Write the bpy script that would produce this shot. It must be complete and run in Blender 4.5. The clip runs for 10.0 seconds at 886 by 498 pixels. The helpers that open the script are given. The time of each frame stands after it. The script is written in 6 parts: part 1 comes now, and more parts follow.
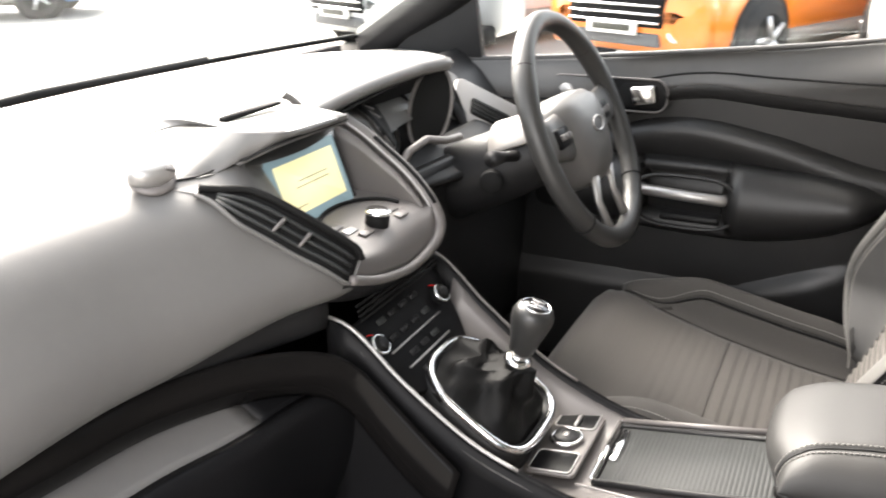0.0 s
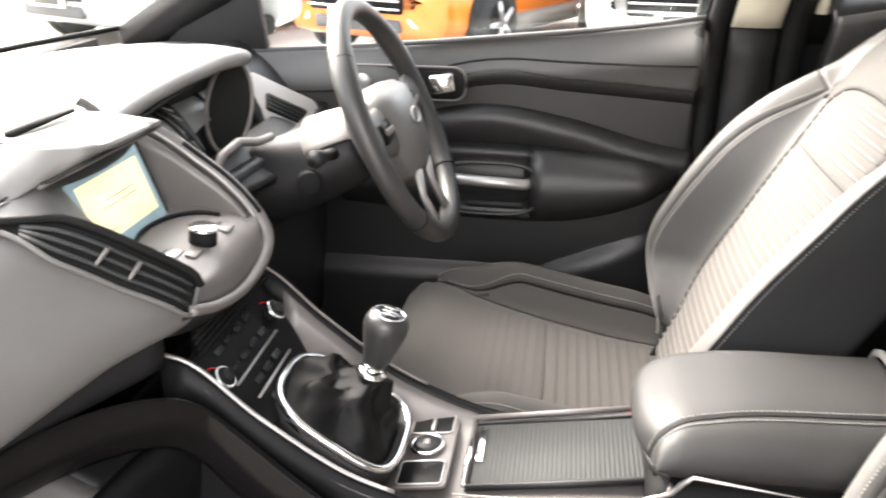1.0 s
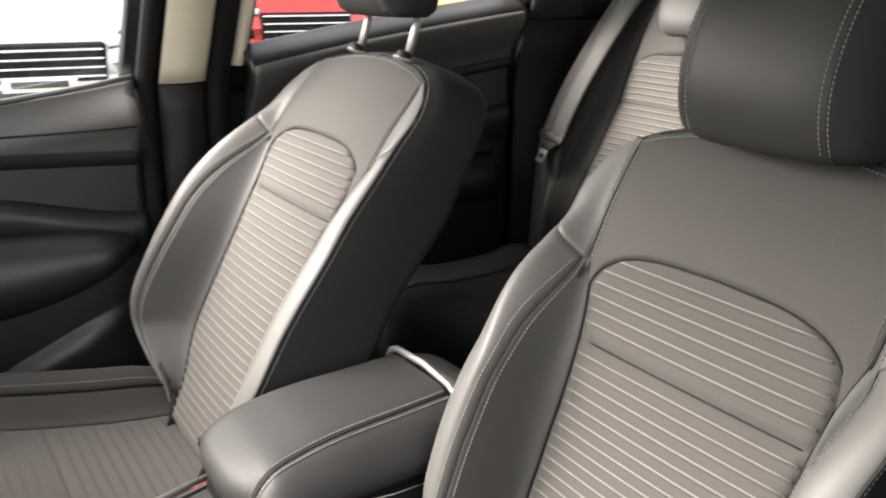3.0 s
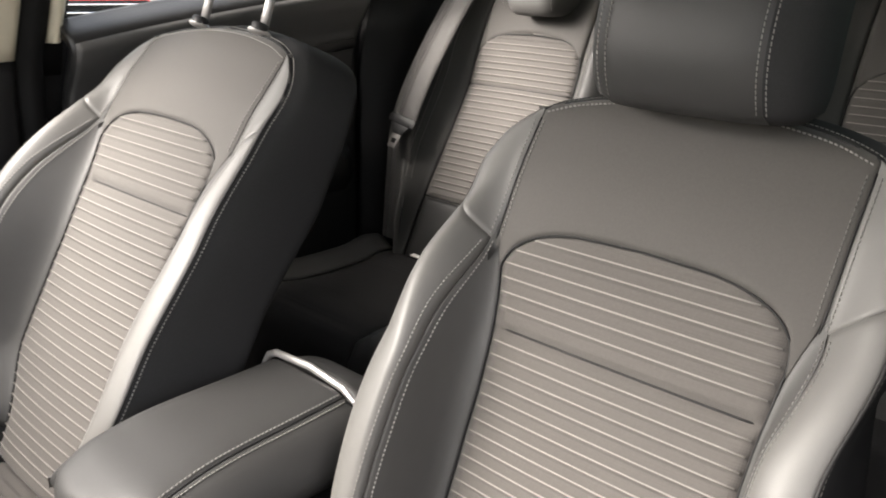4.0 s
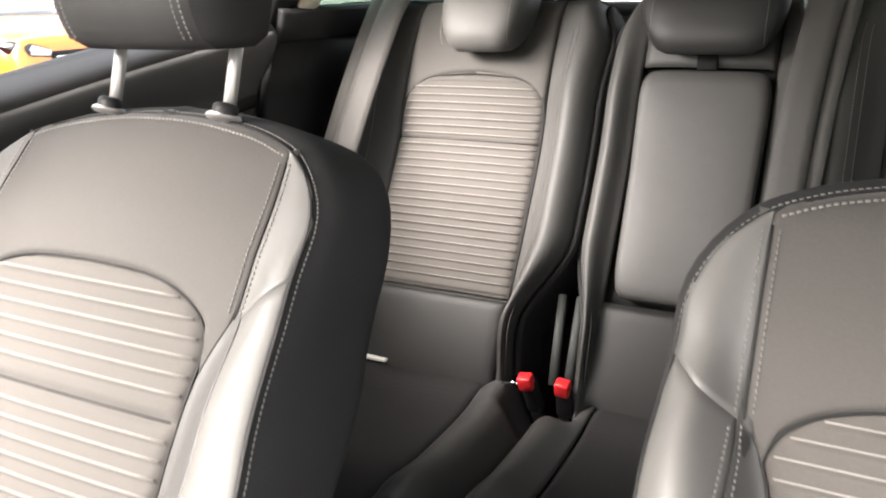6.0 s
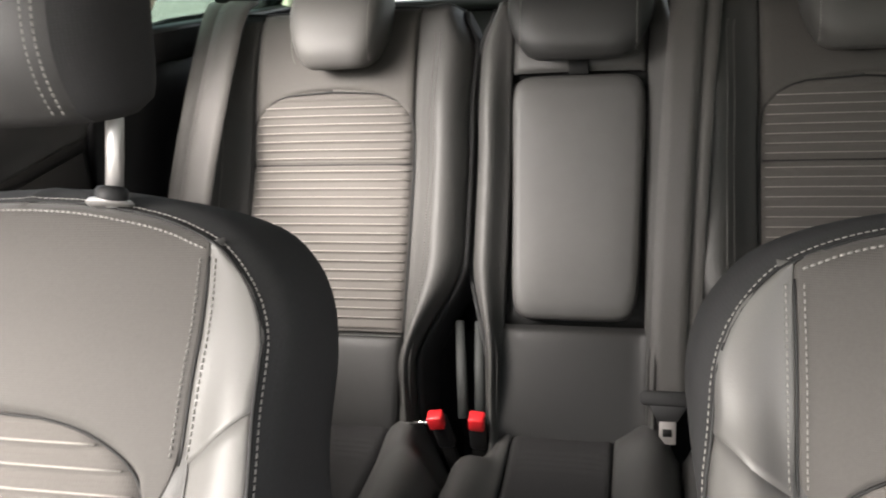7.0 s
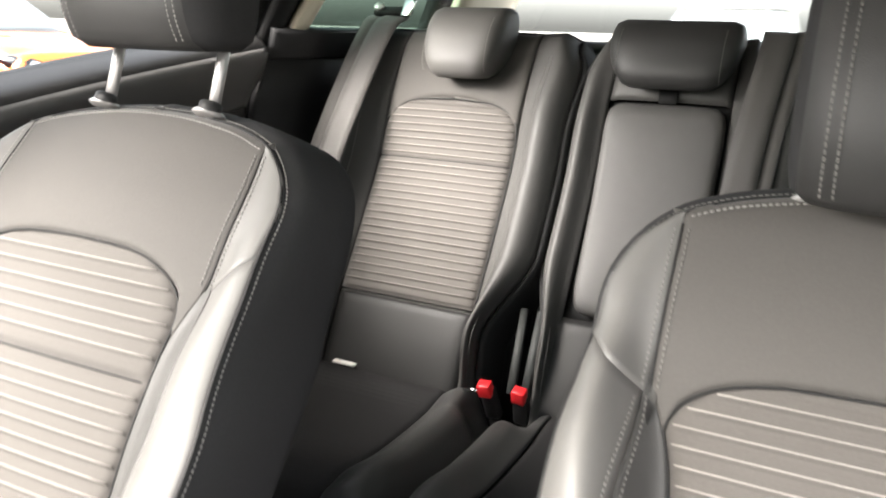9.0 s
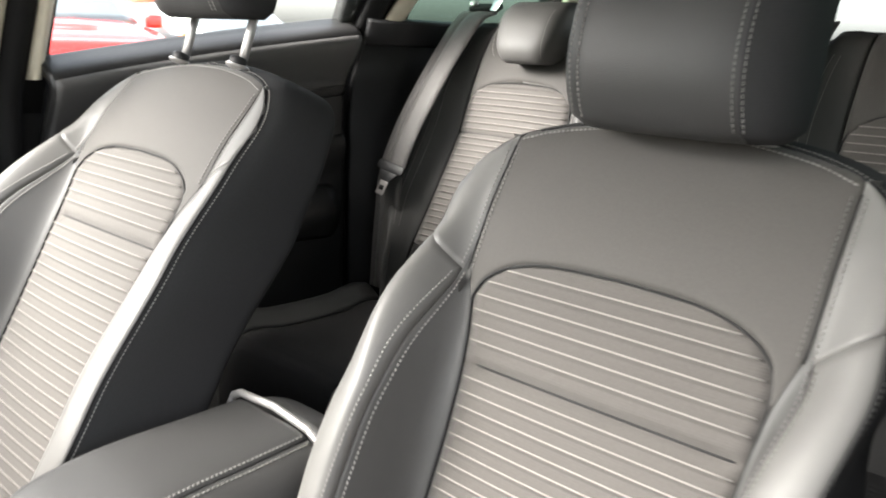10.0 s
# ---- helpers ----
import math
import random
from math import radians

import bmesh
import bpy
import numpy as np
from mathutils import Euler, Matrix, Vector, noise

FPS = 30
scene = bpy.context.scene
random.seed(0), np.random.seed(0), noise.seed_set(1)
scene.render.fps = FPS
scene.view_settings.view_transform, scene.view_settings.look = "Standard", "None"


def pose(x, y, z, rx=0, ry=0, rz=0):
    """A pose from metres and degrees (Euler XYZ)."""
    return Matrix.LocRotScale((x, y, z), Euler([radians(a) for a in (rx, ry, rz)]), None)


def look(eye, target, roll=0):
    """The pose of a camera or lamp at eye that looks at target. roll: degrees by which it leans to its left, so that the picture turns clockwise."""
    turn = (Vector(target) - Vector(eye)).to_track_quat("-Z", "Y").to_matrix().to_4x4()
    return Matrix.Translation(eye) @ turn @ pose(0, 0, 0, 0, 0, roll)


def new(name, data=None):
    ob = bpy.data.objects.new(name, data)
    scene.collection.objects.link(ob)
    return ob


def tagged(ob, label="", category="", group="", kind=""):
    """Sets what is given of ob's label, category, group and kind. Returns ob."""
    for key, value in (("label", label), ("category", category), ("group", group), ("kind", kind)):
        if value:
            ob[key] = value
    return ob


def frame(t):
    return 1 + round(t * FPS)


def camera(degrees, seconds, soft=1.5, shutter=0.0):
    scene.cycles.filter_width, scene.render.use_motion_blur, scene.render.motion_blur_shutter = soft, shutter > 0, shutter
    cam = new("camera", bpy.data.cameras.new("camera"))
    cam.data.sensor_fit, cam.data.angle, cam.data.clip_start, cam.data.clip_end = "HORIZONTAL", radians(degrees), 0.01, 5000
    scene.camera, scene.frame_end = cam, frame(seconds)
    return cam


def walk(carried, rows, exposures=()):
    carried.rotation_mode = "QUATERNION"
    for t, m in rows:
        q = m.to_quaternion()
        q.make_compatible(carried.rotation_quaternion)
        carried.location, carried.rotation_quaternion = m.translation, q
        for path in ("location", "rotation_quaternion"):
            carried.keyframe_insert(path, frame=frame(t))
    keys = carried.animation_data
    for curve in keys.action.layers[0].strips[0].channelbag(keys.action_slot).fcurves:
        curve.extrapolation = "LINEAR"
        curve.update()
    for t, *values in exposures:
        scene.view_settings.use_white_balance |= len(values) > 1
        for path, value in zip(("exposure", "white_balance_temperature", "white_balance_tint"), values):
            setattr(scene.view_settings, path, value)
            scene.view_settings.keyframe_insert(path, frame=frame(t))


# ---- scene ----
cam = camera(55.9, 10.0, soft=1.8, shutter=0.4)
PATH = [
    (0, (-0.86, 0.072, 1.305), (0.801, 0.911, 0.571), -1.3),
    (0.5, (-0.835, 0.163, 1.298), (0.947, 0.694, 0.562), -0.1),
    (1, (-0.826, 0.202, 1.3), (1.001, 0.472, 0.534), 0.2),
    (1.5, (-0.829, 0.224, 1.293), (1.026, 0.132, 0.551), 1.0),
    (2, (-0.861, 0.267, 1.301), (0.961, -0.204, 0.622), 1.3),
    (2.5, (-0.856, 0.294, 1.312), (0.862, -0.494, 0.656), 0.9),
    (3, (-0.78, 0.34, 1.296), (0.788, -0.728, 0.661), 0.5),
    (4.5, (-0.591, 0.357, 1.247), (0.567, -1.136, 0.592), 2.0),
    (5, (-0.47, 0.361, 1.242), (0.593, -1.201, 0.585), 1.4),
    (5.5, (-0.344, 0.308, 1.253), (0.675, -1.299, 0.635), 0.3),
    (7, (-0.082, 0.19, 1.32), (0.383, -1.641, 0.663), -4.0),
    (7.5, (-0.066, 0.172, 1.323), (0.229, -1.674, 0.611), -2.8),
    (8, (-0.079, 0.192, 1.323), (0.216, -1.665, 0.64), -0.6),
    (8.5, (-0.145, 0.248, 1.31), (0.403, -1.585, 0.726), 1.0),
    (9, (-0.295, 0.309, 1.26), (0.591, -1.407, 0.743), 1.5),
    (9.5, (-0.472, 0.303, 1.218), (0.651, -1.262, 0.681), 0.9),
    (10, (-0.67, 0.312, 1.217), (0.648, -1.11, 0.726), 2.2),
]
walk(cam, [(t, look(e, g, r)) for t, e, g, r in PATH],
     exposures=[(0.0, 3.05, 6800, 13), (1.0, 3.35, 6800, 14), (1.5, 3.35, 6800, 14), (2.0, 3.0, 6800, 14), (3.0, 2.52, 6800, 14), (5.0, 2.77, 6700, 14), (5.5, 3.17, 6750, 15), (7.0, 2.85, 6700, 14), (8.5, 2.99, 6700, 13), (9.3, 3.13, 6600, 12), (10.0, 2.98, 6500, 11)])

# ---- light ----
world = bpy.data.worlds.new("sky")
scene.world = world
world.use_nodes = True
wn = world.node_tree
sky = wn.nodes.new("ShaderNodeTexSky")
sky.sky_type, sky.sun_disc = "NISHITA", False
sky.sun_elevation, sky.sun_rotation = radians(41), radians(35)
sky.dust_density, sky.air_density = 4.0, 1.0
wn.nodes["Background"].inputs[1].default_value = 0.15
hazy = wn.nodes.new("ShaderNodeHueSaturation")      # thin white cloud takes most of the blue
hazy.inputs["Saturation"].default_value = 0.35
wn.links.new(sky.outputs[0], hazy.inputs["Color"])
wn.links.new(hazy.outputs[0], wn.nodes["Background"].inputs[0])
sun = new("sun", bpy.data.lights.new("sun", "SUN"))
sun.data.energy, sun.data.angle, sun.data.color = 3.0, radians(46), (1, 0.95, 0.88)
sun.matrix_world = look((2.0, 2.9, 3.5), (0, 0, 0.4))
side_light = new("rear_window_daylight", bpy.data.lights.new("rear_window_daylight", "AREA"))
side_light.data.shape, side_light.data.size, side_light.data.size_y = "RECTANGLE", 0.50, 0.12
side_light.data.energy, side_light.data.color = 0.56, (1, 0.97, 0.93)
side_light.matrix_world = look((0.60, -0.50, 1.38), (0.24, -1.0, 0.98))
side_light.data.spread = radians(64)
front_light = new("driver_window_daylight", bpy.data.lights.new("driver_window_daylight", "AREA"))
front_light.data.shape, front_light.data.size, front_light.data.size_y = "RECTANGLE", 0.62, 0.12
front_light.data.energy, front_light.data.color, front_light.data.spread = 0.74, (1, 0.97, 0.93), radians(105)
front_light.matrix_world = look((0.60, 0.20, 1.43), (0.28, -0.27, 0.98))
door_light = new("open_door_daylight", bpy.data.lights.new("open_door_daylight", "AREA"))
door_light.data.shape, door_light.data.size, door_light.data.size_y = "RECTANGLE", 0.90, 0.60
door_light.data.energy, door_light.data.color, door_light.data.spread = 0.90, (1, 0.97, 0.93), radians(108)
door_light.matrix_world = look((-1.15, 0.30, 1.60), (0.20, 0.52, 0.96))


# ---- materials ----
def material(name, color, rough=0.6, metal=0.0, vary=0.12, scale=60.0, bump=0.0, bscale=300.0, stain=0.1, coat=0.0, spec=0.5,
             island=False):
    m = bpy.data.materials.new(name)
    m.use_nodes = True
    nt = m.node_tree
    b = nt.nodes["Principled BSDF"]
    b.inputs["Roughness"].default_value, b.inputs["Metallic"].default_value = rough, metal
    b.inputs["Coat Weight"].default_value, b.inputs["Specular IOR Level"].default_value = coat, spec
    tc = nt.nodes.new("ShaderNodeTexCoord")
    fine, wide = nt.nodes.new("ShaderNodeTexNoise"), nt.nodes.new("ShaderNodeTexNoise")
    fine.inputs["Scale"].default_value, wide.inputs["Scale"].default_value = scale, 5.0
    fine.inputs["Detail"].default_value, wide.inputs["Detail"].default_value = 3, 3
    add = nt.nodes.new("ShaderNodeMath")
    add.operation = "MULTIPLY_ADD"
    add.inputs[1].default_value = vary
    mul = nt.nodes.new("ShaderNodeMath")
    mul.operation = "MULTIPLY_ADD"
    mul.inputs[1].default_value, mul.inputs[2].default_value = stain, 1 - (vary + stain) / 2
    hsv = nt.nodes.new("ShaderNodeHueSaturation")
    hsv.inputs["Color"].default_value = (*color, 1)
    for n in (fine, wide):
        nt.links.new(tc.outputs["Object"], n.inputs["Vector"])
    nt.links.new(wide.outputs["Fac"], mul.inputs[0])
    nt.links.new(fine.outputs["Fac"], add.inputs[0])
    nt.links.new(mul.outputs[0], add.inputs[2])
    nt.links.new(add.outputs[0], hsv.inputs["Value"])
    nt.links.new(hsv.outputs[0], b.inputs["Base Color"])
    rm = nt.nodes.new("ShaderNodeMapRange")
    rm.inputs["To Min"].default_value, rm.inputs["To Max"].default_value = max(rough - 0.06, 0.02), min(rough + 0.08, 1)
    nt.links.new(wide.outputs["Fac"], rm.inputs["Value"])
    nt.links.new(rm.outputs[0], b.inputs["Roughness"])
    if bump:
        tex = nt.nodes.new("ShaderNodeTexVoronoi")
        tex.inputs["Scale"].default_value = bscale
        bp = nt.nodes.new("ShaderNodeBump")
        bp.inputs["Strength"].default_value, bp.inputs["Distance"].default_value = bump, 0.0012
        nt.links.new(tc.outputs["Object"], tex.inputs["Vector"])
        nt.links.new(tex.outputs["Distance"], bp.inputs["Height"])
        nt.links.new(bp.outputs[0], b.inputs["Normal"])
    return m


def woven(name, color, rough=0.85, scale=900.0, strength=0.35, sheen=0.12):
    """Cloth: two crossed wave textures give a weave in colour and relief."""
    m = material(name, color, rough, vary=0.25, scale=400, stain=0.12, spec=0.25)
    nt = m.node_tree
    b = nt.nodes["Principled BSDF"]
    b.inputs["Sheen Weight"].default_value = sheen
    b.inputs["Specular IOR Level"].default_value = 0.25 if sheen else 0.1
    tc = nt.nodes.new("ShaderNodeTexCoord")
    mx = nt.nodes.new("ShaderNodeMath")
    for i, d in enumerate(("X", "Z")):
        w = nt.nodes.new("ShaderNodeTexWave")
        w.bands_direction = d
        w.inputs["Scale"].default_value = scale / 6
        w.inputs["Distortion"].default_value = 1.0
        nt.links.new(tc.outputs["Object"], w.inputs["Vector"])
        nt.links.new(w.outputs["Fac"], mx.inputs[i])
    bp = nt.nodes.new("ShaderNodeBump")
    bp.inputs["Strength"].default_value, bp.inputs["Distance"].default_value = strength, 0.0008
    nt.links.new(mx.outputs[0], bp.inputs["Height"])
    nt.links.new(bp.outputs[0], b.inputs["Normal"])
    return m


def clear(name, tint, rough=0.0):
    m = bpy.data.materials.new(name)
    m.use_nodes = True
    nt = m.node_tree
    nt.nodes.remove(nt.nodes["Principled BSDF"])
    out = nt.nodes["Material Output"]
    tr, gl, mix = (nt.nodes.new("ShaderNode" + n) for n in ("BsdfTransparent", "BsdfGlossy", "MixShader"))
    tr.inputs[0].default_value = (*tint, 1)
    gl.inputs["Roughness"].default_value = rough
    mix.inputs[0].default_value = 0.04
    nt.links.new(tr.outputs[0], mix.inputs[1])
    nt.links.new(gl.outputs[0], mix.inputs[2])
    nt.links.new(mix.outputs[0], out.inputs[0])
    return m


def glowing(name, color, strength):
    m = material(name, color, 0.3)
    b = m.node_tree.nodes["Principled BSDF"]
    b.inputs["Emission Color"].default_value, b.inputs["Emission Strength"].default_value = (*color, 1), strength
    return m


LEATHER = woven("dark_taupe_cloth", (0.0485, 0.0454, 0.0418), 0.75, 1500.0, 0.12, 0.08)
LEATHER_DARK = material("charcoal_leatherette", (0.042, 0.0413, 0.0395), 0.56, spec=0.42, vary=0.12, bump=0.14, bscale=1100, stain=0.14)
# Black roll leather lightened to stand in for light reaching the bench.
ROLL_LEATHER = material("lightened_roll_leatherette", (0.052, 0.0513, 0.0500), 0.50, spec=0.45, vary=0.12, bump=0.12, bscale=1100)
LEATHER_MID = material("grey_leatherette", (0.046, 0.0450, 0.0430), 0.60, spec=0.36, vary=0.12, bump=0.12, bscale=1100, stain=0.14)
# Charcoal leatherette taken near black, putting the shade low on the backs into colour.
LEATHER_SHADED = material("shaded_leatherette", (0.014, 0.0138, 0.0135), 0.50, spec=0.26, vary=0.12, bump=0.14, bscale=1100, stain=0.14)
PAD_LEATHER = material("armrest_pad_leatherette", (0.043, 0.0421, 0.0402), 0.56, spec=0.36, vary=0.12, bump=0.14, bscale=1100, stain=0.14)
HEAD_LEATHER = material("taupe_leatherette", (0.064, 0.062, 0.0585), 0.58, spec=0.36, vary=0.10, bump=0.10, bscale=1100)
# Charcoal leatherette lightened: the highlight on rolls and shoulders is in its colour.
LEATHER_LIT = material("highlight_leatherette", (0.082, 0.0797, 0.0755), 0.50, vary=0.08, bump=0.08, bscale=1100)
LID_LEATHER = material("armrest_leatherette", (0.023, 0.0228, 0.0222), 0.52, spec=0.36, vary=0.12, bump=0.14, bscale=1100, stain=0.14)
CLOTH = woven("taupe_cloth", (0.0605, 0.0557, 0.0510), strength=0.12)
CLOTH_DARK = woven("black_cloth", (0.027, 0.0266, 0.027), 0.9, sheen=0.0)
CLOTH_SHELL = woven("dark_backing_cloth", (0.026, 0.026, 0.0265), 0.85, strength=0.05, sheen=0.0)
THREAD = material("pale_thread", (0.155, 0.15, 0.14), 0.7, vary=0.3, scale=500)
RIBTHREAD = material("pale_rib_thread", (0.165, 0.155, 0.140), 0.75, vary=0.3, scale=400)
SEAM = material("dark_piping", (0.012, 0.012, 0.012), 0.6, spec=0.2)
PAD = material("soft_grained_dash_plastic", (0.1035, 0.1008, 0.0972), 0.45, bump=0.12, bscale=1000, stain=0.16)
PLASTIC = material("black_grained_plastic", (0.010, 0.010, 0.0105), 0.5, spec=0.3, bump=0.12, bscale=1000, stain=0.2)
DOORSKIN = material("dark_grey_door_plastic", (0.0128, 0.0126, 0.0126), 0.40, spec=0.48, bump=0.12, bscale=1000, stain=0.2)
# Door top charcoal lightened: light from the window is put into its colour.
DOORTOP = material("window_lit_door_top", (0.080, 0.078, 0.0765), 0.48, spec=0.4, bump=0.12, bscale=1000, stain=0.15)
GLOSS = material("piano_black", (0.008, 0.008, 0.009), 0.12, coat=0.6, vary=0.05)
SHUTTER = material("dark_satin_shutter_plastic", (0.028, 0.030, 0.0295), 0.6, spec=0.25)
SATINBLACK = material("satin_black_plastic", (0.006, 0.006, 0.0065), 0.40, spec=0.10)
DARKGLOSS = material("dark_lacquered_strip", (0.006, 0.0056, 0.0055), 0.16, spec=0.09)
FAINT = material("faint_grey_print", (0.36, 0.34, 0.24), 0.5)
KNOB = material("dark_grey_knob_leather", (0.020, 0.020, 0.0195), 0.38)
RUBBER = material("black_rubber", (0.006, 0.006, 0.006), 0.75, spec=0.2)
SATIN = material("satin_silver_plastic", (0.42, 0.41, 0.40), 0.36, 0.7, vary=0.06)
TRIMGREY = material("warm_grey_painted_plastic", (0.135, 0.125, 0.12), 0.42, 0.2, vary=0.06)
CHROME = material("chrome", (0.82, 0.82, 0.82), 0.12, 1.0, vary=0.03)
BEIGE = material("cream_pillar_plastic", (0.52, 0.48, 0.38), 0.6, bump=0.15, bscale=400)
HEADLINER = woven("light_grey_headlining", (0.62, 0.60, 0.55), 0.95)
CARPET = woven("black_carpet", (0.007, 0.007, 0.0075), 0.95, sheen=0.0)
BELT = woven("grey_belt_webbing", (0.060, 0.057, 0.054), 0.45, 1500.0, 0.3)
REDPLASTIC = material("red_plastic", (0.62, 0.02, 0.025), 0.35)
RIMLEATHER = material("smooth_wheel_leather", (0.026, 0.0257, 0.0248), 0.42, bump=0.08, bscale=1000)
PALEGREY = material("pale_warm_grey_plastic", (0.27, 0.255, 0.24), 0.42, vary=0.06, bump=0.06, bscale=1000)
BOSS = material("wheel_boss_plastic", (0.092, 0.0885, 0.0855), 0.42, bump=0.08, bscale=1000)
BOOT = material("black_gaiter_leather", (0.004, 0.004, 0.004), 0.55, spec=0.13, bump=0.10, bscale=500)
GLASS = clear("window_glass", (0.92, 0.94, 0.93))
TINT = clear("tinted_glass", (0.40, 0.48, 0.44))
SCREEN_BLUE = glowing("screen_frame_glow", (0.17, 0.25, 0.28), 0.12)
SCREEN_YELLOW = glowing("screen_yellow_glow", (0.80, 0.74, 0.42), 0.12)
INK = material("dark_ink", (0.05, 0.05, 0.04), 0.5)
BARK = material("grey_brown_bark", (0.10, 0.08, 0.06), 0.9, vary=0.3, bump=0.5, bscale=60)
LEAF = material("bright_green_leaf", (0.09, 0.17, 0.03), 0.55, vary=0.3, scale=8)
DULL = material("dull_grey_mesh", (0.09, 0.09, 0.095), 0.6)
PAPER = material("white_label", (0.75, 0.74, 0.70), 0.6)
TARMAC = material("worn_pale_asphalt", (0.24, 0.23, 0.21), 0.9, vary=0.35, scale=40, bump=0.6, bscale=90, stain=0.35)
CONCRETE = material("pale_concrete", (0.38, 0.36, 0.33), 0.85, vary=0.2, scale=15, bump=0.2, bscale=60, stain=0.3)
TYRE = material("tyre_rubber", (0.02, 0.02, 0.02), 0.8, bump=0.3, bscale=120)
ALLOY = material("alloy", (0.62, 0.62, 0.63), 0.3, 0.9)
LAMPGLASS = material("clear_lamp_lens", (0.75, 0.76, 0.78), 0.12, 0.3, coat=0.8)
CLADDING = material("taupe_cladding_plastic", (0.20, 0.185, 0.16), 0.6)
# Pale base colour stands in for the sky reflected in the cars' windows.
CARGLASS = material("sky_lit_car_glass", (0.16, 0.18, 0.185), 0.06, coat=1.0, vary=0.3, scale=2.0)
TAILRED = material("red_lamp_lens", (0.55, 0.01, 0.01), 0.15, coat=0.6)


def paint(name, color):
    return material(name, color, 0.3, vary=0.04, stain=0.06, coat=1.0)


# ---- mesh helpers ----
def spl(xs, ys):
    """A smooth curve through points (Catmull-Rom over uneven steps)."""
    xs, ys = np.array(xs, float), np.array(ys, float)
    m = np.gradient(ys, xs)

    def f(x):
        x = min(max(x, xs[0]), xs[-1])
        i = min(max(int(np.searchsorted(xs, x)) - 1, 0), len(xs) - 2)
        h = xs[i + 1] - xs[i]
        s = (x - xs[i]) / h
        return float((2 * s**3 - 3 * s * s + 1) * ys[i] + (s**3 - 2 * s * s + s) * h * m[i]
                     + (3 * s * s - 2 * s**3) * ys[i + 1] + (s**3 - s * s) * h * m[i + 1])
    return f


def smooth(a, b, x):
    s = min(max((x - a) / (b - a), 0), 1)
    return s * s * (3 - 2 * s)


def origin_of(ob):
    p = Vector((0, 0, 0))
    while ob:
        p += ob.location
        ob = ob.parent
    return p


def thing(name, at, label, category, group="", kind=""):
    ob = new(name)
    ob.empty_display_size = 0.05
    ob.location = at
    return tagged(ob, label, category, group, kind)


def part(name, bm, mat, parent, label="", flat=False, kind=""):
    """Links a bmesh, given in world metres, as one mesh under a thing or a part."""
    me = bpy.data.meshes.new(name)
    bm.to_mesh(me)
    bm.free()
    for p in me.polygons:
        p.use_smooth = not flat
    me.materials.append(mat)
    ob = new(name, me)
    if parent:
        o = origin_of(parent)
        me.transform(Matrix.Translation(-o))
        ob.parent = parent
    return tagged(ob, label, kind=kind)


def setting(name, bm, mat, label, category, flat=False):
    return tagged(part(name, bm, mat, None, flat=flat), label, category, kind="structure")


def sheet(f, nu, nv, thick=0.006, flip=False, open_back=False):
    """A curved sheet f(a, b), a and b from 0 to 1, closed to a body of that thickness behind."""
    g = np.array([[f(i / nu, j / nv) for j in range(nv + 1)] for i in range(nu + 1)], float)
    du, dv = np.gradient(g, axis=0), np.gradient(g, axis=1)
    n = np.cross(du, dv)
    n /= np.maximum(np.linalg.norm(n, axis=2, keepdims=True), 1e-9)
    if flip:
        n = -n
    bm = bmesh.new()
    top = [[bm.verts.new(g[i, j]) for j in range(nv + 1)] for i in range(nu + 1)]
    low = top if open_back else [[bm.verts.new(g[i, j] - n[i, j] * thick) for j in range(nv + 1)] for i in range(nu + 1)]

    def face(*vs):
        vs = list(dict.fromkeys(vs))
        if len(vs) > 2:
            try:
                bm.faces.new(vs[::-1] if flip else vs)
            except ValueError:
                pass
    for i in range(nu):
        for j in range(nv):
            face(top[i][j], top[i + 1][j], top[i + 1][j + 1], top[i][j + 1])
            if not open_back:
                face(low[i][j], low[i][j + 1], low[i + 1][j + 1], low[i + 1][j])
    if open_back:
        return bm
    for i in range(nu):
        face(top[i][0], low[i][0], low[i + 1][0], top[i + 1][0])
        face(top[i][nv], top[i + 1][nv], low[i + 1][nv], low[i][nv])
    for j in range(nv):
        face(top[0][j], top[0][j + 1], low[0][j + 1], low[0][j])
        face(top[nu][j], low[nu][j], low[nu][j + 1], top[nu][j + 1])
    return bm


def loft(rings, cap=True, closed=True):
    """A skin over rings of points, with closed ends."""
    bm = bmesh.new()
    vs = [[bm.verts.new(p) for p in r] for r in rings]
    n = len(vs[0])
    for a, b in zip(vs, vs[1:]):
        for i in range(n if closed else n - 1):
            bm.faces.new((a[i], a[(i + 1) % n], b[(i + 1) % n], b[i]))
    if cap and closed:
        bm.faces.new(vs[0][::-1])
        bm.faces.new(vs[-1])
    bmesh.ops.recalc_face_normals(bm, faces=bm.faces)
    return bm


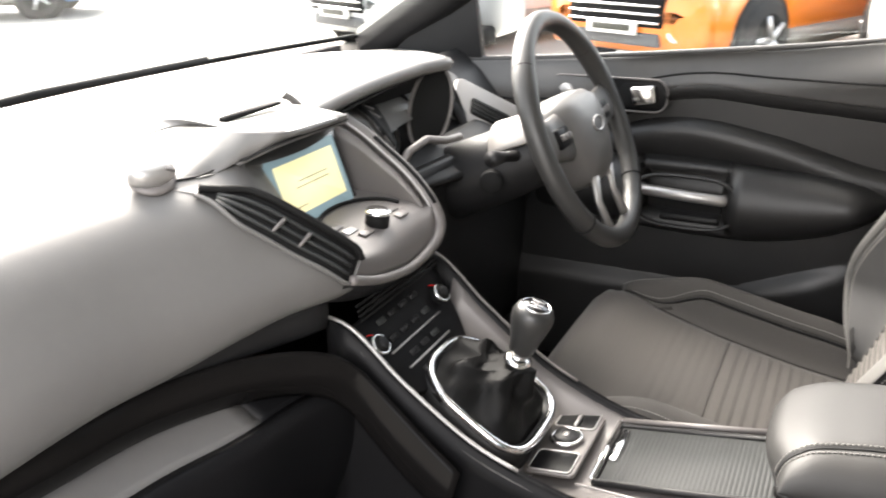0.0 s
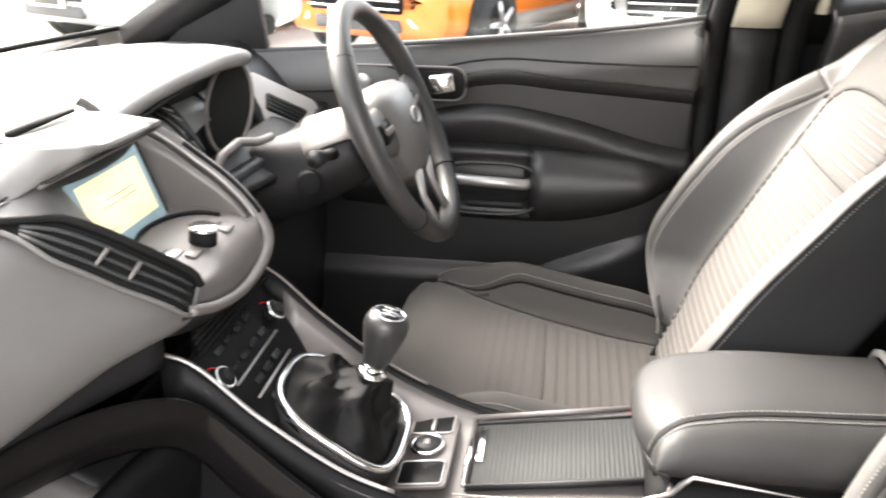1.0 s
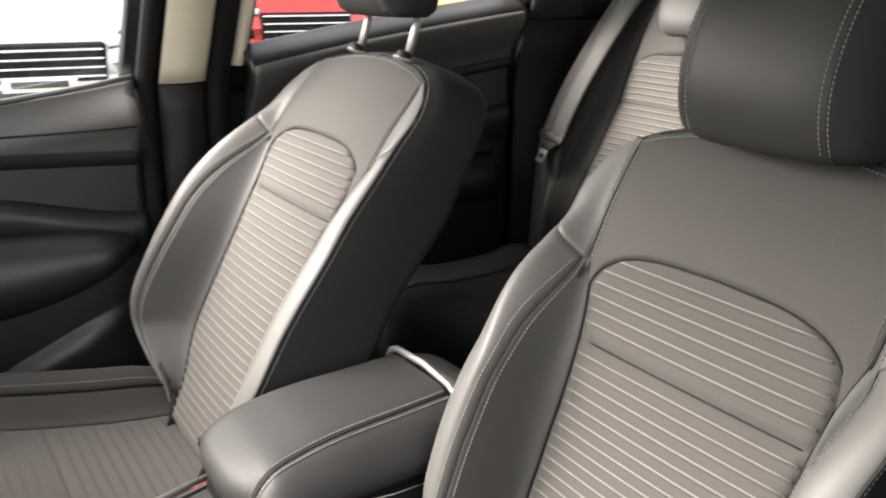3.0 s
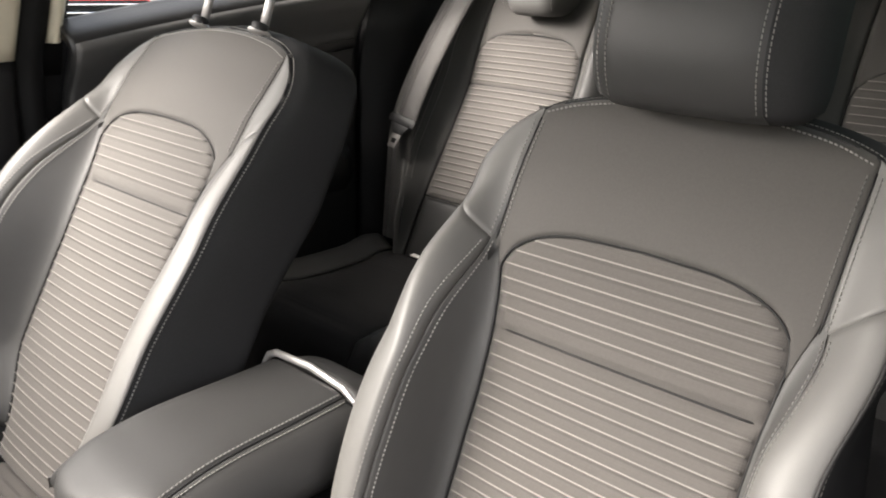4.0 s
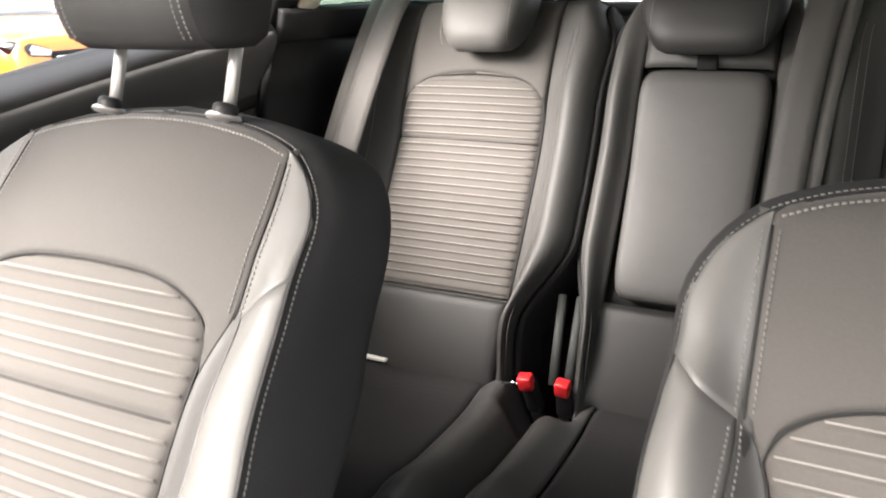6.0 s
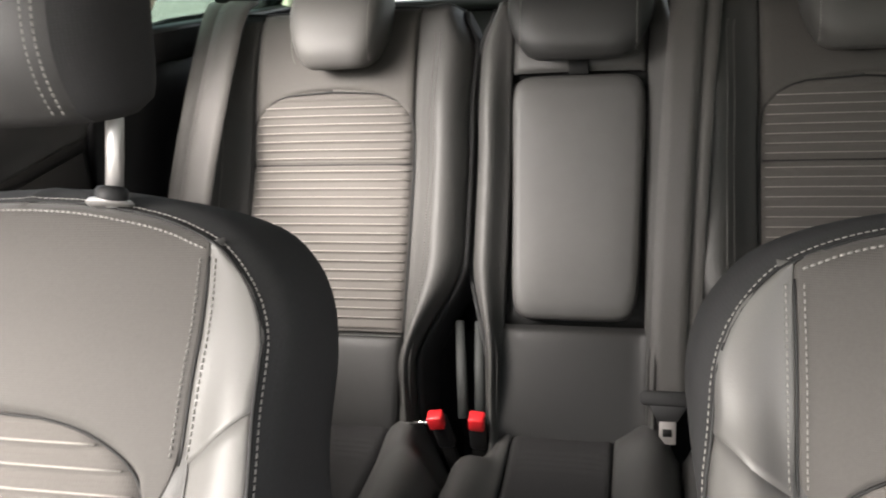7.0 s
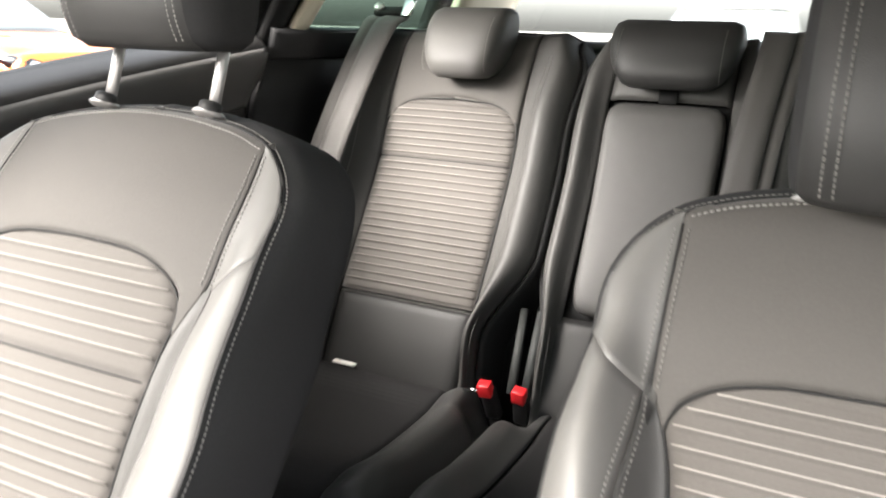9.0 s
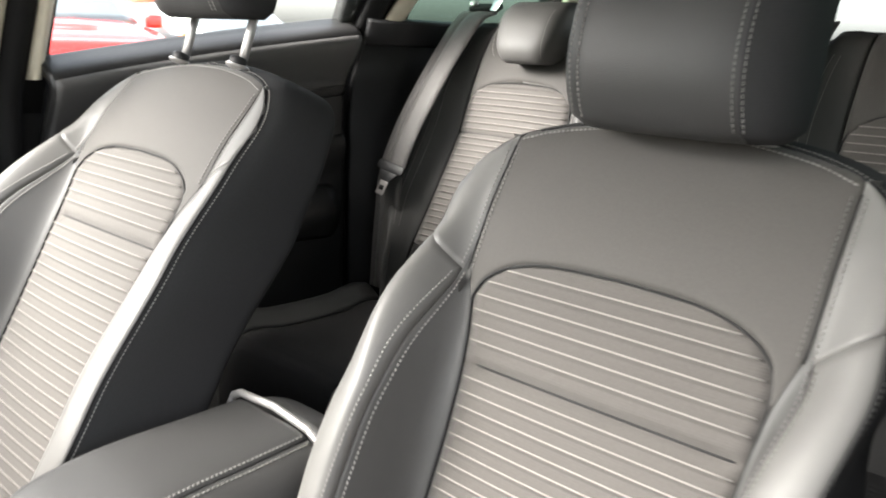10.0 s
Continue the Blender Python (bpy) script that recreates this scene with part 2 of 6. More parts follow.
def sweep(points, radius, seg=8, closed=False, flatten=1.0, up=(0, 0, 1), bm=None):
    """A round or flattened rod along points; radius may be a number or a list."""
    pts = [Vector(p) for p in points]
    n = len(pts)
    own = bm is None
    bm = bm or bmesh.new()
    rings = []
    for i, p in enumerate(pts):
        a, b = pts[(i - 1) % n if closed else max(i - 1, 0)], pts[(i + 1) % n if closed else min(i + 1, n - 1)]
        t = (b - a).normalized()
        s = t.cross(Vector(up))
        s = s.normalized() if s.length > 1e-4 else t.orthogonal().normalized()
        u = s.cross(t)
        r = radius[i] if isinstance(radius, (list, tuple)) else radius
        rings.append([bm.verts.new(p + s * r * math.cos(2 * math.pi * k / seg) + u * r * flatten * math.sin(2 * math.pi * k / seg))
                      for k in range(seg)])
    for i in range(n if closed else n - 1):
        a, b = rings[i], rings[(i + 1) % n]
        for k in range(seg):
            bm.faces.new((a[k], a[(k + 1) % seg], b[(k + 1) % seg], b[k]))
    if not closed:
        bm.faces.new(rings[0][::-1])
        bm.faces.new(rings[-1])
    if own:
        bmesh.ops.recalc_face_normals(bm, faces=bm.faces)
    return bm


def rbox(size, at=(0, 0, 0), r=0.004, turn=None, seg=2):
    """A box with rounded edges; turn: a rotation matrix."""
    bm = bmesh.new()
    bmesh.ops.create_cube(bm, size=1)
    for v in bm.verts:
        v.co = Vector(v.co[i] * size[i] for i in range(3))
    r = min(r, min(size) * 0.45)
    bmesh.ops.bevel(bm, geom=bm.edges[:], offset=r, segments=seg, profile=0.5, affect="EDGES")
    m = Matrix.Translation(at) @ (turn.to_4x4() if turn else Matrix())
    bm.transform(m)
    return bm


def disc(at, axis, radius, depth, seg=24, bevel=0.002):
    """A short rounded cylinder, centred at a place, along an axis."""
    a = Vector(axis).normalized()
    s = a.orthogonal().normalized()
    u = a.cross(s)
    bevel = min(bevel, depth * 0.4, radius * 0.4)
    prof = [(radius - bevel, -depth / 2), (radius, -depth / 2 + bevel), (radius, depth / 2 - bevel), (radius - bevel, depth / 2)]
    return loft([[Vector(at) + a * h + (s * math.cos(2 * math.pi * k / seg) + u * math.sin(2 * math.pi * k / seg)) * r
                  for k in range(seg)] for r, h in prof])


def prism(outline, depth, place, bevel=0.002):
    """An outline in the plane (x, y) of a pose, raised along its z."""
    bm = bmesh.new()
    lo = [bm.verts.new((x, y, 0)) for x, y in outline]
    f = bm.faces.new(lo)
    top = bmesh.ops.extrude_face_region(bm, geom=[f])
    bmesh.ops.translate(bm, verts=[v for v in top["geom"] if isinstance(v, bmesh.types.BMVert)], vec=(0, 0, depth))
    bmesh.ops.recalc_face_normals(bm, faces=bm.faces)
    if bevel:
        bmesh.ops.bevel(bm, geom=[e for e in bm.edges if abs(e.calc_face_angle(0)) > 0.7], offset=bevel, segments=2, profile=0.5,
                        affect="EDGES")
    bm.transform(place)
    return bm


def rounded(w, h, r, seg=6):
    """The outline of a rounded rectangle about 0, 0."""
    pts = []
    for cx, cy, a0 in ((w / 2 - r, h / 2 - r, 0), (-w / 2 + r, h / 2 - r, 90), (-w / 2 + r, -h / 2 + r, 180), (w / 2 - r, -h / 2 + r, 270)):
        pts += [(cx + r * math.cos(radians(a0 + 90 * k / seg)), cy + r * math.sin(radians(a0 + 90 * k / seg))) for k in range(seg + 1)]
    return pts


def join(*bms):
    out = bmesh.new()
    for b in bms:
        me = bpy.data.meshes.new("joined")
        b.to_mesh(me)
        b.free()
        out.from_mesh(me)
        bpy.data.meshes.remove(me)
    return out


def stitches(path, normal, length=0.0030, gap=0.0016, r=0.00055, bm=None):
    """A row of sewn stitches along a path of points, standing off by the normal."""
    bm = bm or bmesh.new()
    pts = [Vector(p) for p in path]
    nrm = Vector(normal).normalized()
    seglen = [(b - a).length for a, b in zip(pts, pts[1:])]
    total = sum(seglen)

    def at(d):
        for a, b, l in zip(pts, pts[1:], seglen):
            if d <= l:
                return a.lerp(b, d / l if l else 0)
            d -= l
        return pts[-1]
    d = 0.0
    while d + length < total:
        a, b = at(d), at(d + length)
        t = (b - a).normalized()
        s = t.cross(nrm).normalized() * r
        n = nrm * r
        q = [a + s - n, a - s - n, a + n * 1.2, b + s - n, b - s - n, b + n * 1.2]
        mid = nrm * r * 0.8
        v = [bm.verts.new(x + mid if i in (2, 5) else x) for i, x in enumerate(q)]
        bm.faces.new((v[0], v[1], v[2])); bm.faces.new((v[3], v[5], v[4]))
        bm.faces.new((v[0], v[2], v[5], v[3])); bm.faces.new((v[1], v[4], v[5], v[2]))
        d += length + gap
    return bm

# ---- the car's shell ----
def sill(y):
    """Height of the window ledge along the doors."""
    return spl([-1.2, -0.83, -0.23, 0.0, 0.36, 0.74, 1.0], [1.27, 1.238, 1.155, 1.112, 1.072, 1.043, 1.03])(y)


def side_x(z):
    """How far out the side glass and pillars stand at a height."""
    return 0.715 - max(z - 1.08, 0) * 0.34


ROOF = 1.50
setting("floor", sheet(lambda a, b: (-0.78 + 1.56 * a, -1.9 + 3.1 * b, 0.36 + 0.10 * smooth(0.17, 0.1, abs(a - 0.5))), 40, 12, 0.03),
        CARPET, "black carpeted car floor with a raised tunnel", "car floor")
setting("ceiling", sheet(lambda a, b: (-0.60 + 1.20 * a, -1.72 + 2.10 * b, ROOF + 0.03 * (1 - (2 * a - 1) ** 2) - 0.05 * (2 * b - 1) ** 4), 12, 12, 0.04, True),
        HEADLINER, "light grey woven roof lining of the car", "headlining")
setting("bulkhead", sheet(lambda a, b: (-0.78 + 1.56 * a, 1.12 + 0.06 * b, 0.36 + 0.68 * b), 4, 6, 0.03, True),
        CARPET, "black carpeted bulkhead below the windscreen", "bulkhead")
setting("trunk_wall", sheet(lambda a, b: (-0.78 + 1.56 * a, -1.86 + 0.04 * b, 0.36 + 0.84 * b), 4, 6, 0.03),
        PLASTIC, "dark plastic lining of the tailgate", "tailgate lining")


def pane(name, f, mat, parent=None, label="", category=""):
    bm = sheet(f, 10, 8, 0.004)
    ob = part(name, bm, mat, parent, label)
    ob.visible_shadow = False
    if not parent:
        tagged(ob, label, category, kind="structure")
    return ob


for s in (1, -1):
    def outer(a, b, s=s):
        y = -1.92 + (3.06 if s > 0 else 1.86) * a
        return (s * 0.755, y, 0.34 + (sill(y) - 0.36) * b)
    setting("wall_driver_side" if s > 0 else "wall_passenger_side", sheet(outer, 30, 6, 0.02, s < 0), RUBBER, "dark inner side of the car body", "body side")
    for ya, yb in ((-0.015, -0.235), (-0.80, -0.98), (-1.45, -1.86)):
        def post(a, b, s=s, ya=ya, yb=yb):
            z = sill((ya + yb) / 2) - 0.06 + (1.50 - sill((ya + yb) / 2) + 0.06) * b
            return (s * (side_x(z) + 0.016), ya + (yb - ya) * a - 0.10 * max(z - 1.1, 0), z)
        setting("trim_pillar_core", sheet(post, 4, 8, 0.03, s < 0), RUBBER, "dark pillar behind the trim", "pillar")
window_1 = thing("window_1", (0, 1.1, 1.08), "large raked windscreen with a black lower edge", "windscreen", kind="structure")


def screen_at(a, b):
    x = (2 * a - 1) * (0.74 - 0.14 * b)
    return (x, 1.15 - 0.80 * b - 0.10 * (2 * a - 1) ** 2, 1.072 + 0.40 * b)


pane("pane", screen_at, GLASS, window_1)
part("seal", sweep([Vector(screen_at(i / 24, 0.0)) + Vector((0, 0.0, 0.004)) for i in range(25)], 0.005, 6), RUBBER, window_1, "black rubber seal")
window_2 = thing("window_2", (0, -1.78, 1.24), "wide rear window above the tailgate", "rear window", kind="structure")
pane("pane", lambda a, b: ((2 * a - 1) * (0.60 - 0.06 * b), -1.80 + 0.14 * b, 1.225 + 0.27 * b), GLASS, window_2)
part("sill", sweep([(-0.62, -1.79, 1.215), (0, -1.81, 1.215), (0.62, -1.79, 1.215)], 0.016, 8), PLASTIC, window_2)

# windscreen pillars, centre pillars, rear pillars
for s in (1, -1):
    side = "driver" if s > 0 else "passenger"
    a_p = [(s * 0.74, 1.04, 1.05), (s * 0.70, 0.76, 1.22), (s * 0.64, 0.46, 1.40), (s * 0.58, 0.30, 1.49)]
    setting("trim_a_pillar", sweep(a_p, [0.05, 0.045, 0.042, 0.05], 10), PLASTIC, "dark plastic windscreen pillar trim", "pillar")
    rail = [(s * 0.585, 0.34, 1.485), (s * 0.60, 0.0, 1.50), (s * 0.595, -0.6, 1.50), (s * 0.58, -1.2, 1.48), (s * 0.56, -1.72, 1.44)]
    setting("trim_roof_rail", sweep(rail, 0.045, 8), HEADLINER, "pale roof rail above the doors", "roof rail")

    b_pillar = thing("b_pillar", (s * 0.72, -0.12, 0.38), "centre door pillar, cream above and black below", "pillar", kind="structure")

    def pillar(y0, y1, z0, z1, off, mat, name, lab="", s=s, parent=b_pillar):
        def f(a, b):
            z = z0 + (z1 - z0) * b
            y = y0 + (y1 - y0) * a - 0.10 * max(z - 1.1, 0)
            return (s * (side_x(z) - off - 0.012 * math.sin(math.pi * a)), y, z)
        part(name, sheet(f, 8, 14, 0.02, s < 0), mat, parent, lab)
    pillar(-0.030, -0.066, 0.40, 1.50, 0.004, RUBBER, "seal")
    pillar(-0.068, -0.150, 1.106, 1.50, 0.016, BEIGE, "upper_trim", "cream plastic upper trim")
    pillar(-0.068, -0.150, 0.40, 1.103, 0.016, PLASTIC, "lower_trim", "black plastic lower trim")
    pillar(-0.152, -0.196, 0.40, 1.50, 0.006, RUBBER, "seal")
    pillar(-0.198, -0.222, 1.13, 1.50, 0.004, BEIGE, "edge_trim", "narrow cream edge trim")

    c_pillar = thing("c_pillar", (s * 0.68, -1.2, 1.0), "rear side pillar with dark lining and cream trim", "pillar", kind="structure")

    def cpil(ya, yb, z0, z1, off, mat, name, lean, lab="", s=s, parent=c_pillar):
        def f(a, b):
            z = z0 + (z1 - z0) * b
            return (s * (side_x(z) - off - 0.01 * math.sin(math.pi * a)), ya + (yb - ya) * a - lean * b, z)
        part(name, sheet(f, 6, 10, 0.02, s < 0), mat, parent, lab)
    cpil(-0.83, -0.895, 1.20, 1.50, 0.0, RUBBER, "seal", 0.10)
    cpil(-0.90, -0.955, 1.235, 1.50, 0.012, BEIGE, "upper_trim", 0.14, "cream plastic trim")
    cpil(-0.86, -1.86, 0.38, 1.20, 0.02, PLASTIC, "side_lining", 0.0, "dark moulded side lining of the boot")
    cpil(-1.47, -1.80, 1.20, 1.50, 0.03, BEIGE, "rear_trim", 0.06, "cream plastic rear trim")
    cpil(-0.86, -1.80, 1.195, 1.245, 0.022, PLASTIC, "shelf_edge", 0.0)
    cpil(-0.96, -1.47, 1.245, 1.50, 0.004, TINT, "quarter_pane", 0.10, "green-tinted quarter window")


# ---- doors ----
def door(s, front):
    """A door's inner side. s: 1 on the driver's side."""
    y0, y1 = (-0.028, 0.98) if front else (-0.84, -0.222)
    kind = "front" if front else "rear"
    d = thing("door_%d" % (1 if front else 2 if s > 0 else 3), (s * 0.74, y0, 0.42), f"closed {kind} car door with dark moulded lining and clear window", "car door", "car doors", "structure")
    L = y1 - y0
    fold = 1.0 if front else 0.5

    def crease(y):
        if front:
            return spl([-0.05, 0.0, 0.2, 0.33, 0.40, 0.50, 0.98], [0.986, 0.990, 1.004, 1.012, 1.000, 0.955, 0.94])(y)
        return sill(y) - 0.13

    def crease2(y):
        if front:
            return spl([-0.05, 0.03, 0.2, 0.34, 0.40, 0.50, 0.98], [0.862, 0.874, 0.918, 0.938, 0.934, 0.905, 0.89])(y)
        return sill(y) - 0.24

    def skin(a, b):
        y = y0 + L * a
        zs = sill(y)
        z = 0.42 + (zs - 0.42) * b
        x = 0.712
        d1, d2 = z - crease(y), z - crease2(y)
        x -= 0.052 * smooth(0.0, 0.11, d1)               # swells to the window ledge
        x += fold * 0.014 * smooth(0.002, -0.013, d1)          # falls back under the first crease
        x -= fold * 0.020 * smooth(0.006, -0.006, d2)          # and comes out again at the second
        x += fold * 0.018 * smooth(-0.010, -0.07, d2)
        top = zs - z
        x += 0.052 * smooth(0.072 if front else 0.032, 0.0, top)            # rounds over at the glass
        if front:
            pk = 0.625 + 0.42 * (0.235 - y) if y < 0.24 else 0.625
            x -= 0.018 * smooth(pk + 0.01, pk - 0.03, z) * smooth(-0.02, 0.12, y)
        return (s * x, y, z)
    part("lining", sheet(skin, 90, 220, 0.02, s < 0), DOORSKIN, d, "dark grey moulded plastic lining with two curved creases")

    def cap(a, b):
        y = y0 + 0.004 + (L - 0.008) * a
        lo, hi = crease(y) + 0.006, sill(y) - 0.001
        p = Vector(skin((y - y0) / L, (lo + (hi - lo) * b - 0.42) / (sill(y) - 0.42)))
        return p - Vector((s * (0.0165 + 0.0035 * smooth(0, 0.06, b)), 0, 0))
    part("upper_lining", sheet(cap, 60, 24, 0.004, s < 0), DOORTOP, d, "soft charcoal upper lining along the window, coloured lighter for window light")
    line = () if not front else [(y, crease(y) + 0.42 * (sill(y) - crease(y))) for y in [y0 + 0.01 + (L - 0.02) * k / 30 for k in range(31)]]
    if front:
        part("lining_seam", sweep([Vector(skin((y - y0) / L, (z - 0.42) / (sill(y) - 0.42))) - Vector((s * 0.0245, 0, 0)) for y, z in line], 0.0022, 6), SEAM, d, "dark seam along the upper lining")
    # window ledge strip, frame and glass
    # seal shares the lightened door top colour, as if lit through the glass
    part("ledge_seal", sweep([(s * 0.700, y0 + L * i / 16, sill(y0 + L * i / 16) + 0.003) for i in range(17)], 0.005, 6), DOORTOP, d)
    yt0, yt1 = (y0 - 0.03, 0.36) if front else (y0 - 0.02, y1 - 0.02)

    def glass(a, b):
        y = y0 + L * a
        yy = y * (1 - b) + (yt0 + (yt1 - yt0) * a) * b
        z = sill(y) * (1 - b) + 1.47 * b
        return (s * (side_x(z) + 0.012), yy, z)
    # unseen passenger-side pane is tinted and casts shadow, added to dim the rear seat
    glazing = pane("window_pane", glass, GLASS if s > 0 else TINT, d)
    glazing.visible_shadow = s < 0
    if not front:
        handle = [(s * 0.665, -0.36, 1.04), (s * 0.655, -0.42, 1.045), (s * 0.66, -0.50, 1.04)]
        part("armrest", sheet(lambda a, b: (s * (0.70 - 0.055 * math.sin(math.pi * b) ** 0.7 * math.sin(math.pi * min(max(a, 0.04), 0.96)) ** 0.3),
                                            -0.80 + 0.5 * a, 0.80 + 0.10 * b + 0.02 * a), 20, 12, 0.01, s < 0), DOORSKIN, d)
        part("door_handle", sweep(handle, 0.009, 8), CHROME, d, "chrome release handle")
        part("handle_recess", prism(rounded(0.17, 0.055, 0.025), 0.006, pose(s * 0.676, -0.43, 1.045, 90, 0, -90 * s)), PLASTIC, d)
        return d
    part("mirror_triangle", prism([(0.0, 0.0), (0.21, 0.0), (0.02, 0.16)], 0.02,
                                  pose(s * 0.695, 0.76, 1.045, 90, 0, 90 * s) if s > 0 else pose(-0.695, 0.97, 1.045, 90, 0, -90)), PLASTIC, d,
         "black mirror corner panel")
    # armrest band with the pull cup and its chrome bar

    def arm(a, b):
        y = 0.0 + 0.62 * a
        lo = spl([0, 0.04, 0.19, 0.30, 0.62], [0.826, 0.800, 0.750, 0.745, 0.770])(y)
        hi = spl([0, 0.04, 0.19, 0.30, 0.42, 0.62], [0.838, 0.852, 0.868, 0.872, 0.872, 0.865])(y)
        k = math.sin(math.pi * b) ** 0.5 * smooth(-0.01, 0.06, y)
        cup = smooth(0.245, 0.262, y) * smooth(0.435, 0.42, y) * smooth(0.08, 0.2, b) * smooth(0.98, 0.88, b)
        return (s * (0.700 - 0.052 * k + 0.060 * cup), y, lo + (hi - lo) * b)
    part("armrest", sheet(arm, 90, 26, 0.012, s < 0), DOORSKIN, d, "black padded armrest with a hollow pull cup")
    cup_ring = [(s * 0.652, 0.335 + 0.092 * math.copysign(abs(math.cos(t)) ** 0.6, math.cos(t)), 0.808 + 0.050 * math.copysign(abs(math.sin(t)) ** 0.6, math.sin(t)))
                for t in [2 * math.pi * i / 40 for i in range(40)]]
    part("cup_rim", sweep(cup_ring, 0.004, 6, True), DOORSKIN, d)
    part("grab_bar", sweep([(s * 0.660, 0.258, 0.819), (s * 0.648, 0.268, 0.820), (s * 0.646, 0.33, 0.823), (s * 0.646, 0.405, 0.827), (s * 0.660, 0.415, 0.827)],
                           0.0105, 10), SATIN, d, "bright satin pull bar")
    part("cup_tray", rbox((0.016, 0.11, 0.014), (s * 0.672, 0.325, 0.772), 0.005), PLASTIC, d)
    # release handle and switches
    bez = part("switch_panel", prism(rounded(0.225, 0.060, 0.024), 0.010, pose(s * 0.684, 0.495, 0.996, 90, 0, -90 * s), 0.003), SATINBLACK, d, "satin black switch panel")
    part("panel_edge", sweep([pose(s * 0.684, 0.495, 0.996, 90, 0, -90 * s) @ Vector((x, y, 0.010)) for x, y in rounded(0.225, 0.060, 0.024)], 0.0022, 6, True), TRIMGREY, bez)
    part("handle_cup", prism(rounded(0.075, 0.044, 0.018), 0.004, pose(s * 0.6745, 0.435, 0.996, 90, 0, -90 * s), 0.001), RUBBER, bez)
    part("release_lever", rbox((0.010, 0.044, 0.034), (s * 0.664, 0.425, 0.998), 0.008, Euler((radians(-8), 0, radians(10 * s))).to_matrix(), 3), CHROME, bez, "chrome release lever")
    for i in range(3):
        part("switch", rbox((0.006, 0.014, 0.016), (s * 0.673, 0.500 + 0.018 * i, 0.997), 0.002), TRIMGREY, bez)
    part("mirror_knob", disc((s * 0.670, 0.572, 0.997), (1, 0, 0), 0.015, 0.016), SATIN, bez, "silver mirror knob")
    return d


door(1, True)
door(1, False)
door(-1, False)

# ---- front seats ----
FWD = Vector((0, 0.906, 0.423))
UPV = Vector((0, -0.423, 0.906))
_z = [0.57, 0.70, 0.82, 0.95, 1.045, 1.13, 1.17, 1.19]
BACK_Y = spl(_z, [0.040, -0.018, -0.075, -0.142, -0.205, -0.264, -0.298, -0.322])
HALF = spl([0.57, 0.63, 0.68, 0.74, 0.82, 0.95, 1.03, 1.07, 1.12, 1.154, 1.174, 1.186, 1.19], [0.150, 0.185, 0.238, 0.264, 0.266, 0.249, 0.224, 0.217, 0.211, 0.184, 0.140, 0.076, 0.0])
# the inner side of each bolster is fuller towards the driver's door (+1) than towards the passenger's (-1)
BOLSTER = {1: spl([0.57, 0.63, 0.67, 0.72, 0.80, 0.88, 0.95, 1.01, 1.045, 1.075, 1.10, 1.19], [0.0, 0.012, 0.050, 0.082, 0.092, 0.088, 0.076, 0.054, 0.032, 0.014, 0.008, 0.0]),
           -1: spl([0.57, 0.70, 0.82, 0.95, 1.045, 1.10, 1.19], [0.050, 0.068, 0.062, 0.043, 0.018, 0.008, 0.0])}
SEAM_HALF = {1: spl([0.57, 0.75, 0.85, 0.92, 0.97, 1.0, 1.02, 1.035, 1.05, 1.2], [0.140, 0.137, 0.130, 0.126, 0.130, 0.138, 0.147, 0.156, 0.160, 0.160]),
             -1: spl([0.57, 0.98, 1.0, 1.02, 1.035, 1.05, 1.2], [0.1465, 0.1465, 0.148, 0.153, 0.158, 0.160, 0.160])}
ROLL_AT = {1: spl([0.57, 0.75, 0.85, 0.92, 0.98, 1.02, 1.045, 1.2], [0.53, 0.51, 0.48, 0.45, 0.36, 0.22, 0.08, 0.08]),
           -1: spl([0.57, 0.90, 0.98, 1.02, 1.045, 1.2], [0.52, 0.50, 0.42, 0.30, 0.10, 0.10])}
PANEL = 0.146
RIB = 0.0124


def seam_half(z, s=1):
    """Distance from the middle of the back to the seam of its bolster, on either side."""
    return SEAM_HALF[s](z)


def seam_height(q, s):
    """Where the bolster seam, on its way out to the shoulder, reaches a half width."""
    lo, hi = 0.98, 1.05
    for _ in range(20):
        mid = (lo + hi) / 2
        lo, hi = (mid, hi) if SEAM_HALF[s](mid) < q - 0.0003 else (lo, mid)
    return lo


CREST = spl([-0.217, -0.211, -0.184, -0.140, -0.076, 0, 0.076, 0.140, 0.184, 0.211, 0.217], [1.07, 1.12, 1.154, 1.174, 1.186, 1.19, 1.186, 1.174, 1.154, 1.12, 1.07])


def top_of(u):
    """Height of the seat back's upper edge at a distance from its middle."""
    return CREST(max(-0.217, min(0.217, u)))


def front_of_back(u, z, sink=0.0):
    hw, a, side = HALF(z), abs(u), 1 if u >= 0 else -1
    uw, full = max(min(seam_half(z, side), hw * 0.98), 1e-3), BOLSTER[side](z)
    if a <= uw:
        w = 0.006 * (1 - (a / uw) ** 2)
    else:
        s = min((a - uw) / max(hw - uw, 1e-4), 1.0)
        crest = 0.62 if side > 0 else 0.80
        w = full * smooth(0, crest, s) - (0.030 if side > 0 else 0.005) * max(0, (s - crest) / (1 - crest)) ** 2 * min(1, full / 0.04)
    w -= sink
    return Vector((u, BACK_Y(z) + w * FWD.y, z + w * FWD.z))


def edge_dip(a, b, wa=0.035, wb=0.03, depth=0.005):
    e = min(a / wa, (1 - a) / wa, b / wb, (1 - b) / wb)
    return depth * math.exp(-2.2 * e * e) if e < 3 else 0.0


def rib_dip(d, pitch, depth):
    """Each rib leans back from the thread at its foot and tucks under the next thread."""
    f = (d / pitch) % 1.0
    return depth * min(f / 0.8, 1.0) * smooth(1.0, 0.84, f)


